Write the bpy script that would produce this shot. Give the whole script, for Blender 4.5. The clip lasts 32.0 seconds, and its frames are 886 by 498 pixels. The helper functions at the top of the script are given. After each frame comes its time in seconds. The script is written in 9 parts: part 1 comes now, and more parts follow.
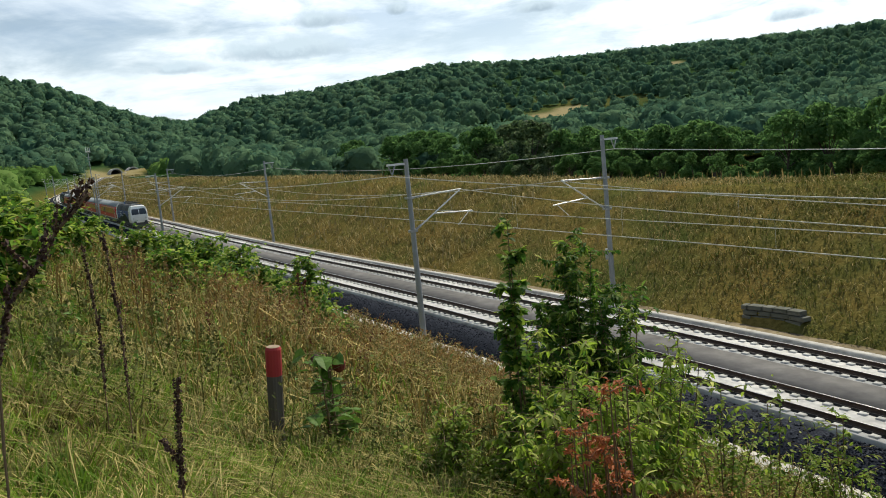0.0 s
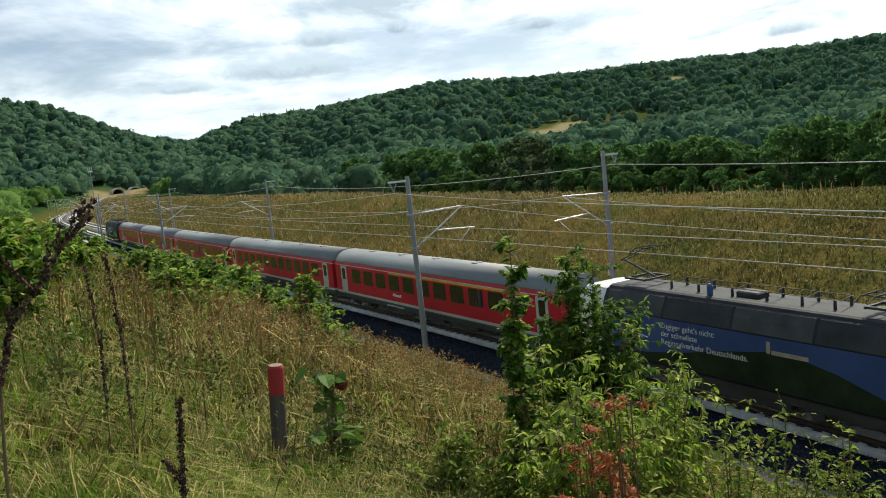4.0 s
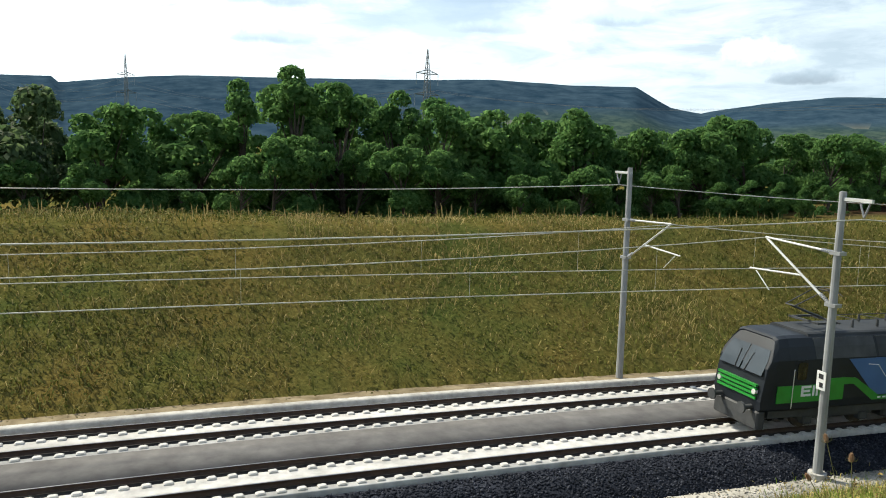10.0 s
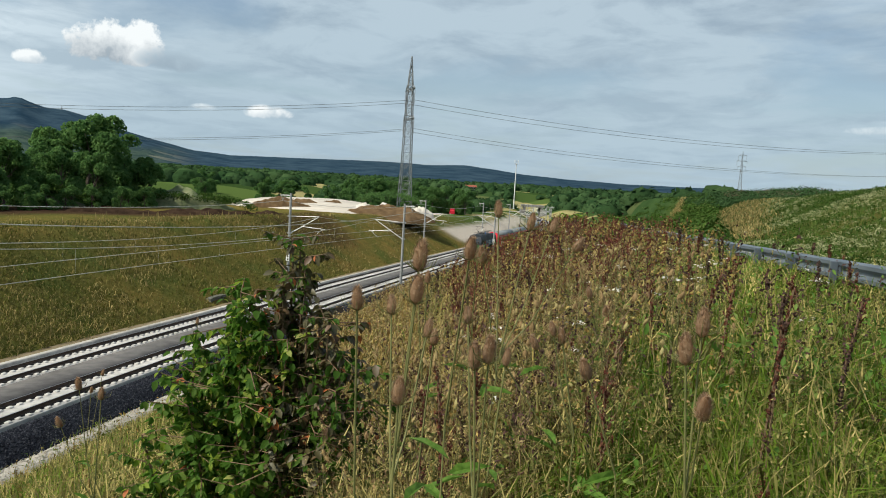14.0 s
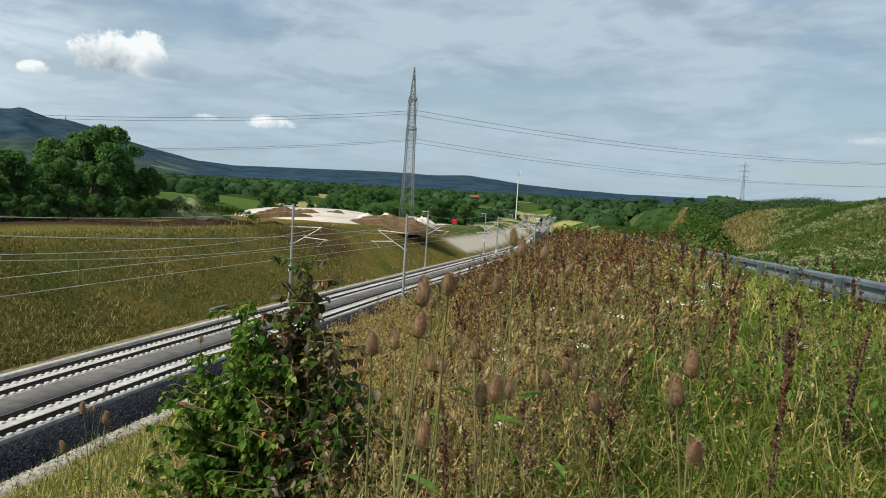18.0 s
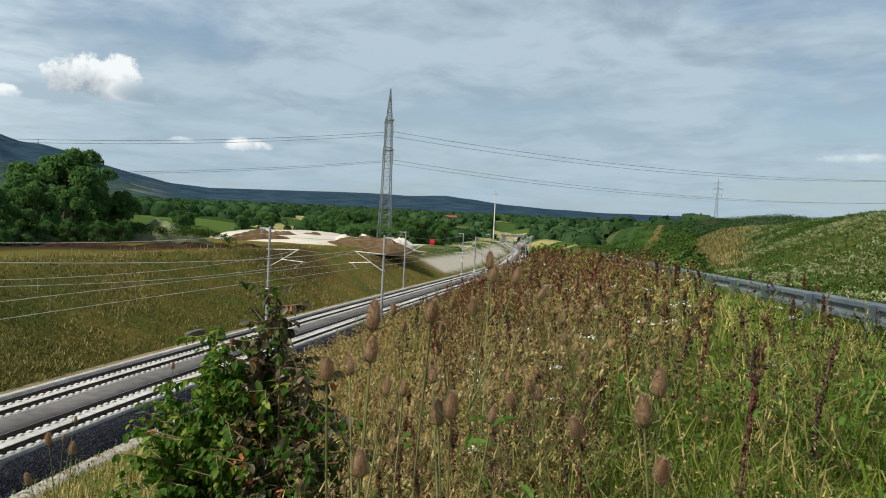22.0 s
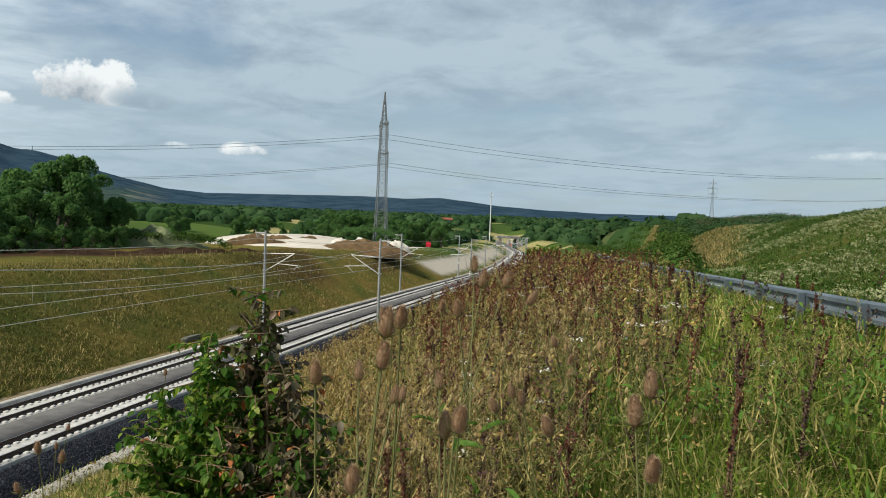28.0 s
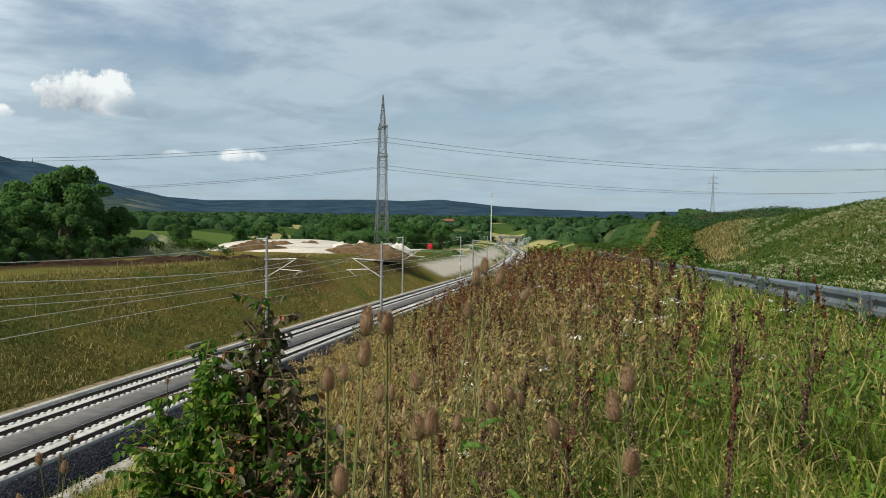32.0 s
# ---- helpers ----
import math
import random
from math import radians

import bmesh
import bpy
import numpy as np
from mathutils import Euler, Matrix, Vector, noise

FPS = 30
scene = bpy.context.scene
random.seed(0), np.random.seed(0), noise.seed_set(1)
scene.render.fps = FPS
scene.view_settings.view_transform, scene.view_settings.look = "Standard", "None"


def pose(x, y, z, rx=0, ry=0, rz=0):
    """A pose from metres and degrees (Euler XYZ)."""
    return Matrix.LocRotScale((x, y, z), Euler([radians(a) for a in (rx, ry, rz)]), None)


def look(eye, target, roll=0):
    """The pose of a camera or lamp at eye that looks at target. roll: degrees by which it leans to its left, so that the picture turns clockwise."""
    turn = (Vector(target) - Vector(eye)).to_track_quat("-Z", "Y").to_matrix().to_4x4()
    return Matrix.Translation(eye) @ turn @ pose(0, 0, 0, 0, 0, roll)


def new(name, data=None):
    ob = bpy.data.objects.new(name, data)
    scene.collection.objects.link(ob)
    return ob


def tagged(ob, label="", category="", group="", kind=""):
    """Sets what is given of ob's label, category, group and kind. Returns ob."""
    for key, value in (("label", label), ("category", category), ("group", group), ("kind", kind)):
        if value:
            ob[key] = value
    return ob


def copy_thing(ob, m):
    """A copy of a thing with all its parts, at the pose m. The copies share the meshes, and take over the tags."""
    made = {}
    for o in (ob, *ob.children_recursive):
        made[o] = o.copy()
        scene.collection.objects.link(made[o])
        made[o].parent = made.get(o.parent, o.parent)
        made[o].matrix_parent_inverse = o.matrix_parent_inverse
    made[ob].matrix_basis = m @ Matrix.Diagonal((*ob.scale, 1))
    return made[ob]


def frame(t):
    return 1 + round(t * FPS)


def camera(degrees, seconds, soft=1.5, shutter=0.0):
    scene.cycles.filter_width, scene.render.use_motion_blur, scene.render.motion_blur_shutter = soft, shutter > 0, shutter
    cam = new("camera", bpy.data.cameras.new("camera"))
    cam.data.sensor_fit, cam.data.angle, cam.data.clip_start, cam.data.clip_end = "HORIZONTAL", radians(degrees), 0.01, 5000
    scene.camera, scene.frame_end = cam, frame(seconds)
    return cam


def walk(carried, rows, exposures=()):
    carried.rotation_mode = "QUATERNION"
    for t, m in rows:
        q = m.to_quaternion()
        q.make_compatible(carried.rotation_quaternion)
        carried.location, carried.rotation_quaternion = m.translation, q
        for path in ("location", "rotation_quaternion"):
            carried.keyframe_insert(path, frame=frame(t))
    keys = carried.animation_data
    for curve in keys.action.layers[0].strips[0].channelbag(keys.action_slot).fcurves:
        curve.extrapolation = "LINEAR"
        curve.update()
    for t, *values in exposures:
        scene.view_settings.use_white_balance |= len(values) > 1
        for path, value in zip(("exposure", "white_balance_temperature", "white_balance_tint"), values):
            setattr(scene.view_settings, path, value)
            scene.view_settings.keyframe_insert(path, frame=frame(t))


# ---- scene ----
# The camera stands on the meadow above the cutting; EYE is its height over the rails beside it.
LENS, EYE = 60.82, 10.72
cam = camera(LENS, 32.0, soft=1.0, shutter=0.0)
# seconds, yaw, pitch, roll (degrees), x, y and z from the standpoint (metres)
ROWS = [
    (0, 0.00, -6.59, 5.69, 0.000, 0.450, 0.000),
    (0.5, 0.00, -6.52, 5.68, 0.000, 0.450, 0.000),
    (1, 0.02, -6.35, 5.81, -0.000, 0.450, 0.000),
    (1.5, 0.02, -6.19, 5.93, -0.000, 0.450, 0.000),
    (2, 0.00, -6.14, 5.99, 0.000, 0.450, 0.000),
    (2.5, 0.01, -6.11, 6.06, -0.000, 0.450, 0.000),
    (3, 0.02, -5.88, 6.01, -0.000, 0.450, 0.000),
    (3.5, 0.01, -5.58, 6.10, -0.000, 0.450, 0.000),
    (4, 0.01, -5.32, 6.20, -0.000, 0.450, 0.000),
    (4.5, -0.03, -4.79, 5.92, 0.000, 0.450, 0.000),
    (6.5, 0.00, -4.59, 5.87, 0.000, 0.450, 0.000),
    (7, 0.02, -4.58, 6.02, -0.000, 0.450, 0.000),
    (7.5, 0.00, -4.55, 6.10, 0.000, 0.450, 0.000),
    (8, 0.01, -4.53, 6.18, -0.000, 0.450, 0.000),
    (8.5, -0.07, -4.55, 6.20, 0.001, 0.450, 0.000),
    (9, -3.05, -4.80, 5.98, 0.024, 0.449, 0.000),
    (9.3, -16.16, -5.91, 4.37, 0.125, 0.432, 0.006),
    (9.5, -33.13, -6.87, 2.88, 0.246, 0.377, 0.010),
    (9.7, -55.24, -7.59, 0.49, 0.370, 0.257, 0.014),
    (9.9, -77.46, -7.84, -0.56, 0.439, 0.098, 0.018),
    (10.1, -96.48, -7.86, -1.76, 0.447, -0.051, 0.022),
    (10.3, -113.42, -6.82, -2.43, 0.413, -0.179, 0.026),
    (10.4, -117.29, -6.82, -2.43, 0.400, -0.206, 0.028),
    (10.5, -121.39, -6.82, -2.67, 0.362, -0.250, 0.030),
    (11, -135.01, -6.21, -2.73, 0.285, -0.330, 0.034),
    (11.5, -141.57, -5.85, -2.90, 0.262, -0.360, 0.038),
    (12, -145.68, -5.60, -3.02, 0.246, -0.376, 0.042),
    (12.5, -148.31, -5.46, -3.32, 0.237, -0.383, 0.046),
    (13, -148.75, -5.41, -3.30, 0.233, -0.385, 0.050),
    (13.5, -148.68, -5.41, -3.47, 0.234, -0.384, 0.090),
    (15.5, -148.54, -5.31, -2.76, 0.235, -0.384, 0.200),
    (16, -148.49, -4.83, -2.69, 0.238, -0.382, 0.203),
    (16.5, -148.47, -4.70, -2.61, 0.240, -0.381, 0.206),
    (17, -148.47, -4.70, -2.51, 0.243, -0.379, 0.209),
    (17.5, -148.46, -4.65, -3.01, 0.245, -0.378, 0.211),
    (18, -148.45, -4.66, -3.42, 0.248, -0.376, 0.214),
    (18.5, -148.47, -4.66, -3.37, 0.250, -0.375, 0.217),
    (19, -148.55, -4.66, -3.26, 0.252, -0.373, 0.220),
    (19.5, -148.61, -4.73, -3.21, 0.247, -0.376, 0.220),
    (20, -148.61, -4.76, -3.06, 0.243, -0.379, 0.220),
    (20.5, -148.78, -4.54, -2.95, 0.238, -0.382, 0.220),
    (21, -149.56, -3.73, -2.85, 0.228, -0.388, 0.220),
    (21.5, -150.03, -3.11, -2.75, 0.220, -0.392, 0.225),
    (22, -150.03, -3.03, -2.84, 0.216, -0.395, 0.230),
    (22.5, -150.03, -3.05, -2.75, 0.211, -0.398, 0.235),
    (23, -150.03, -2.92, -2.49, 0.207, -0.400, 0.240),
    (23.5, -150.13, -2.83, -2.22, 0.204, -0.402, 0.240),
    (24, -150.21, -2.79, -2.12, 0.201, -0.404, 0.240),
    (24.5, -150.22, -2.79, -2.10, 0.198, -0.405, 0.240),
    (25, -150.34, -2.78, -2.78, 0.194, -0.407, 0.240),
    (25.5, -150.34, -2.79, -2.85, 0.192, -0.409, 0.240),
    (27.5, -150.32, -2.86, -2.36, 0.182, -0.414, 0.240),
    (28, -150.30, -2.84, -2.21, 0.179, -0.416, 0.240),
    (28.5, -150.27, -2.86, -2.18, 0.176, -0.418, 0.240),
    (29, -150.25, -2.88, -2.08, 0.173, -0.420, 0.240),
    (29.5, -150.23, -2.89, -1.86, 0.169, -0.421, 0.240),
    (30, -150.24, -2.90, -1.41, 0.166, -0.423, 0.240),
    (30.5, -150.23, -2.90, -1.26, 0.163, -0.425, 0.240),
    (31, -150.22, -2.90, -1.12, 0.160, -0.427, 0.240),
    (31.5, -150.18, -2.79, -0.96, 0.157, -0.429, 0.240),
    (32, -150.17, -2.73, -0.80, 0.154, -0.430, 0.240),
]
walk(cam, [(t, pose(x, y, EYE + z, 90 + pitch, 0, yaw) @ pose(0, 0, 0, 0, 0, -roll)) for t, yaw, pitch, roll, x, y, z in ROWS],
     exposures=[(t, e, 6250.0, 6.0) for t, e in ((0.0, 0.0), (9.2, 0.0), (10.0, 0.4), (10.6, 0.2), (11.5, 0.05), (14.0, 0.0), (32.0, -0.08))])

# ---- light ----
SUN_AZ, SUN_EL = radians(-32), radians(48)
SUN_WAY = Vector((-math.sin(SUN_AZ) * math.cos(SUN_EL), math.cos(SUN_AZ) * math.cos(SUN_EL), math.sin(SUN_EL)))
sun = new("sun", bpy.data.lights.new("sun", "SUN"))
sun.data.energy, sun.data.angle, sun.data.color = 4.8, radians(1.5), (1.0, 0.89, 0.71)
sun.matrix_world = look(SUN_WAY * 50, (0, 0, 0))


def nodes_of(tree):
    """Short-hand to add nodes to a tree and to link them."""
    def node(kind, **values):
        n = tree.nodes.new(kind)
        for key, value in values.items():
            if key in n.inputs:
                n.inputs[key].default_value = value
        return n
    return node, tree.links.new


def make_world():
    w = bpy.data.worlds.new("sky")
    scene.world = w
    w.use_nodes = True
    tree = w.node_tree
    tree.nodes.clear()
    node, link = nodes_of(tree)
    sky = node("ShaderNodeTexSky")
    sky.sky_type, sky.sun_disc, sky.sun_elevation, sky.sun_rotation = "NISHITA", False, SUN_EL, -SUN_AZ
    sky.air_density, sky.dust_density = 1.0, 1.0
    blue = node("ShaderNodeVectorMath")
    blue.operation = "SCALE"
    blue.inputs["Scale"].default_value = 0.11
    link(sky.outputs[0], blue.inputs[0])
    geo = node("ShaderNodeTexCoord")
    way = geo.outputs["Generated"]
    split = node("ShaderNodeSeparateXYZ")
    link(way, split.inputs[0])

    def calc(op, a, b=None, c=None):
        n = node("ShaderNodeMath")
        n.operation = op
        for i, v in enumerate((a, b, c)):
            if v is None:
                continue
            if isinstance(v, (int, float)):
                n.inputs[i].default_value = v
            else:
                link(v, n.inputs[i])
        return n.outputs[0]

    def ramp(value, *stops):
        n = node("ShaderNodeValToRGB")
        link(value, n.inputs[0])
        while len(n.color_ramp.elements) < len(stops):
            n.color_ramp.elements.new(0.5)
        for e, (p, c) in zip(n.color_ramp.elements, stops):
            e.position, e.color = p, (*c, 1) if isinstance(c, tuple) else (c, c, c, 1)
        return n.outputs[0]

    def blend(f, a, b):
        n = node("ShaderNodeMix")
        n.data_type = "RGBA"
        link(f, n.inputs[0])
        for i, v in ((6, a), (7, b)):
            if isinstance(v, tuple):
                n.inputs[i].default_value = (*v, 1)
            else:
                link(v, n.inputs[i])
        return n.outputs[2]

    # cloud layer: the way projected on a flat ceiling
    up = calc("MAXIMUM", split.outputs[2], 0.0)
    flat = calc("ADD", up, 0.13)
    px, py = calc("DIVIDE", split.outputs[0], flat), calc("DIVIDE", split.outputs[1], flat)
    spot = node("ShaderNodeCombineXYZ")
    link(px, spot.inputs[0])
    link(py, spot.inputs[1])

    def cloud(scale, detail, rough, seed, distort=0.0):
        n = node("ShaderNodeTexNoise", Scale=scale, Detail=detail, Roughness=rough, Distortion=distort)
        n.noise_dimensions = "4D"
        n.inputs["W"].default_value = seed
        link(spot.outputs[0], n.inputs["Vector"])
        return n.outputs[0]

    cover = ramp(cloud(0.8, 8, 0.58, 3.1, 0.4), (0.38, 0.0), (0.52, 1.0))
    body = ramp(cloud(2.1, 9, 0.6, 7.7, 0.5), (0.38, 0.0), (0.56, 1.0))
    toward = node("ShaderNodeVectorMath")
    toward.operation = "DOT_PRODUCT"
    link(way, toward.inputs[0])
    toward.inputs[1].default_value = SUN_WAY
    near_sun = ramp(toward.outputs["Value"], (0.0, 0.0), (0.85, 1.0))
    lit = blend(near_sun, (0.58, 0.68, 0.76), (1.75, 1.78, 1.78))
    shade = blend(near_sun, (0.40, 0.49, 0.58), (0.78, 0.90, 0.97))
    clouds = blend(body, shade, lit)
    broken = ramp(up, (0.42, 1.0), (0.72, 0.15))
    part_sky = blend(calc("MULTIPLY", calc("MULTIPLY_ADD", cover, 0.75, 0.2), broken), blue.outputs[0], clouds)
    # a thin bright veil towards the horizon
    veil = ramp(up, (0.0, 0.75), (0.22, 0.0))
    hazy = blend(near_sun, (0.50, 0.62, 0.71), (1.45, 1.5, 1.5))
    full = blend(veil, part_sky, hazy)
    # single clouds: azimuth, height, half width, half height (degrees), and how bright they are
    fine = node("ShaderNodeTexNoise", Scale=26.0, Detail=7.0, Roughness=0.62)
    link(way, fine.inputs["Vector"])

    def single_cloud(below, az, el, wide, high, dark, bright, ragged, reach=0.26):
        centre = Vector((-math.sin(radians(az)), math.cos(radians(az)), math.tan(radians(el)))).normalized()
        side = Vector((0, 0, 1)).cross(centre).normalized()
        top = centre.cross(side)

        def along(v, width):
            n = node("ShaderNodeVectorMath")
            n.operation = "DOT_PRODUCT"
            link(way, n.inputs[0])
            n.inputs[1].default_value = v
            return calc("DIVIDE", n.outputs["Value"], width)
        a, b0 = along(side, radians(wide)), along(top, radians(high))
        b = calc("ADD", calc("MULTIPLY", calc("MINIMUM", b0, 0.0), 1.9), calc("MAXIMUM", b0, 0.0))
        r2 = calc("ADD", calc("MULTIPLY", a, a), calc("MULTIPLY", b, b))
        body = calc("SUBTRACT", calc("MULTIPLY_ADD", fine.outputs[0], ragged, 0.85 - 0.5 * ragged), r2)
        front = calc("GREATER_THAN", along(centre, 1.0), 0.5)
        mask = calc("MULTIPLY", ramp(body, (0.0, 0.0), (reach, 1.0)), front)
        tone = ramp(calc("MULTIPLY_ADD", b0, 0.35, calc("MULTIPLY", fine.outputs[0], 0.9)), (0.2, dark), (0.60, bright))
        return blend(mask, below, tone)

    grey, white = (0.36, 0.42, 0.48), (1.08, 1.08, 1.07)
    soft_grey, soft_white = (0.50, 0.60, 0.68), (0.86, 0.92, 0.95)
    slate, pale_slate = (0.42, 0.52, 0.62), (0.80, 0.92, 1.0)
    for az, el, wide, high, dark, bright, ragged, reach in (
            (-124.9, 7.35, 4.1, 2.1, grey, white, 2.9, 0.26), (-128.6, 6.9, 2.6, 1.3, (0.34, 0.42, 0.50), soft_grey, 2.6, 0.7), (-135.2, 3.8, 2.0, 0.75, soft_grey, white, 2.4, 0.5), (-130.7, 3.95, 1.1, 0.4, soft_grey, soft_white, 2.4, 0.5), (-119.9, 6.1, 1.2, 0.7, soft_grey, white, 2.4, 0.4),
            (-178.9, 4.6, 3.2, 0.5, soft_grey, soft_white, 2.4, 0.8), (-109.1, 6.2, 3.2, 1.6, soft_grey, white, 2.8, 0.6), (-112.2, 4.7, 3.0, 0.8, grey, soft_grey, 2.4, 0.6), (-99.5, 8.9, 4.0, 1.0, slate, pale_slate, 2.4, 0.7),
            (10.4, 9.0, 6.4, 1.35, slate, pale_slate, 2.6, 0.8), (7.2, 10.9, 3.4, 0.9, slate, pale_slate, 2.6, 0.7), (1.7, 11.2, 1.0, 0.8, slate, pale_slate, 2.2, 0.6), (-8.8, 10.3, 1.7, 0.75, slate, pale_slate, 2.2, 0.6), (17.5, 8.2, 3.4, 0.7, slate, pale_slate, 2.4, 0.9),
            (-74.2, 7.2, 5.0, 0.9, slate, pale_slate, 2.4, 0.8), (-75.0, 9.9, 6.5, 1.2, slate, pale_slate, 2.4, 0.8), (-90.0, 8.3, 3.5, 0.8, slate, pale_slate, 2.4, 0.8), (-25.6, 7.3, 2.2, 0.8, slate, pale_slate, 2.2, 0.7)):
        full = single_cloud(full, az, el, wide, high, dark, bright, ragged, reach)
    back = node("ShaderNodeBackground")
    back.inputs["Strength"].default_value = 0.9
    link(full, back.inputs[0])
    out = node("ShaderNodeOutputWorld")
    link(back.outputs[0], out.inputs[0])


make_world()


# ---- materials ----
def material(name, low, high, scale=4.0, rough=0.8, metal=0.0, bump=0.0, bump_scale=None, island=None, leaf=0.0, spread=0.35, stretch=(1, 1, 1), random_of=None, coat=0.0, spec=0.5, deep=0.02):
    """Two colours mixed by fine noise, with a slow drift of brightness; island: a third colour that single pieces lean to."""
    m = bpy.data.materials.new(name)
    m.use_nodes = True
    tree = m.node_tree
    node, link = nodes_of(tree)
    shader = tree.nodes["Principled BSDF"]
    shader.inputs["Roughness"].default_value, shader.inputs["Metallic"].default_value = rough, metal
    shader.inputs["Coat Weight"].default_value = coat
    shader.inputs["Specular IOR Level"].default_value = spec
    where = node("ShaderNodeTexCoord")
    place = node("ShaderNodeMapping")
    place.inputs["Scale"].default_value = stretch
    link(where.outputs["Object"], place.inputs[0])

    def noise_of(s, detail=5.0):
        n = node("ShaderNodeTexNoise", Scale=s, Detail=detail, Roughness=0.6)
        link(place.outputs[0], n.inputs["Vector"])
        return n.outputs[0]

    def mix(f, a, b, blend="MIX"):
        n = node("ShaderNodeMix")
        n.data_type, n.blend_type = "RGBA", blend
        for i, v in ((0, f), (6, a), (7, b)):
            if isinstance(v, (int, float)):
                n.inputs[i].default_value = v
            elif isinstance(v, tuple):
                n.inputs[i].default_value = (*v, 1)
            else:
                link(v, n.inputs[i])
        return n.outputs[2]

    sharp = node("ShaderNodeMapRange")
    sharp.inputs[1].default_value, sharp.inputs[2].default_value = 0.3, 0.7
    link(noise_of(scale), sharp.inputs[0])
    colour = mix(sharp.outputs[0], low, high)
    if island:
        geo = node("ShaderNodeNewGeometry")
        lean = node("ShaderNodeMapRange")
        lean.inputs[1].default_value, lean.inputs[2].default_value = 1 - spread, 1.0
        link(geo.outputs["Random Per Island"], lean.inputs[0])
        colour = mix(lean.outputs[0], colour, island)
    if random_of:
        info = node("ShaderNodeObjectInfo")
        colour = mix(info.outputs["Random"], colour, random_of)
    drift = node("ShaderNodeMapRange")
    drift.inputs[1].default_value, drift.inputs[2].default_value = 0.25, 0.75
    drift.inputs[3].default_value, drift.inputs[4].default_value = 0.72, 1.2
    link(noise_of(scale / 9.0, 3.0), drift.inputs[0])
    tone = node("ShaderNodeVectorMath")
    tone.operation = "SCALE"
    link(colour, tone.inputs[0])
    link(drift.outputs[0], tone.inputs["Scale"])
    link(tone.outputs[0], shader.inputs["Base Color"])
    if bump:
        b = node("ShaderNodeBump", Strength=bump, Distance=deep)
        link(noise_of(bump_scale or scale * 3), b.inputs["Height"])
        link(b.outputs[0], shader.inputs["Normal"])
    if leaf:
        back = node("ShaderNodeBsdfTranslucent")
        link(tone.outputs[0], back.inputs[0])
        both = node("ShaderNodeMixShader")
        both.inputs[0].default_value = leaf
        link(shader.outputs[0], both.inputs[1])
        link(back.outputs[0], both.inputs[2])
        link(both.outputs[0], tree.nodes["Material Output"].inputs[0])
    return m


def glass(name, tint=(0.02, 0.025, 0.03), rough=0.05):
    m = bpy.data.materials.new(name)
    m.use_nodes = True
    s = m.node_tree.nodes["Principled BSDF"]
    s.inputs["Base Color"].default_value, s.inputs["Roughness"].default_value = (*tint, 1), rough
    return m


CONCRETE = material("pale_concrete", (0.30, 0.29, 0.27), (0.50, 0.49, 0.46), 3.0, 0.9, bump=0.2, spec=0.15)
SLAB = material("slab_concrete", (0.40, 0.39, 0.37), (0.62, 0.61, 0.58), 2.0, 0.9, bump=0.15, spec=0.15)
STRIP = material("grey_track_filling", (0.10, 0.096, 0.096), (0.165, 0.16, 0.155), 1.2, 0.95, bump=0.3, spec=0.1)
RAIL = material("rail_steel", (0.035, 0.022, 0.016), (0.075, 0.045, 0.032), 3.0, 0.65, metal=0.3)
RAIL_HEAD = material("polished_rail_head", (0.45, 0.44, 0.43), (0.6, 0.59, 0.58), 2.0, 0.3, metal=0.9)
BALLAST_BED = material("ballast_bed", (0.004, 0.005, 0.008), (0.050, 0.055, 0.070), 16.0, 0.95, spec=0.0, bump=0.8, bump_scale=16)
BALLAST = material("dark_basalt_ballast", (0.008, 0.010, 0.015), (0.030, 0.034, 0.046), 6.0, 0.95, spec=0.05, island=(0.075, 0.08, 0.098), bump=0.4)
EARTH = material("dry_gravelly_earth", (0.13, 0.105, 0.065), (0.26, 0.22, 0.15), 1.5, 0.95, bump=0.5, spec=0.0)
GRAVEL = material("pale_gravel", (0.26, 0.245, 0.21), (0.46, 0.44, 0.39), 2.0, 0.95, bump=0.6, bump_scale=30)
RAIL_GREY = material("weathered_rail_zinc", (0.085, 0.11, 0.135), (0.16, 0.19, 0.22), 1.2, 0.5, metal=0.3)
GALVANISED = material("galvanised_steel", (0.33, 0.34, 0.35), (0.46, 0.47, 0.48), 1.4, 0.5, metal=0.55)
MAST_STEEL = material("mast_grey_concrete", (0.26, 0.27, 0.28), (0.36, 0.37, 0.375), 1.0, 0.7, metal=0.15)
TUBE = material("bright_aluminium_tube", (0.66, 0.66, 0.64), (0.78, 0.78, 0.76), 2.0, 0.4, metal=0.4)
WIRE = material("weathered_wire", (0.56, 0.55, 0.50), (0.70, 0.69, 0.63), 2.0, 0.5, metal=0.1)
CABLE = material("dark_aluminium_cable", (0.10, 0.105, 0.11), (0.16, 0.165, 0.17), 0.5, 0.6)
INSULATOR = material("insulator_grey", (0.22, 0.23, 0.25), (0.34, 0.35, 0.37), 5.0, 0.4)
WHITE = material("white_enamel", (0.72, 0.72, 0.70), (0.82, 0.82, 0.80), 2.0, 0.4)
BLACK = material("black_rubber", (0.012, 0.012, 0.013), (0.03, 0.03, 0.032), 4.0, 0.7)
STONE = material("grey_drain_stone", (0.080, 0.086, 0.068), (0.19, 0.19, 0.16), 1.6, 0.95, bump=0.8, random_of=(0.19, 0.19, 0.16), spec=0.1)
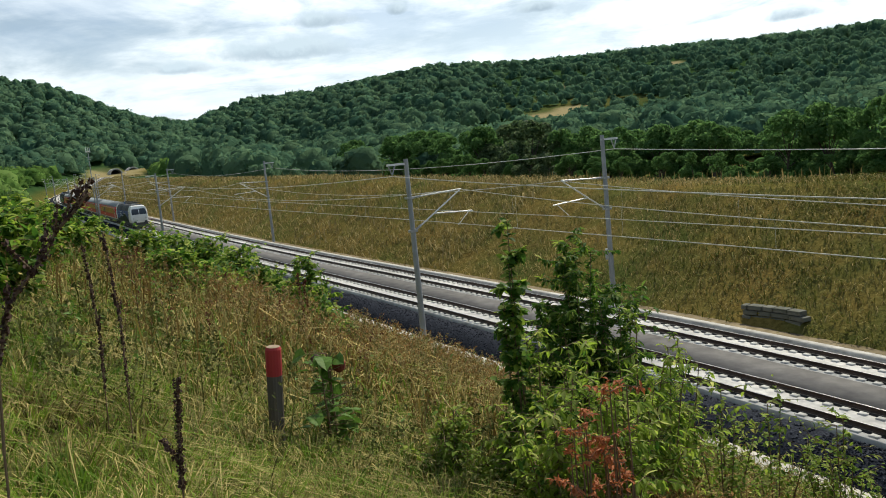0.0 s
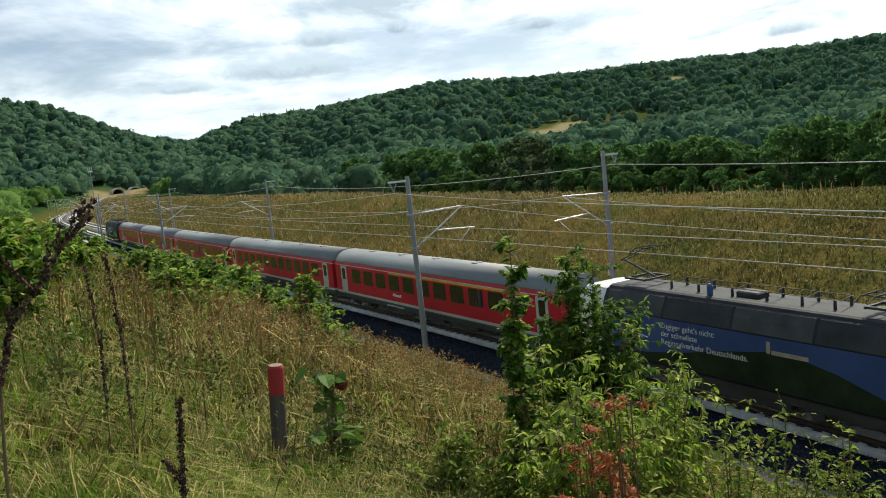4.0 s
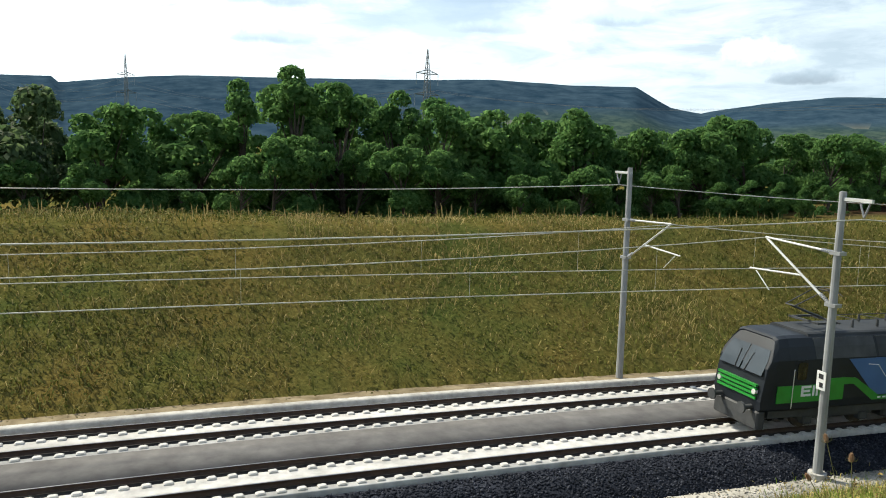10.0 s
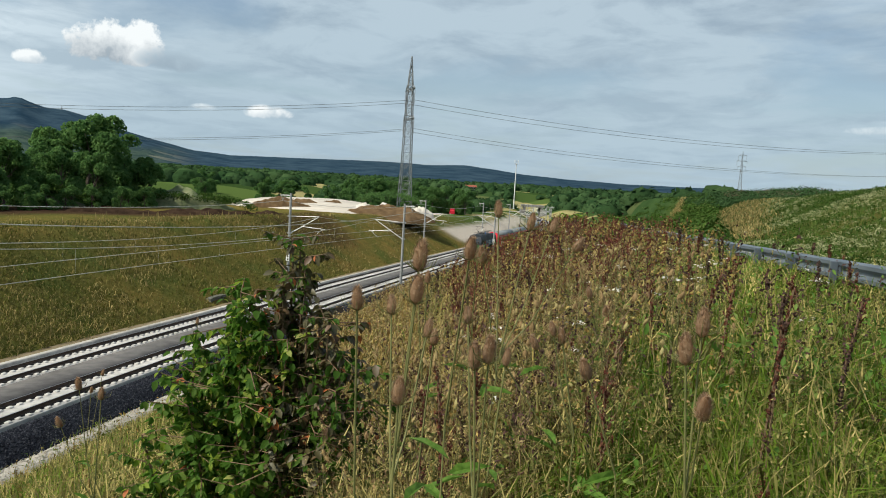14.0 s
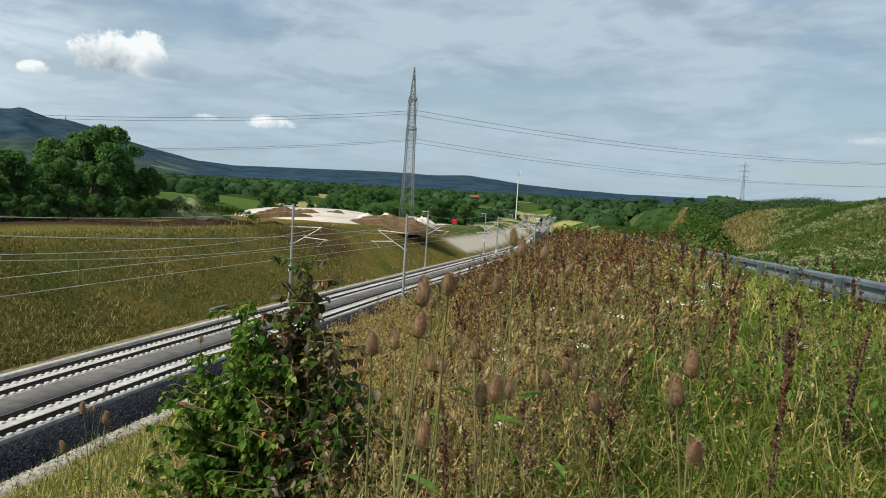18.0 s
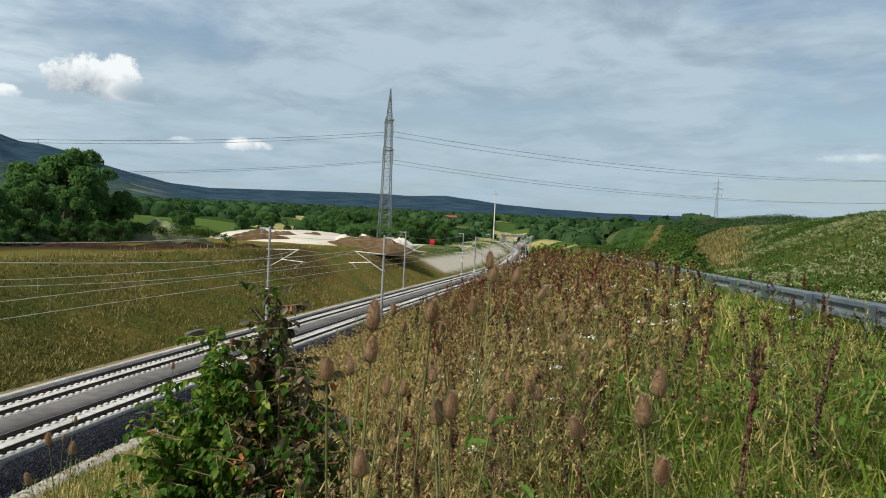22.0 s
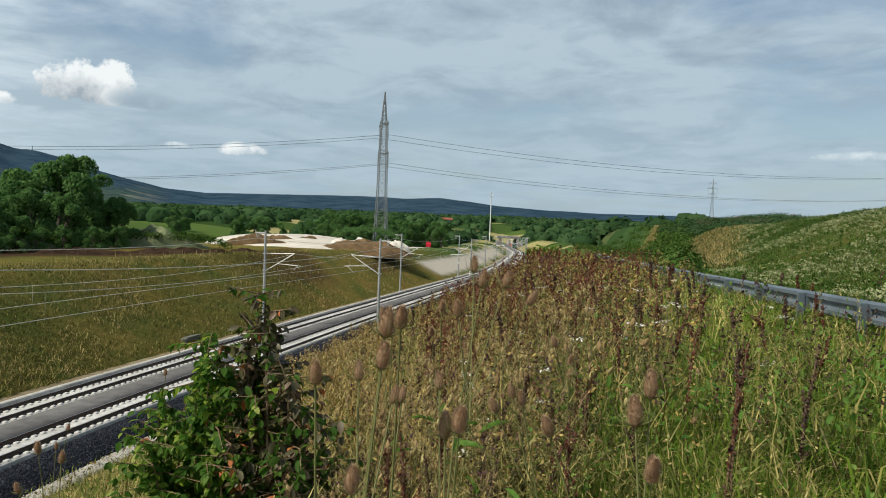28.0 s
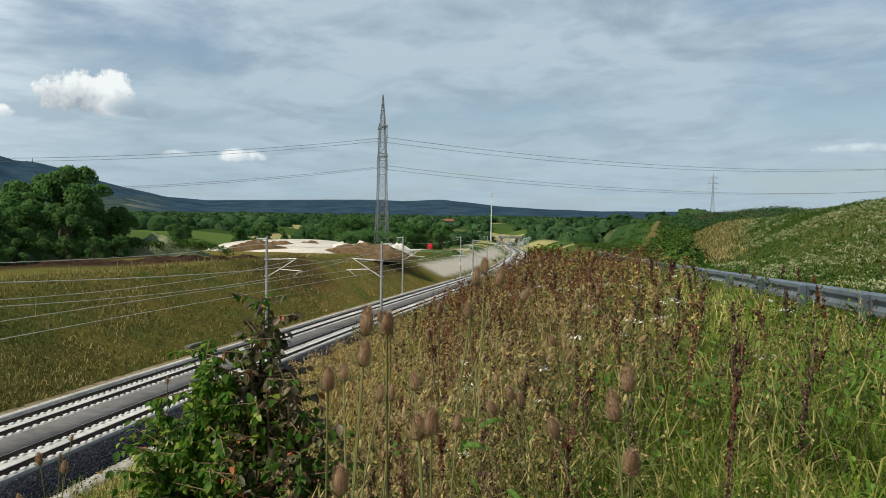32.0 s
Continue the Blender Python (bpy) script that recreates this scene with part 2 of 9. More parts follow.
LEAF = material("tree_leaves", (0.062, 0.150, 0.048), (0.145, 0.262, 0.078), 0.5, 0.85, island=(0.18, 0.31, 0.10), leaf=0.6, spec=0.05)
LEAF_PALE = material("willow_leaves", (0.060, 0.105, 0.040), (0.105, 0.160, 0.070), 0.5, 0.6, island=(0.18, 0.25, 0.11), leaf=0.55, spec=0.15)
# ridge woods: a bluish, paler green, with aerial haze mixed into the colour
FOREST = material("hazy_forest_leaves", (0.056, 0.132, 0.092), (0.115, 0.212, 0.125), 0.13, 1.0, island=(0.155, 0.255, 0.140), leaf=0.45, spread=0.8, spec=0.0, bump=1.0, bump_scale=1.1, deep=1.0)
SCRUB = material("young_wood_leaves", (0.070, 0.150, 0.036), (0.150, 0.255, 0.060), 0.2, 0.9, island=(0.20, 0.31, 0.09), leaf=0.45, spread=0.7, spec=0.0, bump=0.6, bump_scale=0.7, deep=0.6)
HEDGE = material("hedge_leaves", (0.022, 0.054, 0.022), (0.045, 0.092, 0.034), 0.1, 1.0, island=(0.070, 0.125, 0.05), leaf=0.3, spread=0.7, spec=0.0, bump=1.0, bump_scale=0.6, deep=0.8)
BRIDGE = material("bridge_concrete", (0.16, 0.16, 0.155), (0.27, 0.265, 0.255), 0.5, 0.9, spec=0.1)
BARK = material("bark", (0.045, 0.035, 0.026), (0.10, 0.08, 0.06), 6.0, 0.9, bump=0.5)


# ---- mesh helpers ----
def mesh_of(name, verts, faces, mat):
    me = bpy.data.meshes.new(name)
    me.from_pydata([tuple(v) for v in verts], [], [tuple(f) for f in faces])
    if mat:
        me.materials.append(mat)
    return me


def big_mesh(name, verts, quads, tris, mat):
    """A mesh straight from arrays of corners, for stuff of many pieces."""
    me = bpy.data.meshes.new(name)
    quads, tris = np.asarray(quads, np.int32).reshape(-1, 4), np.asarray(tris, np.int32).reshape(-1, 3)
    me.vertices.add(len(verts))
    me.vertices.foreach_set("co", np.asarray(verts, np.float32).ravel())
    me.loops.add(quads.size + tris.size)
    me.loops.foreach_set("vertex_index", np.concatenate([quads.ravel(), tris.ravel()]))
    me.polygons.add(len(quads) + len(tris))
    start = np.concatenate([np.arange(len(quads)) * 4, quads.size + np.arange(len(tris)) * 3])
    me.polygons.foreach_set("loop_start", start.astype(np.int32))
    me.update(calc_edges=True)
    me.materials.append(mat)
    return me


def thing(name, label, category, at=None, group="", kind=""):
    ob = tagged(new(name), label, category, group, kind)
    if at is not None:
        ob.matrix_world = at
    return ob


def hang(name, me, parent, label=""):
    ob = new(name, me)
    ob.parent = parent
    return tagged(ob, label) if label else ob


class Shape:
    """Collects boxes, tubes, lathes and lofts into one mesh."""
    def __init__(self):
        self.v, self.f = [], []

    def add(self, verts, faces):
        k = len(self.v)
        self.v += [tuple(p) for p in verts]
        self.f += [tuple(i + k for i in f) for f in faces]
        return self

    def box(self, x0, x1, y0, y1, z0, z1, bevel=0.0, m=None):
        b = min(bevel, (x1 - x0) / 3, (y1 - y0) / 3, (z1 - z0) / 3)
        if b <= 0:
            v = [(x, y, z) for z in (z0, z1) for x, y in ((x0, y0), (x1, y0), (x1, y1), (x0, y1))]
            f = [(3, 2, 1, 0), (4, 5, 6, 7), (0, 1, 5, 4), (1, 2, 6, 5), (2, 3, 7, 6), (3, 0, 4, 7)]
        else:
            v, f = [], []
            for z, c in ((z0, b), (z0 + b, 0), (z1 - b, 0), (z1, b)):
                for sx, sy in ((x0 + c, y0 + c + b), (x0 + c + b, y0 + c), (x1 - c - b, y0 + c), (x1 - c, y0 + c + b), (x1 - c, y1 - c - b), (x1 - c - b, y1 - c), (x0 + c + b, y1 - c), (x0 + c, y1 - c - b)):
                    v.append((sx, sy, z))
            f = [tuple(range(7, -1, -1)), tuple(range(24, 32))]
            for k in range(3):
                for i in range(8):
                    j = (i + 1) % 8
                    f.append((k * 8 + i, k * 8 + j, k * 8 + 8 + j, k * 8 + 8 + i))
        if m is not None:
            v = [m @ Vector(p) for p in v]
        return self.add(v, f)

    def tube(self, a, b, r0, r1=None, n=8, caps=True):
        r1 = r0 if r1 is None else r1
        a, b = Vector(a), Vector(b)
        q = (b - a).to_track_quat("Z", "Y")
        v = []
        for p, r in ((a, r0), (b, r1)):
            for i in range(n):
                w = 2 * math.pi * i / n
                v.append(p + q @ Vector((r * math.cos(w), r * math.sin(w), 0)))
        f = [(i, (i + 1) % n, n + (i + 1) % n, n + i) for i in range(n)]
        if caps:
            f += [tuple(range(n - 1, -1, -1)), tuple(range(n, 2 * n))]
        return self.add(v, f)

    def loft(self, rings, closed=True, caps=True):
        n = len(rings[0])
        v = [p for r in rings for p in r]
        f = []
        for k in range(len(rings) - 1):
            for i in range(n if closed else n - 1):
                j = (i + 1) % n
                f.append((k * n + i, k * n + j, k * n + n + j, k * n + n + i))
        if caps and closed:
            f += [tuple(range(n - 1, -1, -1)), tuple((len(rings) - 1) * n + i for i in range(n))]
        return self.add(v, f)

    def lathe(self, base, profile, n=10, axis="Z"):
        rings = []
        for h, r in profile:
            ring = []
            for i in range(n):
                w = 2 * math.pi * i / n
                p = (r * math.cos(w), r * math.sin(w), h)
                ring.append(Vector(base) + (Vector(p) if axis == "Z" else Vector((p[2], p[0], p[1])) if axis == "X" else Vector((p[1], p[2], p[0]))))
            rings.append(ring)
        return self.loft(rings)

    def mesh(self, name, mat):
        return mesh_of(name, self.v, self.f, mat)


def part(name, shape, mat, parent, label=""):
    return hang(name, shape.mesh(name, mat), parent, label)


# ---- the line of the railway ----
# control points of the middle between the two tracks, from the tunnel to far beyond the bridge
LINE = [(-231, 553), (-203, 452), (-171, 349), (-122, 257), (-64, 156), (-24, 88), (3.5, 44.4), (21, 14.3), (36.8, -21.5), (51.4, -62.4),
        (67.9, -112.6), (100, -209.5), (139.5, -307), (182.5, -408), (231, -507), (290.5, -626), (365, -775), (450, -930)]
GRADE, APART = 0.0272, 2.35


def smooth_line(points, n=40):
    p = np.array(points, float) * 1.04
    q = np.vstack([2 * p[0] - p[1], p, 2 * p[-1] - p[-2]])
    t = np.linspace(0, 1, n, endpoint=False)[:, None]
    out = []
    for i in range(1, len(q) - 2):
        a, b, c, d = q[i - 1:i + 3]
        out.append(0.5 * (2 * b + (c - a) * t + (2 * a - 5 * b + 4 * c - d) * t ** 2 + (3 * b - a - 3 * c + d) * t ** 3))
    c = np.vstack([*out, p[-1:]])
    for _ in range(60):
        c[1:-1] = 0.25 * c[:-2] + 0.5 * c[1:-1] + 0.25 * c[2:]
    return c


PATH = smooth_line(LINE)
PATH_S = np.concatenate([[0], np.cumsum(np.hypot(*np.diff(PATH, axis=0).T))])
PATH_S -= PATH_S[np.argmin(np.hypot(PATH[:, 0] - 30.2, PATH[:, 1] + 5.2))]


def even_z(s):
    """The steady fall of the line, which the masts, the wires and the banks follow."""
    s = np.asarray(s, float)
    return -GRADE * s + 0.000097 * np.clip(-330 - s, 0, 400) ** 2


def dip(s):
    """How far the tracks lie lower than that beside the meadow."""
    a, b = np.clip((np.asarray(s, float) + 60) / 110, 0, 1), np.clip((np.asarray(s, float) - 200) / 260, 0, 1)
    return -0.58 * a * a * (3 - 2 * a) * (1 - b * b * (3 - 2 * b))


def rail_z(s):
    return even_z(s) + dip(s)


def on_line(s, off=0.0, up=0.0, even=False):
    """Points beside the line: s along it, off to the meadow's side, up over the rails."""
    s = np.asarray(s, float)
    x, y = np.interp(s, PATH_S, PATH[:, 0]), np.interp(s, PATH_S, PATH[:, 1])
    dx = np.interp(s + 1.5, PATH_S, PATH[:, 0]) - np.interp(s - 1.5, PATH_S, PATH[:, 0])
    dy = np.interp(s + 1.5, PATH_S, PATH[:, 1]) - np.interp(s - 1.5, PATH_S, PATH[:, 1])
    l = np.hypot(dx, dy)
    return np.stack([x + off * dy / l, y - off * dx / l, (even_z(s) if even else rail_z(s)) + up], -1)


def heading(s):
    a, b = on_line(s - 1.0), on_line(s + 1.0)
    return math.degrees(math.atan2(-(b[0] - a[0]), b[1] - a[1]))


def to_line(x, y):
    """s and off of places (arrays)."""
    x, y = np.asarray(x, float).ravel(), np.asarray(y, float).ravel()
    s, o = np.empty(len(x)), np.empty(len(x))
    p = PATH[::4]
    ps = PATH_S[::4]
    d = np.diff(p, axis=0)
    ll = (d ** 2).sum(1)
    for k in range(0, len(x), 4000):
        q = np.stack([x[k:k + 4000], y[k:k + 4000]], 1)
        w = q[:, None] - p[None, :-1]
        f = np.clip((w * d).sum(2) / ll, 0, 1)
        near = w - f[..., None] * d
        dist = (near ** 2).sum(2)
        i = dist.argmin(1)
        r = np.arange(len(q))
        s[k:k + 4000] = ps[i] + f[r, i] * np.sqrt(ll[i])
        cross = d[i, 0] * near[r, i, 1] - d[i, 1] * near[r, i, 0]
        o[k:k + 4000] = -np.sign(cross) * np.sqrt(dist[r, i])
    return s, o


# ---- the ground ----
# skyline of the wooded ridge (azimuth, height in degrees), and of the far hills
RIDGE = [(-60, 0), (-48, 2.0), (-44, 3.9), (-40.7, 4.9), (-36, 5.3), (-27, 5.4), (-15, 5.7), (-8, 5.8), (0, 6.2), (5, 5.7), (8, 5.6), (13, 4.9), (17.6, 3.3), (20, 3.35), (22.4, 4.3), (26.4, 6.1), (29, 7.05), (36, 9), (50, 9), (90, 5), (120, 2)]
FAR_HILLS = [(-180, 0.6), (-168, 0.6), (-162, 0.55), (-157.7, 0.65), (-154.4, 0.82), (-152.2, 1.06), (-150.1, 1.25), (-147.1, 1.12), (-144.1, 1.18), (-137.4, 1.05), (-132.7, 0.95), (-130, 1.15), (-127.8, 1.62), (-124.9, 2.3), (-123.5, 2.85), (-121.9, 3.2), (-120.7, 3.25), (-119.6, 3.6), (-119.1, 3.84), (-118.5, 3.65), (-117.9, 3.58), (-116, 3.7), (-113.7, 3.7), (-109.5, 3.3), (-106.1, 2.78), (-105.5, 2.65), (-103.5, 3.0), (-102.4, 3.6), (-101, 4.45), (-96.2, 4.56), (-90.4, 4.9), (-85.5, 4.8), (-73.4, 4.65), (-68, 4.55), (-64.4, 4.25), (-60.8, 3.75), (-57, 3.6), (-53.8, 3.5), (-47.4, 3.8), (-40, 2), (0, 0.5), (180, 0.2)]


def step(a, b, v):
    t = np.clip((v - a) / (b - a), 0, 1)
    return t * t * (3 - 2 * t)


def wobble(x, y, size, seed=0.0):
    """Smooth irregular waves between about -1 and 1."""
    x, y = x / size + seed, y / size - seed * 0.7
    return (np.sin(1.3 * x + 0.9 * np.sin(0.8 * y)) + np.sin(1.7 * y + 1.1 * np.sin(0.9 * x + 1.0)) + np.sin(1.1 * (x + y) + 2.0)) / 3


# the scrubby hill beyond the hollow by the road: bearing, distance and height of its crest
HILL = [(-180, 170, 0.2), (-174, 172, 0.35), (-171.5, 178, 0.1), (-169, 185, -0.1), (-167.5, 195, -0.3), (-166.2, 215, -0.35), (-164.3, 260, -0.6), (-162.6, 320, -1.0), (-161, 400, -1.5), (-158, 420, -2.5), (180, 420, -2.5)]


def hill_crest(az):
    return np.interp(az, [p[0] for p in HILL], [p[1] for p in HILL]), np.interp(az, [p[0] for p in HILL], [p[2] for p in HILL])


def ground_z(x, y, line=None):
    x, y = np.asarray(x, float).ravel(), np.asarray(y, float).ravel()
    s, o = to_line(x, y) if line is None else line
    r = np.hypot(x, y)
    az = np.degrees(np.arctan2(-x, y))
    zt = even_z(np.clip(s, -640, 900))
    sag = dip(s)
    near = zt - 0.95 + sag
    # meadow side: slope up to the shoulder where the camera stands, a road, then a higher bank
    drop = 0.012 * np.clip(s, 0, 200)
    flank = -0.75 + 0.512 * (o - 7.6) * (1 - 0.25 * step(60, 200, s))
    flank = (flank + 0.75) * (1 - 0.0017 * np.clip(-s - 32, 0, 140)) - 0.75
    shoulder = 9.13 - drop + 0.02 * (o - 27) + 0.021 * np.clip(s + 28, -140, 0)
    meadow = np.minimum(flank, shoulder) - 0.5 * step(30.8, 32.5, o)
    meadow = meadow + sag * step(18, 7.6, o) + step(38.5, 55, o) * (5.6 + 0.5 * wobble(x, y, 22)) - 10 * step(75, 220, o) * step(-60, 60, s)
    # field side: bank up to its crest
    crest = 5.5 + 0.35 * step(30, 70, s) + 0.25 * wobble(x, y, 14, 2.0) - 1.2 * step(120, 260, s) + 0.8 * step(-60, -160, s) - 5.0 * step(-400, -540, s)
    bank = np.minimum(-0.6 + sag + 0.49 * (-o - 6.3), crest)
    bank = bank - 0.012 * np.clip(-o - 22, 0, 60) - 0.14 * np.clip(-o - 24, 0, 38) * step(70, 20, s) * step(-330, -200, s)
    far_r, rim_el = hill_crest(az)
    hill = EYE + far_r * np.tan(np.radians(rim_el)) - 0.085 * np.clip(far_r - r, 0, 200) - 0.06 * np.clip(r - far_r - 40, 0, 300) + 0.25 * wobble(x, y, 17, 5.0) - zt
    meadow = meadow + step(38.5, 46, o) * step(60, 100, r) * step(-155, -160, az) * np.clip(hill - meadow, 0, 12)
    bump = 0.06 * wobble(x, y, 1.9, 1.0) + 0.10 * wobble(x, y, 6.5, 3.0)
    local = np.where(o > 7.6, zt + meadow + bump, np.where(o < -6.3, zt + bank + bump * step(-6.3, -8, o), near))
    # beyond the cutting: plain, wooded ridge, far hills
    plain = np.where((az < -60) | (az > 150), 4.0 - 0.006 * r, 8.0 + 0.030 * np.clip(r - 180, 0, 460) * step(8, 17, az) + 10 * step(612, 660, r) * step(17, 20, az) * step(29, 26, az))
    onset = np.interp(az, [-60, 5, 15, 40], [170, 250, 610, 610])
    rz = np.interp(az, [p[0] for p in RIDGE], [p[1] for p in RIDGE])
    ridge = np.tan(np.radians(rz)) * 1300 * step(onset, 1300, r) * (1 - 0.55 * step(1350, 2600, r)) * step(0.0, 0.8, rz)
    ridge = ridge * (1 + 0.10 * wobble(x, y, 190, 4.0) * step(200, 600, r) * step(1280, 1000, r))
    fz = np.interp(az, [p[0] for p in FAR_HILLS], [p[1] for p in FAR_HILLS])
    far = np.tan(np.radians(fz)) * 4200 * step(2300, 4200, r) + 12 * step(2300, 4200, r)
    wide = plain + ridge + far + 1.5 * wobble(x, y, 60, 1.5) * step(150, 400, r)
    cut = step(150, 70, np.abs(o)) * step(900, 760, np.abs(s)) 
    return np.where(cut >= 1, local, cut * local + (1 - cut) * wide)


def between(v, a, b, soft):
    return step(a - soft, a + soft, v) * step(b + soft, b - soft, v)


def clearings(az, r):
    """Where the woods stand open: mown hay fields and a green lea."""
    wave = wobble(-r * np.sin(np.radians(az)), r * np.cos(np.radians(az)), 9.0, 2.0)
    az, r = az + 0.35 * wave, r + 9.0 * wave
    hay = np.maximum.reduce([0.8 * between(az, 20.9, 24.4, 0.4) * between(r, 470, 632, 8), between(az, -11.9, -7.4, 0.5) * between(r, 512 - 8 * (az + 9.5), 580 - 8 * (az + 9.5), 7), between(az, -13.6, -11.9, 0.2) * between(r, 612, 645, 6), between(az, -31, -27.4, 0.4) * between(r, 452, 500, 6), between(az, -18.6, -17.2, 0.2) * between(r, 760, 800, 6), between(az, -10.4, -9.6, 0.2) * between(r, 700, 740, 6)])
    lea = np.maximum(between(az, -5.2, -1.2, 0.3) * between(r, 430, 520, 8), between(az, -27.0, -24.5, 0.3) * between(r, 440, 470, 8))
    return hay, lea


def attribute(me, name, values):
    me.attributes.new(name, "FLOAT", "POINT").data.foreach_set("value", np.asarray(values, np.float32))


def ground_material():
    m = bpy.data.materials.new("grown_ground")
    m.use_nodes = True
    tree = m.node_tree
    node, link = nodes_of(tree)
    shader = tree.nodes["Principled BSDF"]
    shader.inputs["Roughness"].default_value = 0.95
    shader.inputs["Specular IOR Level"].default_value = 0.0
    where = node("ShaderNodeTexCoord").outputs["Object"]

    def noise_of(scale, detail=6.0):
        n = node("ShaderNodeTexNoise", Scale=scale, Detail=detail, Roughness=0.65)
        link(where, n.inputs["Vector"])
        return n.outputs[0]

    def sharp(v, a, b):
        n = node("ShaderNodeMapRange")
        n.inputs[1].default_value, n.inputs[2].default_value = a, b
        link(v, n.inputs[0])
        return n.outputs[0]

    def mix(f, a, b):
        n = node("ShaderNodeMix")
        n.data_type = "RGBA"
        link(f, n.inputs[0])
        for i, v in ((6, a), (7, b)):
            if isinstance(v, tuple):
                n.inputs[i].default_value = (*v, 1)
            else:
                link(v, n.inputs[i])
        return n.outputs[2]

    def zone(name):
        n = node("ShaderNodeAttribute")
        n.attribute_name = name
        return n.outputs["Fac"]

    grain = sharp(noise_of(3.5), 0.3, 0.7)
    patches = sharp(noise_of(0.16), 0.35, 0.65)
    straw = mix(grain, (0.12, 0.080, 0.022), (0.28, 0.195, 0.062))
    olive = mix(grain, (0.050, 0.066, 0.016), (0.13, 0.14, 0.04))
    base = mix(patches, olive, straw)
    dry = mix(zone("dry"), mix(grain, (0.022, 0.038, 0.009), (0.062, 0.085, 0.022)), base)
    cells = node("ShaderNodeTexVoronoi", Scale=0.012)
    strips = node("ShaderNodeMapping")
    strips.inputs["Rotation"].default_value = (0, 0, 0.9)
    strips.inputs["Scale"].default_value = (0.45, 1.8, 1.0)
    link(where, strips.inputs[0])
    link(strips.outputs[0], cells.inputs["Vector"])
    tint = node("ShaderNodeSeparateColor")
    link(cells.outputs["Color"], tint.inputs[0])
    fields = mix(sharp(tint.outputs[0], 0.84, 0.85), mix(tint.outputs[1], (0.028, 0.055, 0.016), (0.085, 0.13, 0.035)), (0.30, 0.27, 0.12))
    dry = mix(zone("fields"), dry, fields)
    wood = mix(sharp(noise_of(0.03), 0.3, 0.7), (0.022, 0.048, 0.018), (0.045, 0.085, 0.028))
    dry = mix(zone("wood"), dry, wood)
    # the far hills' slate blue is distance haze put into their colour
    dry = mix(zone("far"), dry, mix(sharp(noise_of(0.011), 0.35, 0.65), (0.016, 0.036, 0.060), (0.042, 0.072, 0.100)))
    foot = node("ShaderNodeTexVoronoi", Scale=0.0042)
    squeeze = node("ShaderNodeMapping")
    squeeze.inputs["Rotation"].default_value = (0, 0, 0.6)
    squeeze.inputs["Scale"].default_value = (1.0, 3.0, 0.5)
    link(where, squeeze.inputs[0])
    link(squeeze.outputs[0], foot.inputs["Vector"])
    parcel = node("ShaderNodeSeparateColor")
    link(foot.outputs["Color"], parcel.inputs[0])
    # parcels are greyed and blued as well, haze mixed into the colour
    parcels = mix(sharp(parcel.outputs[0], 0.84, 0.86), mix(sharp(noise_of(0.02), 0.4, 0.6), (0.026, 0.048, 0.045), (0.060, 0.088, 0.070)), (0.15, 0.155, 0.115))
    dry = mix(zone("farmland"), dry, parcels)
    dry = mix(zone("hay"), dry, mix(grain, (0.22, 0.185, 0.095), (0.34, 0.285, 0.155)))
    dry = mix(zone("lea"), dry, mix(grain, (0.085, 0.14, 0.045), (0.15, 0.20, 0.07)))
    sand = mix(grain, (0.42, 0.37, 0.30), (0.62, 0.57, 0.49))
    dry = mix(zone("sand"), dry, sand)
    dry = mix(zone("soil"), dry, mix(grain, (0.028, 0.018, 0.011), (0.075, 0.048, 0.030)))
    link(dry, shader.inputs["Base Color"])
    b = node("ShaderNodeBump", Strength=0.7, Distance=0.12)
    link(noise_of(5.0), b.inputs["Height"])
    link(b.outputs[0], shader.inputs["Normal"])
    return m


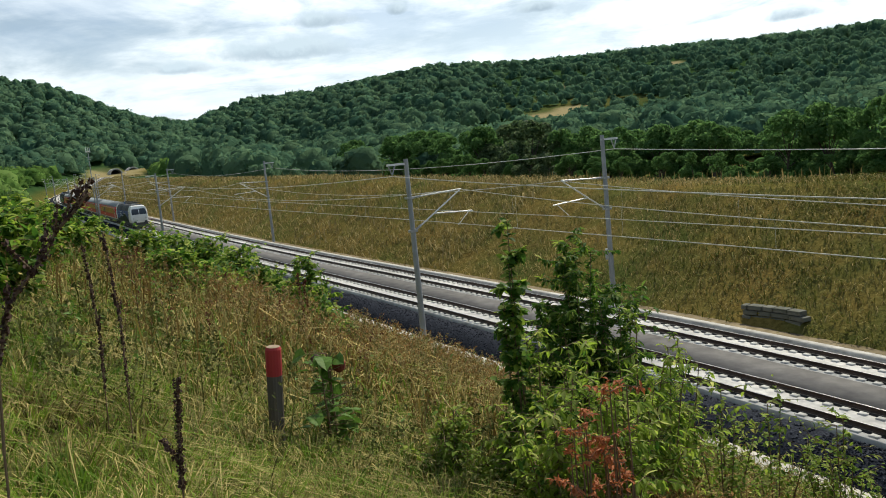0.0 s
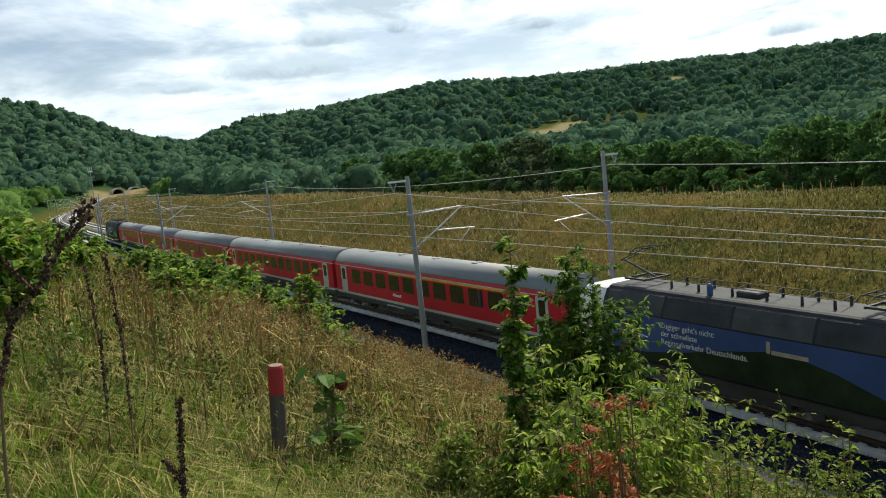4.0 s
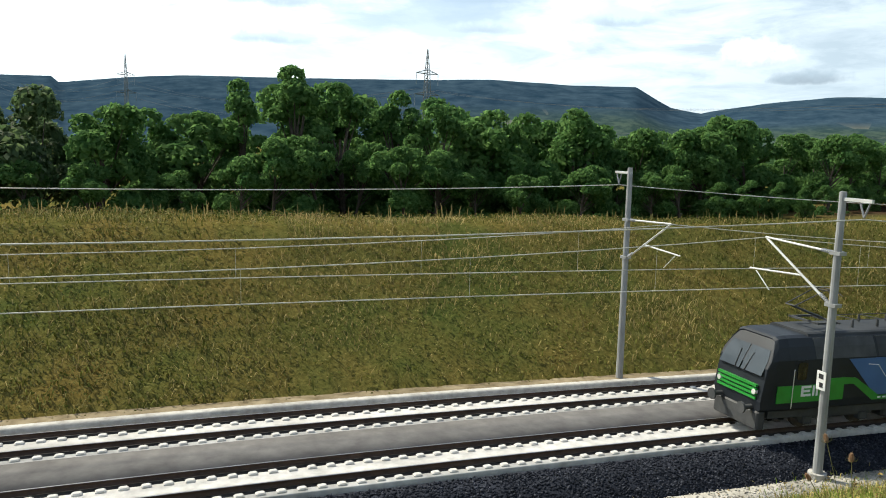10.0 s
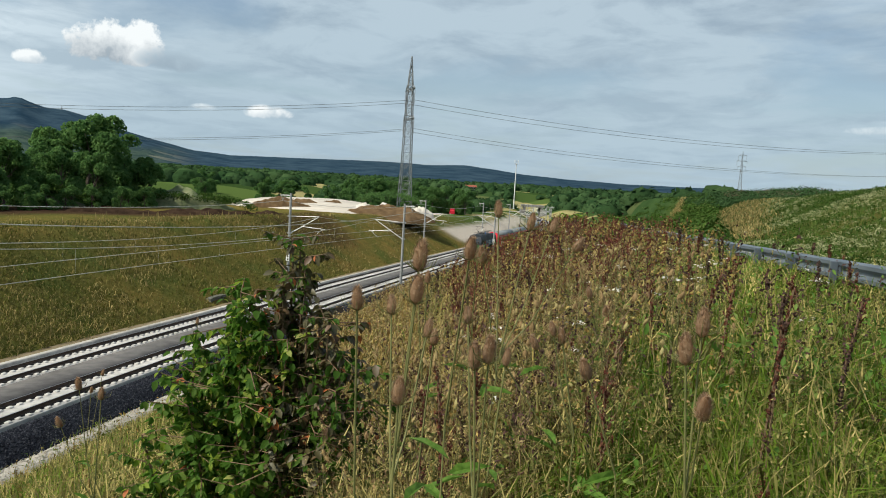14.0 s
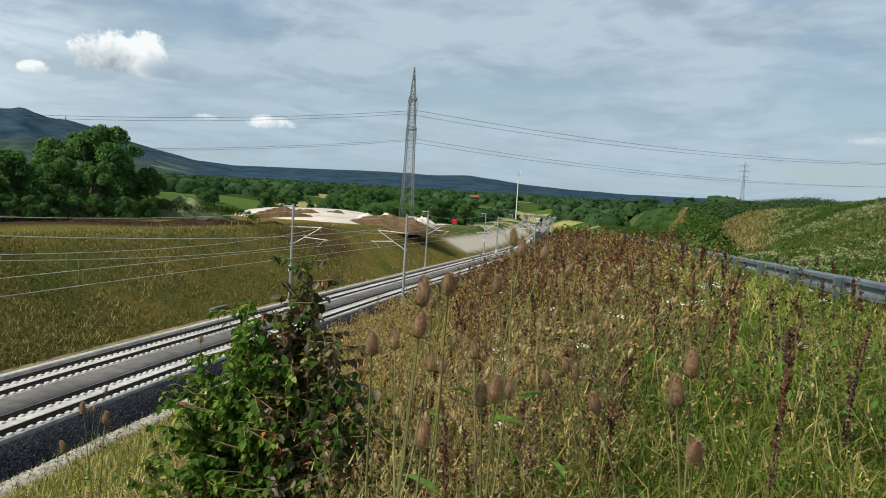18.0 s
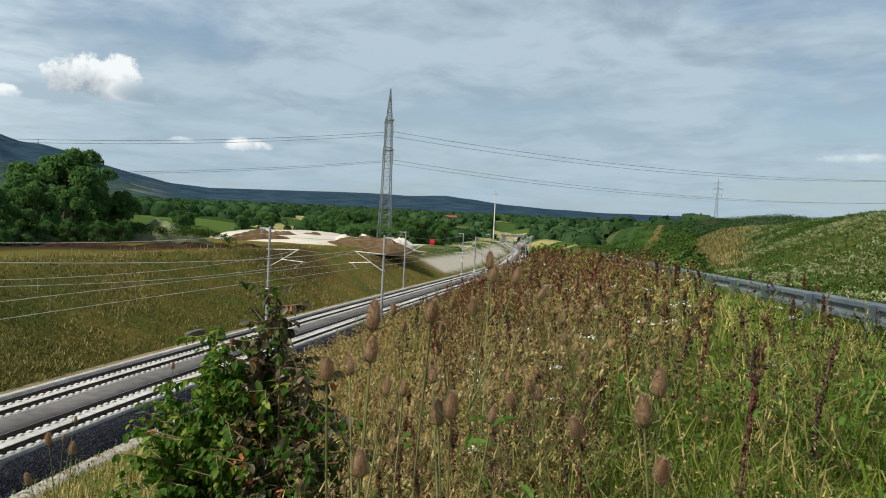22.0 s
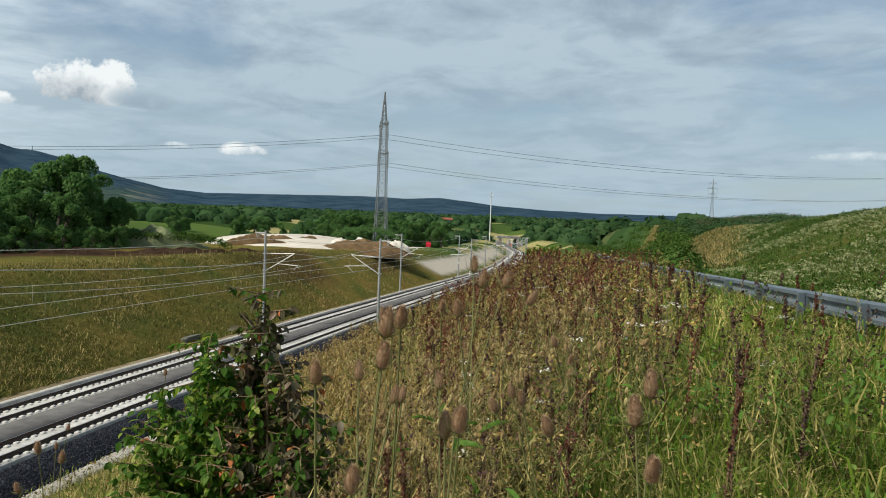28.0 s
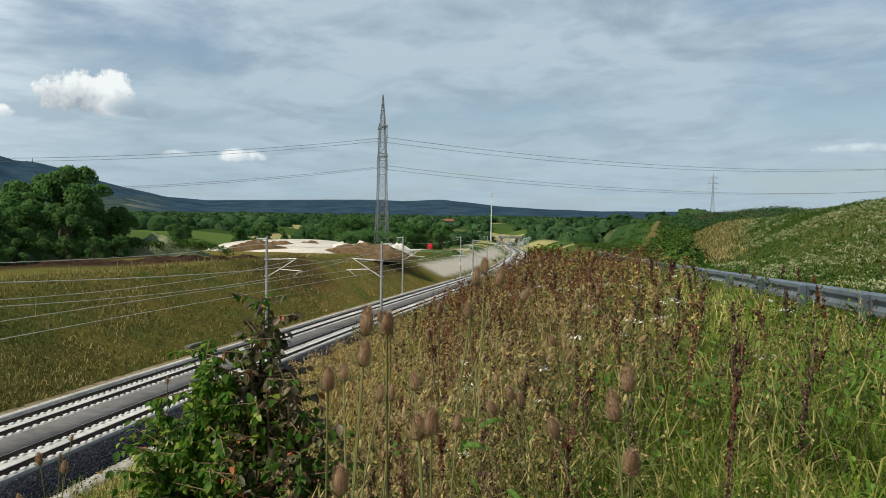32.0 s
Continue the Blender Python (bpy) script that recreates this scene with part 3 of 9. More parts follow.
def make_ground():
    turns = 660
    radii = np.concatenate([[0.0], 0.6 * (4700 / 0.6) ** np.linspace(0, 1, 400)])
    w = np.radians(np.concatenate([np.linspace(-190, 40, turns - 110, endpoint=False), np.linspace(40, 170, 110, endpoint=False)]))
    x, y = np.outer(radii[1:], -np.sin(w)).ravel(), np.outer(radii[1:], np.cos(w)).ravel()
    x, y = np.append(x, 0.0), np.append(y, 0.0)
    line = to_line(x, y)
    z = ground_z(x, y, line)
    n = len(radii) - 1
    k, i = np.meshgrid(np.arange(n - 1), np.arange(turns), indexing="ij")
    j = (i + 1) % turns
    quads = np.stack([k * turns + i, k * turns + j, (k + 1) * turns + j, (k + 1) * turns + i], -1).reshape(-1, 4)
    i = np.arange(turns)
    tris = np.stack([np.full(turns, n * turns), (i + 1) % turns, i], -1)
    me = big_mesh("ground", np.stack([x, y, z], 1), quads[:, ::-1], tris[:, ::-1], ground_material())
    s, o = line
    r, az = np.hypot(x, y), np.degrees(np.arctan2(-x, y))
    attribute(me, "dry", np.clip(np.where(o > 37, 0.1 + 0.2 * wobble(x, y, 9), np.where(o > 8, 0.4, 0.9 - 0.35 * step(-45, 0, s) * step(120, 20, s))), 0, 1))
    attribute(me, "fields", step(170, 260, r) * np.where((az < -85) | (az > 170), 1, 0))
    lineside = step(30, 24, -o) * step(16, 11, o) * step(9.0, 11.0, az)
    attribute(me, "wood", np.maximum(0.85 * step(-140, -144, az) * step(190, 250, r) * step(22, 34, np.abs(o)), (1 - lineside) * step(150, 220, r) * step(-75, -60, az) * step(150, 140, az) * (1 - 0.5 * step(0.35, 0.7, wobble(x, y, 80, 9.0)) * step(-3, -12, az))))
    # share of the haze-blue colour, growing with distance
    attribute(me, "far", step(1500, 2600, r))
    hay, lea = clearings(az, r)
    attribute(me, "hay", hay)
    attribute(me, "lea", lea)
    rim = np.interp(az, [q[0] for q in FAR_HILLS], [q[1] for q in FAR_HILLS])
    share = step(2300, 4200, r) * np.clip(rim / 2.0, 0, 1)
    attribute(me, "farmland", step(1500, 1900, r) * step(0.58, 0.30, share + 0.18 * wobble(x, y, 420, 3.0)) * step(-78, -100, az) * step(-131, -126, az))
    chalk = step(-7, -8.5, o) * step(-15.0, -13.5, o) * step(168, 176, s) * step(480, 360, s)
    lane = step(-25.5, -26.5, o) * step(-31.5, -30.5, o) * step(150, 160, s) * step(290, 270, s)
    attribute(me, "sand", np.clip(chalk + lane, 0, 1))
    cut_face = step(-10, -14, o) * step(-34, -28, o) * step(78, 92, s) * step(172, 160, s) * step(-0.5, 0.1, wobble(x, y, 8, 2.0))
    attribute(me, "soil", np.clip(step(-24, -30, o) * step(-60, -48, o) * step(40, 62, s) * step(112, 95, s) * step(-0.6, 0.0, wobble(x, y, 11, 1.0)) + 0.75 * cut_face, 0, 1))
    for p in me.polygons:
        p.use_smooth = True
    tagged(new("ground", me), "dry grassy ground of the railway cutting and the valley", "ground", kind="structure")


make_ground()


# ---- track ----
def sweep(profile, s0, s1, gap, closed=True):
    """A section (off, up) drawn along the line."""
    ss = np.arange(s0, s1 + gap * 0.5, gap)
    rings = [on_line(ss, o, u) for o, u in profile]
    v = np.stack(rings, 1).reshape(-1, 3)
    n, k = len(profile), len(ss)
    q = []
    a, i = np.meshgrid(np.arange(k - 1), np.arange(n if closed else n - 1), indexing="ij")
    j = (i + 1) % n
    q = np.stack([a * n + i, (a + 1) * n + i, (a + 1) * n + j, a * n + j], -1).reshape(-1, 4)
    return v, q


def laid(name, profile, s0, s1, gap, mat, label, category, kind="structure", parent=None, closed=True):
    v, q = sweep(profile, s0, s1, gap, closed)
    me = big_mesh(name, v, q, [], mat)
    if parent is not None:
        return hang(name, me, parent, label)
    return tagged(new(name, me), label, category, kind=kind)


T0, T1 = -596.0, 850.0
laid("track_formation", [(-6.6, -1.2), (-6.5, -0.56), (-5.0, -0.5), (4.2, -0.52), (4.4, -1.2)], T0, T1, 6, EARTH, "dry gravelly formation under the two tracks", "formation")
laid("track_middle", [(-1.10, -0.6), (-1.10, -0.24), (0, -0.215), (1.10, -0.24), (1.10, -0.6)], T0, T1, 3, STRIP, "grey filling between the two slab tracks", "track bed")
laid("cable_trough", [(-4.6, -0.6), (-4.6, -0.16), (-4.1, -0.16), (-4.1, -0.6)], T0, T1, 3, CONCRETE, "pale concrete cable trough along the track", "cable trough")
laid("ballast_shoulder", [(3.75, -0.6), (3.75, -0.38), (4.7, -0.44), (5.9, -0.88), (5.9, -1.3)], T0, T1, 3, BALLAST_BED, "dark basalt ballast beside the slab track", "ballast")
laid("gravel_path", [(5.9, -1.3), (5.9, -0.86), (7.1, -0.80), (7.2, -1.3)], T0, T1, 3, GRAVEL, "pale gravel strip at the foot of the slope", "path")
for side in (-1, 1):
    c = side * APART
    slab = laid("track_slab", [(c - 1.28, -0.7), (c - 1.28, -0.27), (c - 1.25, -0.235), (c + 1.25, -0.235), (c + 1.28, -0.27), (c + 1.28, -0.7)], T0, T1, 3, SLAB, "pale concrete slab that carries a railway track", "track slab")
    for g in (-0.7535, 0.7535):
        o = c + g
        rail = laid("rail", [(o - 0.075, -0.172), (o - 0.075, -0.16), (o - 0.012, -0.135), (o - 0.012, -0.045), (o - 0.036, -0.032), (o - 0.036, -0.004), (o + 0.036, -0.004), (o + 0.036, -0.032), (o + 0.012, -0.045), (o + 0.012, -0.135), (o + 0.075, -0.16), (o + 0.075, -0.172)],
                    T0, T1, 3, RAIL, "rusty brown steel rail on the concrete slab", "rail", kind="")
        laid("rail_head", [(o - 0.030, -0.003), (o - 0.030, 0.0), (o + 0.030, 0.0), (o + 0.030, -0.003)], T0, T1, 3, RAIL_HEAD, "polished running surface", "", parent=rail)

# ---- overhead line ----
MAST_NEAR = [6.0 + 64.5 * k for k in range(-7, 9)]
MAST_FAR = [5.0 + 60.0 * k for k in range(-8, 9)]


def mast(height, side, plate):
    """side: 1 stands on the meadow's side, -1 on the field's; the arm over the track points to -side."""
    m = thing("overhead_line_mast", "grey round railway mast with a tubular cantilever arm", "mast", group="masts along the railway")
    pole = Shape().tube((0, 0, -1.7), (0, 0, height), 0.185, 0.125, 12)
    part("pole", pole, MAST_STEEL, m)
    part("footing", Shape().tube((0, 0, -1.9), (0, 0, -1.02), 0.34, 0.34, 12), CONCRETE, m, "round concrete footing")
    out = side
    cross = Shape().box(*sorted((-0.12 * out, 1.25 * out)), -0.05, 0.05, height - 0.32, height - 0.2)
    part("cross_arm", cross, TUBE, m, "short galvanised cross arm")
    ins = Shape()
    for a in (0.75, 1.15):
        ins.tube((a * out, 0, height - 0.34), (0.95 * out, 0, height - 0.85), 0.035, 0.035, 6)
    part("feeder_insulator", ins, INSULATOR, m)
    inn = -out
    reach = 5.9 - APART
    for z in (7.2, 5.3):
        part("bracket", Shape().box(-0.24, 0.24, -0.16, 0.16, z, z + 0.13), GALVANISED, m)
    part("top_tube", Shape().tube((0.15 * inn, 0, 7.27), (reach * 0.99 * inn, 0, 7.42), 0.045, 0.04, 8), TUBE, m)
    part("diagonal_tube", Shape().tube((0.15 * inn, 0, 5.36), (reach * 0.97 * inn, 0, 7.38), 0.05, 0.045, 8), TUBE, m)
    part("registration_tube", Shape().tube((0.42 * reach * inn, 0, 6.2), (reach * 1.2 * inn, 0, 6.05), 0.04, 0.035, 8), TUBE, m)
    part("steady_arm", Shape().tube((reach * 1.1 * inn, 0, 6.0), (reach * 0.88 * inn, 0, 5.33), 0.025, 0.02, 6), TUBE, m)
    for a, b in (((0.2 * inn, 0, 7.27), (0.75 * inn, 0, 7.295)), ((0.2 * inn, 0, 5.42), (0.62 * inn, 0, 5.67))):
        ii = Shape()
        for k in range(6):
            p, q = Vector(a).lerp(Vector(b), k / 6), Vector(a).lerp(Vector(b), (k + 0.5) / 6)
            ii.tube(p, q, 0.075, 0.06, 8)
        part("insulator", ii, INSULATOR, m)
    if plate:
        sign = part("number_plate", Shape().box(-0.2, 0.2, -0.24, -0.215, 2.2, 2.9), WHITE, m, "white plate with dark bars")
        part("dark_bar", Shape().box(-0.1, 0.1, -0.25, -0.24, 2.62, 2.8), BLACK, sign)
        part("dark_bar", Shape().box(-0.06, 0.1, -0.25, -0.24, 2.3, 2.48), BLACK, sign)
    return m


def place_masts():
    for side, places, h in ((1, MAST_NEAR, 9.47), (-1, MAST_FAR, 9.85)):
        first = {}
        for k, s in enumerate(places):
            p = on_line(s, 5.9 * side, 0.0, True)
            turn = pose(*p, 0, 0, heading(s))
            plate = k % 2 == 1
            if plate in first:
                copy_thing(first[plate], turn)
            else:
                first[plate] = mast(h, side, plate)
                first[plate].matrix_world = turn


place_masts()


def wire(name, ss, off, ups, radius, label, mat=None):
    """A round wire through points along the line; off and ups per point."""
    p = on_line(ss, off, ups, True)
    d = np.gradient(p, axis=0)
    d /= np.linalg.norm(d, axis=1)[:, None]
    a = np.cross(d, (0, 0, 1.0))
    a /= np.linalg.norm(a, axis=1)[:, None]
    b = np.cross(a, d)
    n = 5
    w = np.arange(n) * 2 * math.pi / n
    v = p[:, None] + radius * (np.cos(w)[None, :, None] * a[:, None] + np.sin(w)[None, :, None] * b[:, None])
    k, i = np.meshgrid(np.arange(len(p) - 1), np.arange(n), indexing="ij")
    j = (i + 1) % n
    q = np.stack([k * n + i, k * n + j, (k + 1) * n + j, (k + 1) * n + i], -1)
    return tagged(new(name, big_mesh(name, v.reshape(-1, 3), q, [], mat or WIRE)), label, "wire", group="overhead wires")


def overhead_wires():
    for side, places in ((1, MAST_NEAR), (-1, MAST_FAR)):
        ss, f = [], []
        for a, b in zip(places, places[1:]):
            u = np.linspace(0, 1, 16, endpoint=False)
            ss.append(a + (b - a) * u)
            f.append(4 * u * (1 - u))
        ss, f = np.concatenate(ss), np.concatenate(f)
        wire("contact_wire", ss, side * APART, 5.33 - 0.03 * f, 0.020, "copper contact wire over the track")
        wire("catenary_wire", ss, side * APART, 7.4 - 1.15 * f, 0.019, "sagging catenary wire over the track")
        wire("feeder_wire", ss, side * 6.85, (9.47 if side > 0 else 9.85) - 0.9 - 0.8 * f, 0.022, "sagging feeder wire beside the masts")
        drop = Shape()
        for a, b in zip(places, places[1:]):
            if a < -130 or a > 200:
                continue
            for u in np.linspace(0.08, 0.92, 8):
                p = on_line(a + (b - a) * u, side * APART, 0.0, True)
                drop.tube((p[0], p[1], p[2] + 5.31), (p[0], p[1], p[2] + 7.4 - 1.15 * 4 * u * (1 - u)), 0.005, 0.005, 4, False)
        tagged(new("droppers", drop.mesh("droppers", WIRE)), "thin droppers between contact wire and catenary", "wire", kind="stuff")


overhead_wires()


# ---- the train ----
RED = material("traffic_red_paint", (0.47, 0.012, 0.030), (0.58, 0.020, 0.042), 0.7, 0.45, coat=0.05, spec=0.25)
PALE_STRIPE = material("pale_grey_paint", (0.48, 0.47, 0.46), (0.58, 0.57, 0.55), 1.0, 0.45)
UNDER = material("dark_underframe_grey", (0.030, 0.033, 0.036), (0.065, 0.068, 0.07), 1.5, 0.7)
SKIRT = material("blue_grey_skirt", (0.060, 0.075, 0.080), (0.10, 0.115, 0.12), 1.0, 0.55)
ROOF = material("dusty_grey_roof", (0.19, 0.21, 0.215), (0.30, 0.32, 0.325), 0.6, 0.6, stretch=(1, 0.3, 1))
LOCO_BLACK = material("anthracite_paint", (0.009, 0.012, 0.017), (0.018, 0.023, 0.030), 0.8, 0.5, spec=0.3)
LOCO_NAVY = material("navy_wrap", (0.035, 0.062, 0.175), (0.065, 0.11, 0.28), 0.35, 0.5, spec=0.15)
LOCO_ROOF = material("dark_roof_grey", (0.022, 0.025, 0.029), (0.050, 0.055, 0.060), 0.8, 0.7, spec=0.3)
LOCO_WHITE = material("off_white_paint", (0.66, 0.66, 0.63), (0.78, 0.78, 0.75), 0.8, 0.4, coat=0.2)
LOCO_GREEN = material("vivid_green_paint", (0.018, 0.20, 0.025), (0.03, 0.30, 0.04), 0.8, 0.35, coat=0.2)
LOCO_BLUE = material("sky_blue_wrap", (0.035, 0.095, 0.26), (0.06, 0.15, 0.36), 0.35, 0.4)
HILL_PRINT = material("dark_forest_print", (0.012, 0.022, 0.012), (0.03, 0.045, 0.02), 1.2, 0.7, spec=0.12)
YELLOW = material("yellow_stripe", (0.62, 0.40, 0.03), (0.72, 0.48, 0.05), 1.0, 0.45)
LETTER = material("white_lettering", (0.72, 0.74, 0.76), (0.8, 0.82, 0.84), 1.0, 0.5)
PANE = glass("tinted_train_window", (0.012, 0.014, 0.016), 0.04)
SCREEN = material("windscreen", (0.055, 0.065, 0.072), (0.085, 0.098, 0.105), 0.6, 0.1, metal=0.55)
LAMP = material("headlamp_glass", (0.5, 0.5, 0.48), (0.7, 0.7, 0.68), 3.0, 0.15)
WHEEL = material("wheel_steel", (0.06, 0.05, 0.045), (0.13, 0.11, 0.10), 3.0, 0.55, metal=0.5)


def hull(points, ys, squeeze=None):
    """A body lofted along y from one section; squeeze(y) gives scale in x, scale in z above the floor, shift in y per height."""
    rings = []
    for y in ys:
        sx, sz, lean = squeeze(y) if squeeze else (1, 1, 0)
        z0 = points[0][1]
        rings.append([(x * sx, y + lean * (z - z0), z0 + (z - z0) * sz) for x, z in points])
    return Shape().loft(rings)


def faced(rings):
    """A loft of mirrored sections, closed at both ends by level strips from side to side."""
    sh = Shape().loft(rings, caps=False)
    n = len(rings[0])
    for k, flip in ((0, False), (len(rings) - 1, True)):
        for i in range(n // 2 - 1):
            f = (k * n + i, k * n + i + 1, k * n + n - 2 - i, k * n + n - 1 - i)
            sh.f.append(f if flip else f[::-1])
    return sh


def mirrored(half):
    """A closed section from its right half, bottom to top."""
    return [(x, z) for x, z in half] + [(-x, z) for x, z in reversed(half)]


def side_panel(y0, y1, z0, z1, x, inset=0.0, thick=0.012, corner=0.08):
    """A thin pane or plate with cut corners on a side wall at x."""
    c = min(corner, (y1 - y0) / 4, (z1 - z0) / 4)
    pts = [(y0 + c, z0), (y1 - c, z0), (y1, z0 + c), (y1, z1 - c), (y1 - c, z1), (y0 + c, z1), (y0, z1 - c), (y0, z0 + c)]
    sgn = 1 if x > 0 else -1
    rings = [[(x - sgn * 0.03, y, z) for y, z in pts], [(x + sgn * thick, y, z) for y, z in pts]]
    return Shape().loft(rings)


def plate_on_side(pts, x, thick=0.006):
    sgn = 1 if x > 0 else -1
    return Shape().loft([[(x - sgn * 0.02, y, z) for y, z in pts], [(x + sgn * thick, y, z) for y, z in pts]])


def lettering(name, text, size, parent, m, mat, align="LEFT"):
    cu = bpy.data.curves.new(name, "FONT")
    cu.body, cu.size, cu.align_x, cu.extrude = text, size, align, 0.003
    tmp = bpy.data.objects.new(name, cu)
    scene.collection.objects.link(tmp)
    bpy.context.view_layer.update()
    me = bpy.data.meshes.new_from_object(tmp)
    bpy.data.objects.remove(tmp)
    me.materials.clear()
    me.materials.append(mat)
    ob = hang(name, me, parent)
    ob.matrix_local = m
    return ob


def bogie(parent, y, wheelbase, r, name="bogie"):
    b = Shape()
    for sx in (-1, 1):
        b.box(*sorted((sx * 0.82, sx * 1.12)), y - wheelbase / 2 - 0.55, y + wheelbase / 2 + 0.55, 0.42, 0.72, 0.05)
        for k in (-1, 1):
            b.box(*sorted((sx * 0.86, sx * 1.2)), y + k * wheelbase / 2 - 0.25, y + k * wheelbase / 2 + 0.25, 0.22, 0.62, 0.06)
            b.tube((sx * 1.0, y + k * 0.45, 0.65), (sx * 1.0, y + k * 0.45, 1.0), 0.16, 0.16, 8)
    b.box(-0.85, 0.85, y - 0.4, y + 0.4, 0.4, 0.85, 0.05)
    frame_ob = part(name, b, UNDER, parent, "dark dusty bogie frame")
    for k in (-1, 1):
        w = Shape()
        for sx in (-1, 1):
            w.lathe((0, y + k * wheelbase / 2, r), [(sx * 0.70, 0.1), (sx * 0.70, r + 0.03), (sx * 0.73, r + 0.03), (sx * 0.735, r), (sx * 0.83, r - 0.01), (sx * 0.83, 0.1)], 20, "X")
        w.tube((-0.75, y + k * wheelbase / 2, r), (0.75, y + k * wheelbase / 2, r), 0.09, 0.09, 8)
        part("wheelset", w, WHEEL, frame_ob)


def pantograph(parent, y, raised, way):
    p = part("pantograph", Shape().box(-0.8, 0.8, y - 0.6, y - 0.5, 4.28, 4.36).box(-0.8, 0.8, y + 0.5, y + 0.6, 4.28, 4.36).box(-0.75, -0.66, y - 0.6, y + 0.6, 4.28, 4.36).box(0.66, 0.75, y - 0.6, y + 0.6, 4.28, 4.36), UNDER, parent, "dark pantograph frame")
    if raised:
        elbow, head = (0, y - way * 1.35, 4.98), (0, y + way * 0.15, 5.62)
    else:
        elbow, head = (0, y - way * 1.25, 4.55), (0, y + way * 0.6, 4.62)
    part("lower_arm", Shape().tube((0, y + way * 0.45, 4.36), elbow, 0.06, 0.045, 8), UNDER, p)
    part("upper_arm", Shape().tube((elbow[0] - 0.25, elbow[1], elbow[2]), (head[0] - 0.3, head[1], head[2]), 0.028, 0.022, 6).tube((0.25, elbow[1], elbow[2]), (0.3, head[1], head[2]), 0.028, 0.022, 6).tube((-0.25, elbow[1], elbow[2]), (0.25, elbow[1], elbow[2]), 0.03, 0.03, 6), UNDER, p)
    strip = Shape()
    for dy in (-0.22, 0.22):
        strip.tube((-0.6, head[1] + dy, head[2] + 0.03), (0.6, head[1] + dy, head[2] + 0.03), 0.028, 0.028, 6)
        for sx in (-1, 1):
            strip.tube((sx * 0.6, head[1] + dy, head[2] + 0.03), (sx * 0.97, head[1] + dy, head[2] - 0.14), 0.022, 0.018, 6)
    strip.tube((-0.3, head[1] - 0.24, head[2]), (-0.3, head[1] + 0.24, head[2]), 0.02, 0.02, 6).tube((0.3, head[1] - 0.24, head[2]), (0.3, head[1] + 0.24, head[2]), 0.02, 0.02, 6)
    part("contact_strip", strip, BLACK, p)


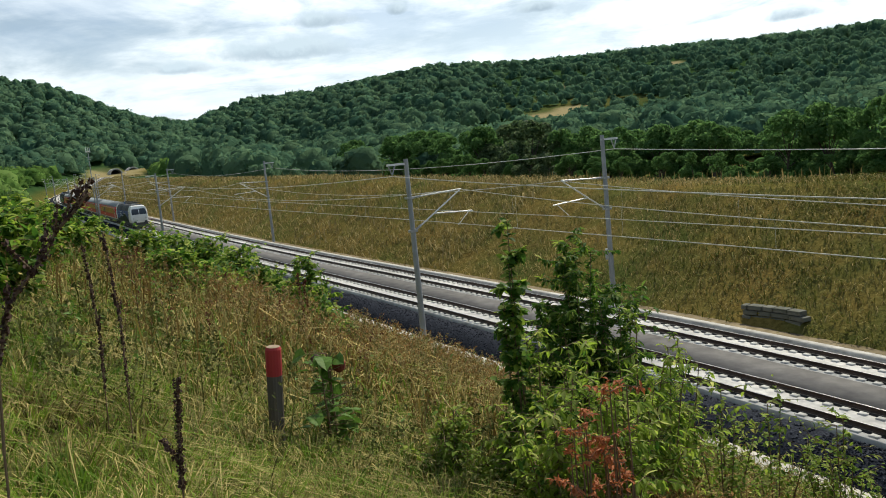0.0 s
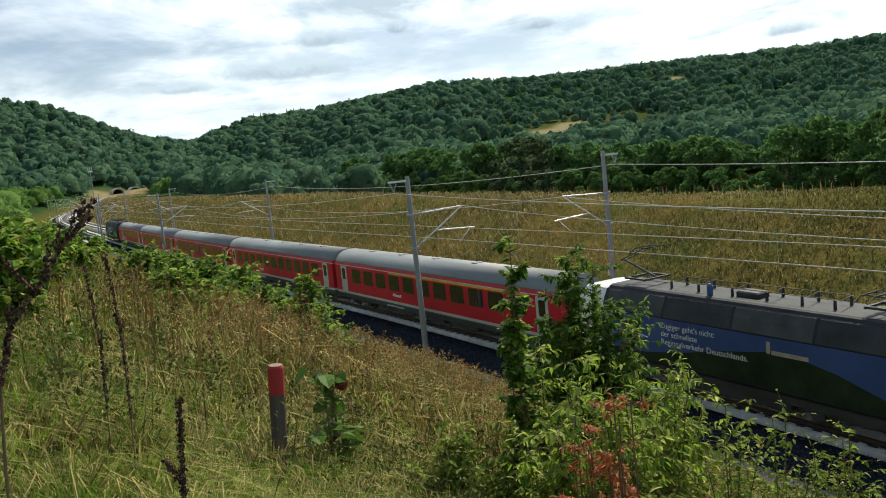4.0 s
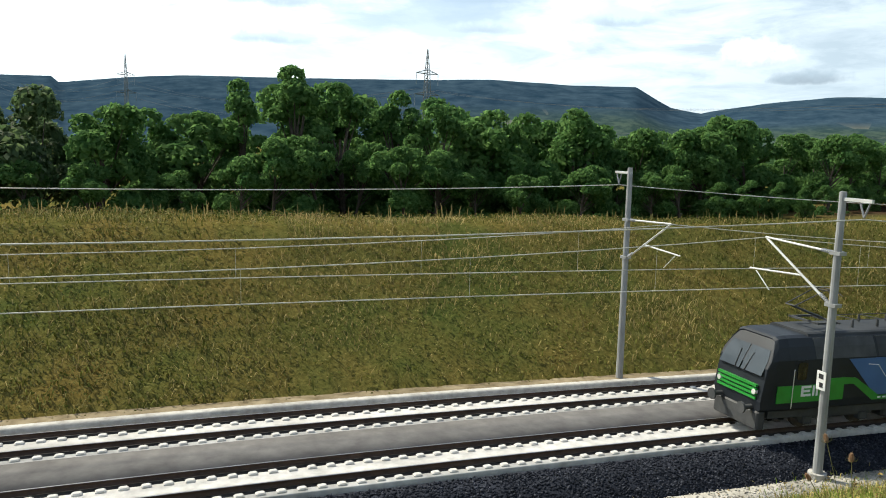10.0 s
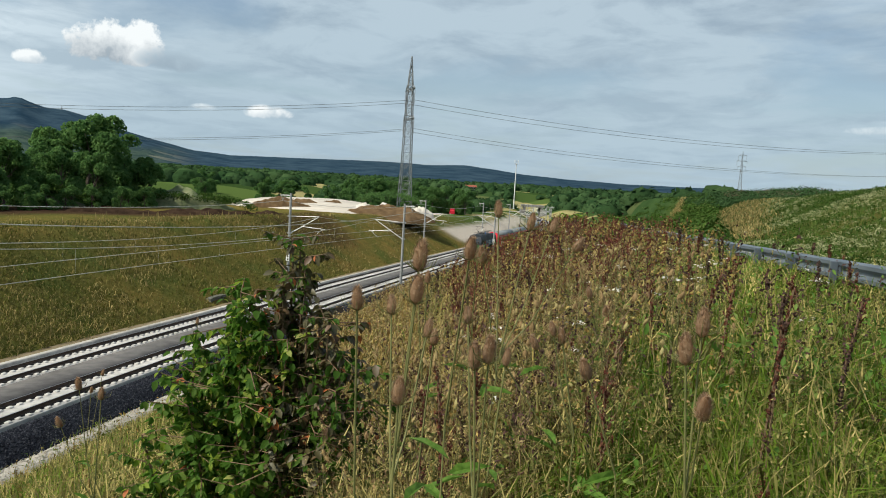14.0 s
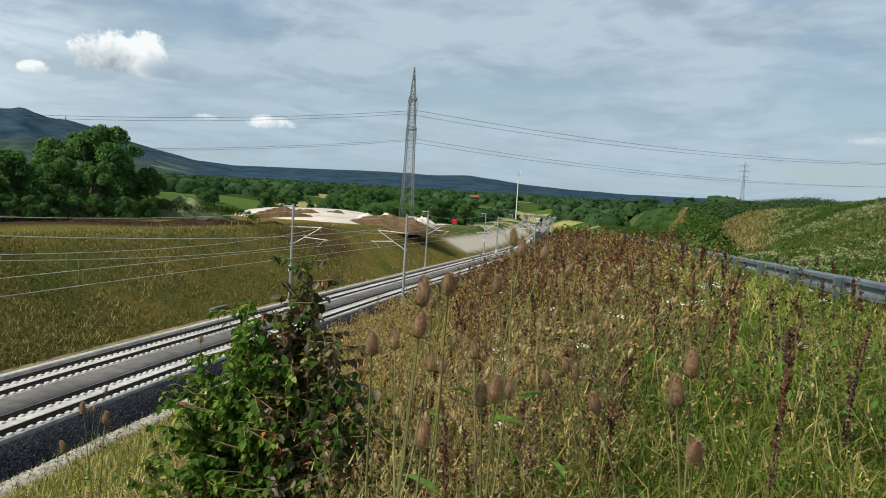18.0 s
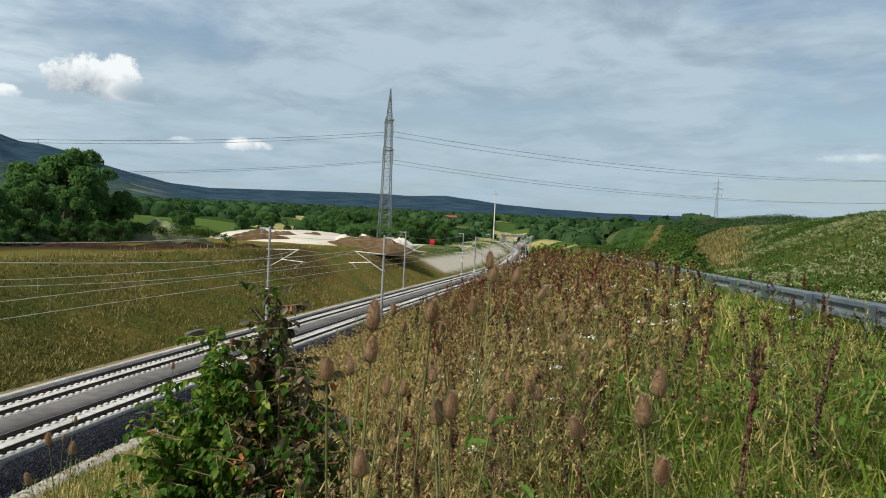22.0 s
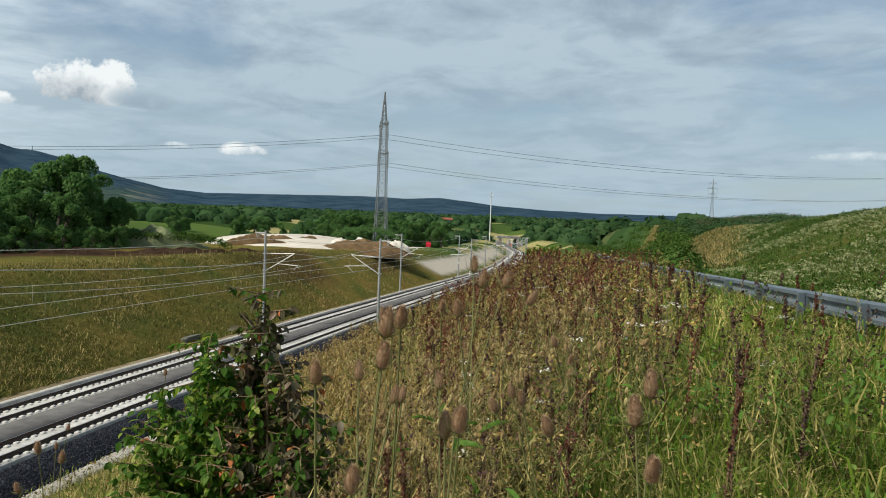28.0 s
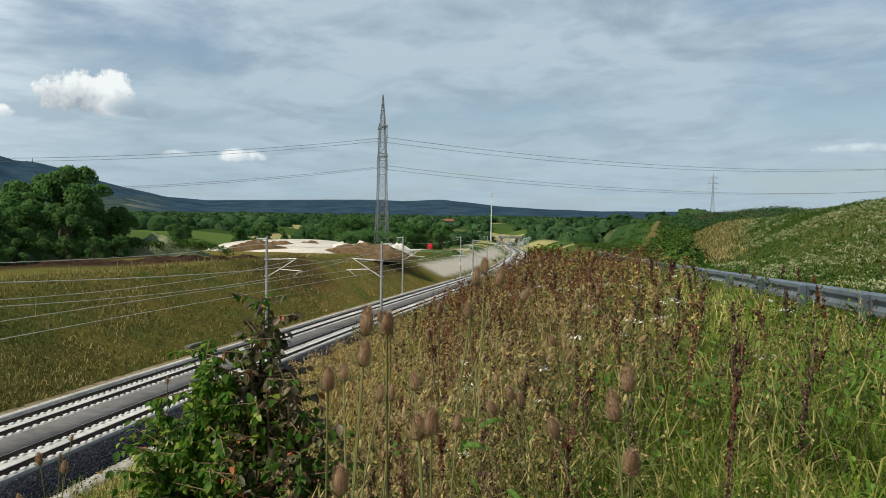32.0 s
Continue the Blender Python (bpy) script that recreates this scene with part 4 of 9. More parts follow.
def locomotive(label, cab_mat, white, raised_end):
    """A four-axled electric locomotive, 18.98 m over buffers, +y ahead."""
    loco = thing("electric_locomotive", label, "locomotive", group="the train")
    half = 9.0
    section = mirrored([(1.34, 0.95), (1.46, 1.05), (1.50, 1.35), (1.50, 2.75), (1.48, 3.05), (1.30, 3.55), (1.12, 3.86), (0.9, 3.93)])

    def front(y):
        d = half - abs(y)
        if d >= 2.2:
            return 1, 1, 0
        if d >= 1.05:
            return 1, 1 - 0.0 * d, 0
        return 0.90 + 0.1 * min(d / 1.05, 1) ** 0.5, 1.0, 0

    def nose(sign):
        rings = []
        for d, inner in ((2.3, 0.0), (1.2, 0.12), (0.45, 0.55), (0.08, 0.86), (0.0, 1.0)):
            ring = []
            for x, z in section:
                up = max(0, (z - 2.15) / 1.78)
                low = max(0, (1.6 - z) / 0.65)
                pull = 0.85 * up ** 1.15 + 0.12 * low
                narrow = 1 - (0.09 * inner ** 2) * (1 + 0.3 * up)
                ring.append((x * narrow, sign * (half - d - pull * inner), z - 0.16 * up * inner ** 2))
            rings.append(ring)
        return rings if sign > 0 else rings[::-1]

    part("body", Shape().loft([*nose(-1)[-1:], *nose(1)[:1]]), LOCO_BLACK, loco, "dark body side")
    for sign in (-1, 1):
        r = nose(sign)
        cab = part("cab", faced(r), cab_mat, loco, "white cab" if white else "black cab with a sloping windscreen")
        # windscreen panes on the sloping face
        def face(z, w, out=0.0):
            up = max(0, (z - 2.15) / 1.78)
            wide = float(np.interp(z, [p[1] for p in section[:8]], [p[0] for p in section[:8]])) * (1 - 0.09 * (1 + 0.3 * up))
            return (w * wide, sign * (half - 0.85 * up ** 1.15 + out * 0.85), z - 0.16 * up + out * 0.5)
        for half_side in (-1, 1):
            rings = []
            for z in (2.42, 2.75, 3.05, 3.48):
                rings.append([face(z, 0.03 * half_side, -0.03), face(z, 0.90 * half_side, -0.03), face(z, 0.90 * half_side, 0.015), face(z, 0.03 * half_side, 0.015)])
            part("windscreen", Shape().loft(rings), SCREEN, cab, "reflecting windscreen pane")
            part("wiper", Shape().tube(face(2.40, 0.2 * half_side, 0.04), face(3.2, 0.28 * half_side, 0.04), 0.015, 0.012, 5), BLACK, cab)
            lx = 1.02 * half_side
            part("headlight", Shape().lathe((lx, sign * (half - 0.07), 1.72), [(-0.06, 0.12), (0.10 * sign if False else 0.02, 0.13), (0.10, 0.11)] if sign > 0 else [(0.06, 0.12), (-0.02, 0.13), (-0.10, 0.11)], 12, "Y"), LAMP, cab, "round headlight")
            buf = Shape()
            buf.tube((0.875 * half_side, sign * (half - 0.2), 1.05), (0.875 * half_side, sign * (half + 0.38), 1.05), 0.11, 0.09, 10)
            buf.tube((0.875 * half_side, sign * (half + 0.38), 1.05), (0.875 * half_side, sign * (half + 0.46), 1.05), 0.24, 0.24, 14)
            part("buffer", buf, UNDER, cab, "black round buffer")
        grille = Shape()
        for k in range(4):
            grille.box(-1.12, 1.12, *sorted((sign * (half - 0.10), sign * (half + 0.015))), 1.42 + 0.17 * k, 1.52 + 0.17 * k)
        part("front_grille", grille, LOCO_WHITE if white else LOCO_GREEN, cab, "slatted front grille")
        part("snow_plough", Shape().box(-1.3, 1.3, *sorted((sign * (half - 0.45), sign * (half - 0.05))), 0.18, 0.95, 0.06), UNDER, cab)
        for sx in (-1, 1):
            y0, y1 = sorted((sign * (half - 2.22), sign * (half - 1.50)))
            door = part("cab_door", side_panel(y0, y1, 1.1, 3.05, sx * 1.5, thick=0.012 if white else 0.003), cab_mat if white else LOCO_BLACK, cab)
            part("door_window", side_panel(y0 + 0.12, y1 - 0.12, 2.25, 2.95, sx * 1.505, thick=0.016), PANE, door)
            part("handrail", Shape().tube((sx * 1.56, sign * (half - 1.42), 1.1), (sx * 1.56, sign * (half - 1.42), 2.7), 0.018, 0.018, 6), TUBE, cab)
            if not white:
                w = [(-0.05, 1.12), (2.2, 1.12), (2.5, 1.62), (2.5, 2.1), (-0.05, 2.1)]
    # wrapped sides
    for sx in (-1, 1):
        x = sx * 1.501
        def flip(pts):
            return [(-sx * y if False else y * (1 if sx > 0 else 1), z) for y, z in pts]
        if white:
            wrap = part("side_wrap", plate_on_side([(-6.7, 1.12), (6.7, 1.12), (6.7, 3.0), (-6.7, 3.0)], x), LOCO_NAVY, loco, "blue printed side wrap")
            crest_line = [(-6.7, 1.13), (6.7, 1.13), (6.7, 1.35), (5.4, 1.75), (4.2, 2.15), (3.0, 2.42), (1.8, 2.5), (0.6, 2.3), (-0.6, 2.12), (-2.2, 1.75), (-4.2, 1.45), (-6.7, 1.4)]
            hill = [(y * sx, z) for y, z in crest_line]
            part("hill_print", plate_on_side(hill, x + sx * 0.008), HILL_PRINT, wrap, "printed dark wooded hill")
            part("castle_print", plate_on_side([(sx * 1.6, 2.42), (sx * 1.75, 2.42), (sx * 1.75, 2.85), (sx * 1.6, 2.85)], x + sx * 0.012).box(*sorted((x + sx * 0.0, x + sx * 0.018)), *sorted((sx * 1.8, sx * 3.2)), 2.4, 2.55), material("stone_print", (0.3, 0.26, 0.2), (0.42, 0.38, 0.3), 2.0, 0.5), wrap, "printed castle")
        else:
            wrap = part("side_wrap", plate_on_side([(-4.75, 3.0), (-3.2, 1.42), (3.2, 1.42), (4.75, 3.0)], x), LOCO_BLUE, loco, "blue printed side wrap")
            crest_line = [(2.0, 1.44), (-3.1, 1.44), (-3.9, 2.2), (-3.2, 2.35), (-2.4, 2.3), (-1.4, 2.05), (0.2, 1.75), (1.2, 1.56)]
            part("hill_print", plate_on_side([(-sx * y, z) for y, z in crest_line], x + sx * 0.008), HILL_PRINT, wrap, "printed dark wooded hill")
            for end in (1, -1):
                part("green_flank", plate_on_side([(end * y, z) for y, z in ((8.3, 1.32), (8.3, 2.02), (6.45, 2.02), (5.9, 2.24), (4.9, 2.24), (4.9, 1.32))], x + sx * 0.004), LOCO_GREEN, loco, "bright green cab flank")
                part("green_band", plate_on_side([(end * y, z) for y, z in ((4.9, 2.24), (4.3, 2.2), (2.9, 1.36), (2.9, 1.2), (3.3, 1.2), (4.4, 1.95), (4.9, 1.95))], x + sx * 0.0045), LOCO_GREEN, loco, "bright green band")
            part("sill_band", plate_on_side([(-3.2, 1.2), (3.2, 1.2), (3.2, 1.38), (-3.2, 1.38)], x + sx * 0.004), LOCO_GREEN, loco, "green sill line")
            mark = Shape()
            for a, b, c, d in ((0.0, 0.5, 0.0, 0.1), (0.0, 0.12, 0.0, 0.42), (0.0, 0.5, 0.34, 0.44), (0.1, 0.45, 0.17, 0.27), (0.58, 0.68, 0.0, 0.44), (0.76, 0.86, 0.0, 0.44)):
                y0 = -7.1 * sx
                mark.box(*sorted((x + sx * 0.0, x + sx * 0.016)), *sorted((y0 + sx * a, y0 + sx * b)), 1.55 + c, 1.55 + d)
            part("emblem", mark, LETTER, loco, "white emblem of plain bars")
        # slogan, in three lines, reading along the side
        turn = pose(0, 0, 0, 90, 0, 90 if sx > 0 else -90)
        y0 = -1.9 * sx if white else 0.6 * sx
        y0 = -3.6 * sx if white else -0.4 * sx
        if sx < 0:
            y0 = 3.6 if white else 2.6
        for k, line in enumerate(("Zügiger geht's nicht:", "der schnellste", "Regionalverkehr Deutschlands.")):
            t = Matrix.Translation((x + sx * 0.016, (-3.3 if white else -1.6) * 1.0 if sx > 0 else (3.3 if white else 1.6), 2.62 - 0.33 * k)) @ turn
            lettering("slogan_line", line, 0.33, wrap, t, LETTER)
        graph = Shape()
        pts = [(0.0, 0.75), (0.55, 0.7), (1.0, 0.2), (1.6, 0.1)]
        for (a, b), (c, d) in zip(pts, pts[1:]):
            ya, yc = (-5.6 + a, -5.6 + c) if sx > 0 else (5.6 - a, 5.6 - c)
            if not white:
                ya, yc = (-3.7 + a, -3.7 + c) if sx > 0 else (3.7 - a, 3.7 - c)
            graph.tube((x + sx * 0.012, ya, 2.0 + b), (x + sx * 0.012, yc, 2.0 + d), 0.018, 0.018, 4)
        part("route_line", graph, LETTER, wrap, "thin printed route line")
        small = Shape()
        for k in range(9):
            small.box(*sorted((x + sx * 0.0, x + sx * 0.012)), -3.0 + 0.28 * k, -2.82 + 0.28 * k, 1.26, 1.33)
        part("data_marks", small, LETTER, loco, "small white bars")
    # roof
    part("roof", hull(mirrored([(1.08, 3.86), (1.02, 3.98), (0.9, 4.03)]), (-6.6, 6.6)), LOCO_ROOF, loco, "dark grey roof")
    for sx in (-1, 1):
        for k in range(4):
            y0 = -6.5 + 3.3 * k
            part("roof_grille", Shape().loft([[(sx * 1.49, y0 + a, 3.06 + 0.0), (sx * 1.32, y0 + a, 3.52), (sx * 1.16, y0 + a, 3.84), (sx * 1.0, y0 + a, 3.84), (sx * 1.3, y0 + a, 3.06)] for a in (0.04, 3.22)]), LOCO_ROOF if k % 2 else UNDER, loco)
    gear = Shape()
    for y in (-3.6, -2.2, -0.6, 0.9, 2.3, 3.5):
        for xx in (-0.55, 0.4):
            gear.tube((xx, y, 4.0), (xx, y, 4.34), 0.06, 0.05, 8)
        gear.tube((-0.55, y, 4.35), (0.4, y + 0.2, 4.35), 0.02, 0.02, 5)
    gear.tube((-0.55, -3.6, 4.36), (-0.55, 3.5, 4.36), 0.018, 0.018, 5).tube((0.4, -3.6, 4.36), (0.4, 3.5, 4.36), 0.018, 0.018, 5)
    part("roof_conductor", gear, UNDER, loco)
    part("roof_box", Shape().box(-0.35, 0.35, -0.5, 0.5, 4.0, 4.25, 0.05), UNDER, loco)
    part("arrester", Shape().lathe((0.7, -1.4, 4.0), [(0, 0.09), (0.1, 0.12), (0.4, 0.12), (0.5, 0.06)], 10), LOCO_BLUE, loco, "blue surge arrester")
    pantograph(loco, 5.3, raised_end > 0, -1)
    pantograph(loco, -5.3, raised_end < 0, 1)
    part("underframe", Shape().box(-1.25, 1.25, -8.4, 8.4, 0.62, 1.0).box(-1.15, 1.15, -2.2, 2.2, 0.25, 0.7, 0.08), UNDER, loco)
    bogie(loco, 4.75, 3.0, 0.62)
    bogie(loco, -4.75, 3.0, 0.62)
    return loco


COACH_HALF = mirrored([(1.26, 0.55), (1.38, 0.85), (1.405, 1.15), (1.41, 2.95), (1.395, 3.08), (1.36, 3.2), (1.30, 3.37), (1.22, 3.52), (1.10, 3.68), (0.95, 3.81), (0.75, 3.92), (0.5, 4.0), (0.3, 4.035), (0.1, 4.045)])


def band(z0, z1, y0, y1, grow=0.006):
    """A closed skin of the coach's section between two heights."""
    half = [(x, z) for x, z in COACH_HALF[:len(COACH_HALF) // 2]]

    def x_at(z):
        return float(np.interp(z, [p[1] for p in half], [p[0] for p in half]))
    zs = sorted({z0, z1, *[z for _, z in half if z0 < z < z1]})
    sec = mirrored([(x_at(z) + grow, z) for z in zs])
    return hull(sec, (y0, y1))


def coach(label, cab=False, first_class=False):
    """A red regional coach 26.4 m over buffers, +y ahead; with cab, its -y end slopes."""
    c = thing("railway_coach", label, "railway coach", group="the train")
    y0, y1 = -12.95, 12.95
    back = y0 + (3.0 if cab else 0)
    part("body", band(1.12, 3.28, back, y1), RED, c, "red coach side")
    part("skirt", band(0.55, 0.95, back, y1, 0.002), SKIRT, c, "dark grey skirt")
    part("lower_stripe", band(0.95, 1.12, back, y1, 0.008), PALE_STRIPE, c, "pale stripe under the windows")
    part("upper_stripe", band(3.05, 3.10, back, y1, 0.012), PALE_STRIPE, c, "thin pale line over the windows")
    roof = part("roof", band(3.28, 4.045, back, y1), ROOF, c, "grey roof")
    for p in roof.data.polygons:
        p.use_smooth = abs(p.normal.y) < 0.5
    for k in range(5):
        part("roof_rib", Shape().tube((-1.0 + 0.0 * k, -9 + 4.4 * k, 3.80), (1.0, -9 + 4.4 * k, 3.80), 0.02, 0.02, 5).box(-0.3, 0.3, -9.2 + 4.4 * k, -8.8 + 4.4 * k, 4.03, 4.09, 0.02), ROOF, roof)
    if cab:
        rings_r = []
        for d, inner in ((3.0, 0.0), (2.0, 0.15), (1.0, 0.5), (0.3, 0.85), (0.0, 1.0)):
            def bend(sec):
                out = []
                for x, z in sec:
                    up = max(0, (z - 1.6) / 2.45)
                    out.append((x * (1 - 0.16 * inner ** 2), y0 + d + 1.9 * up ** 1.1 * inner, z - 0.25 * up * inner ** 2))
                return out
            full = COACH_HALF
            rings_r.append(bend(full))
        part("cab", faced(rings_r[::-1]), RED, c, "sloping red driving cab")
        glass_pts = [[(sx * w, y0 + 0.55 + k * 1.02, 2.35 + 0.85 * k) for sx, w in ((-1, 1.02), (1, 1.02))] for k in (0, 1)]
        v = [glass_pts[0][0], glass_pts[0][1], glass_pts[1][1], glass_pts[1][0]]
        part("windscreen", Shape().loft([[(p[0], p[1] - 0.1, p[2] + 0.05) for p in v], [(p[0], p[1] + 0.12, p[2] - 0.03) for p in v]]), SCREEN, c)
        for sx in (-1, 1):
            part("cab_window", plate_on_side([(y0 + 1.75, 2.3), (y0 + 2.7, 2.3), (y0 + 2.7, 2.95), (y0 + 2.1, 2.95)], sx * 1.40, 0.02), PANE, c)
        part("cab_roof", band(3.4, 4.05, y0 + 2.6, back + 0.05, 0.004), ROOF, c)
        for sx in (-1, 1):
            part("headlight", Shape().lathe((sx * 0.85, y0 + 0.02, 1.45), [(0.05, 0.1), (-0.06, 0.11), (-0.09, 0.08)], 10, "Y"), LAMP, c)
    ends = (y1,) if cab else (y0, y1)
    for y in ends:
        s = 1 if y > 0 else -1
        part("gangway", Shape().box(-0.8, 0.8, *sorted((y - s * 0.05, y + s * 0.25)), 1.0, 3.4, 0.06), BLACK, c, "black rubber gangway")
    for sx in (-1, 1):
        x = sx * 1.412
        spans = [(11.05, 12.0), (-12.0, -11.05)] if not cab else [(11.05, 12.0), (-6.95, -6.0)]
        for a, b in spans:
            door = part("coach_door", side_panel(a, b, 1.05, 3.02, sx * 1.405, thick=0.02), PALE_STRIPE, c, "pale grey door")
            part("door_window", side_panel(a + 0.22, b - 0.22, 2.0, 2.85, sx * 1.42, thick=0.014), PANE, door)
        start, stop = (-10.4, 10.5) if not cab else (-5.6, 10.5)
        n = 11 if not cab else 9
        pitch = (stop - start) / n
        for k in range(n):
            a = start + pitch * k + 0.25
            w = part("window", side_panel(a, a + pitch - 0.5, 1.88, 2.86, x, thick=0.004), PANE, c)
            part("window_frame", side_panel(a - 0.05, a + pitch - 0.45, 1.83, 2.91, x, thick=0.001), UNDER, w)
        if first_class:
            part("class_stripe", Shape().box(*sorted((x - sx * 0.01, x + sx * 0.012)), start + 6, stop, 2.93, 3.04), YELLOW, c, "yellow first class stripe")
        mark = Shape()
        for k, (w, h) in enumerate(((0.16, 0.2), (0.22, 0.14), (0.16, 0.14), (0.16, 0.2), (0.1, 0.18))):
            mark.box(*sorted((x - sx * 0.005, x + sx * 0.01)), -3.0 - sx * 0.24 * k - w / 2, -3.0 - sx * 0.24 * k + w / 2, 1.45, 1.45 + h)
        part("operator_mark", mark, LETTER, c, "small pale mark of plain bars")
        if cab:
            bike = Shape()
            for cy in (-0.28, 0.28):
                for i in range(12):
                    a, b = 2 * math.pi * i / 12, 2 * math.pi * (i + 1) / 12
                    bike.tube((x + sx * 0.01, -5.0 + cy + 0.2 * math.cos(a), 1.5 + 0.2 * math.sin(a)), (x + sx * 0.01, -5.0 + cy + 0.2 * math.cos(b), 1.5 + 0.2 * math.sin(b)), 0.014, 0.014, 4)
            for a, b in (((-0.28, 1.5), (-0.1, 1.8)), ((-0.1, 1.8), (0.2, 1.78)), ((0.28, 1.5), (0.18, 1.86)), ((-0.1, 1.8), (0.0, 1.5)), ((0.0, 1.5), (0.2, 1.78)), ((-0.28, 1.5), (0.0, 1.5))):
                bike.tube((x + sx * 0.01, -5.0 + a[0], a[1]), (x + sx * 0.01, -5.0 + b[0], b[1]), 0.014, 0.014, 4)
            part("bicycle_sign", bike, LETTER, c, "thin white bicycle outline")
        data = Shape()
        for k in range(8):
            data.box(*sorted((x - sx * 0.03, x + sx * 0.004)), -5.0 + 0.3 * k, -4.82 + 0.3 * k, 0.72, 0.79)
        part("data_marks", data, LETTER, c)
    boxes = ((-5.5, -2.0), (-1.2, 1.8), (2.6, 5.4))
    for a, b in boxes:
        part("equipment_box", Shape().box(-1.2, 1.2, a, b, 0.28, 0.6, 0.05), UNDER, c)
    bogie(c, 9.5, 2.5, 0.46)
    bogie(c, -9.5, 2.5, 0.46)
    return c


def make_train():
    """From the leading locomotive to the last."""
    lead = locomotive("electric locomotive with white cabs and a blue printed side", LOCO_WHITE, True, -1)
    first = coach("red regional coach with a yellow first class stripe", first_class=True)
    plain = coach("red regional coach with grey roof and dark windows")
    more = [copy_thing(plain, Matrix.Identity(4)) for _ in range(2)]
    control = coach("red driving coach with a sloping cab", cab=True)
    rear = locomotive("black and green electric locomotive with a blue printed side", LOCO_BLACK, False, -1)
    return [(lead, 18.98), (first, 26.4), (plain, 26.4), (more[0], 26.4), (more[1], 26.4), (control, 26.4), (rear, 18.98)]


TRAIN = make_train()
TRAIN_LENGTH = sum(l for _, l in TRAIN)
# seconds and the place of the train's tail along the line
TAIL = [(0.0, -331.0), (1.0, -298.2), (2.0, -265.8), (3.0, -233.8), (4.0, -199.6), (7.0, -96.8), (8.0, -65.5), (10.0, 4.6), (10.5, 21.2), (13.0, 101.0), (16.0, 196.0), (32.0, 690.0)]


def motions():
    times = [0.5 * k for k in range(65)]
    ahead = TRAIN_LENGTH
    for car, length in TRAIN:
        rows = []
        middle = ahead - length / 2
        ahead -= length
        for t in times:
            s = float(np.interp(t, [p[0] for p in TAIL], [p[1] for p in TAIL])) + middle
            a, b = Vector(on_line(s - length * 0.36, APART)), Vector(on_line(s + length * 0.36, APART))
            way = b - a
            turn = Matrix.Translation((a + b) / 2) @ way.to_track_quat("Y", "Z").to_matrix().to_4x4()
            rows.append((t, turn))
        walk(car, rows)
    # the near weeds sway in the wind about their roots
    for plant, amount, seed in SWAYING:
        still = plant.matrix_world.copy() if plant.matrix_world.translation.length > 0 else plant.matrix_basis.copy()
        rows = []
        for k in range(129):
            t = 0.25 * k
            a = amount * (math.sin(2 * math.pi * t / 2.1 + 1.7 * seed) + 0.4 * math.sin(2 * math.pi * t / 1.17 + seed))
            b = amount * 0.8 * (math.sin(2 * math.pi * t / 2.4 + 2.3 * seed) + 0.4 * math.sin(2 * math.pi * t / 1.3 + 0.5 * seed))
            rows.append((t, still @ pose(0, 0, 0, a, b, 0)))
        walk(plant, rows)


# ---- trees, hills and the far things ----


def scatter_quads(centres, normals, sizes, rng, stretch=1.0, fold=0.15):
    """Small four-cornered leaf pieces; returns corners and faces."""
    n = len(centres)
    t = rng.normal(size=(n, 3))
    a = np.cross(normals, t)
    a /= np.linalg.norm(a, axis=1)[:, None] + 1e-9
    b = np.cross(normals, a)
    b /= np.linalg.norm(b, axis=1)[:, None] + 1e-9
    s = np.asarray(sizes)[:, None]
    v = np.stack([centres - a * s * stretch, centres - b * s * 0.62 + normals * s * fold, centres + a * s * stretch, centres + b * s * 0.62 + normals * s * fold], 1).reshape(-1, 3)
    return v, np.arange(4 * n).reshape(-1, 4)


def crown_points(n, lobes, rng):
    """Places and outward ways on a crown of overlapping lobes (centre, radius)."""
    c = np.array([l[0] for l in lobes], float)
    r = np.array([l[1] for l in lobes], float)
    pick = rng.choice(len(lobes), n, p=r ** 2 / (r ** 2).sum())
    d = rng.normal(size=(n, 3))
    d /= np.linalg.norm(d, axis=1)[:, None]
    d[:, 2] = np.where(d[:, 2] < -0.5, -d[:, 2], d[:, 2])
    p = c[pick] + d * (r[pick] * rng.uniform(0.72, 1.06, n))[:, None] * np.array([1, 1, 0.92])
    w = d + rng.normal(size=(n, 3)) * 0.55
    return p, w / np.linalg.norm(w, axis=1)[:, None]


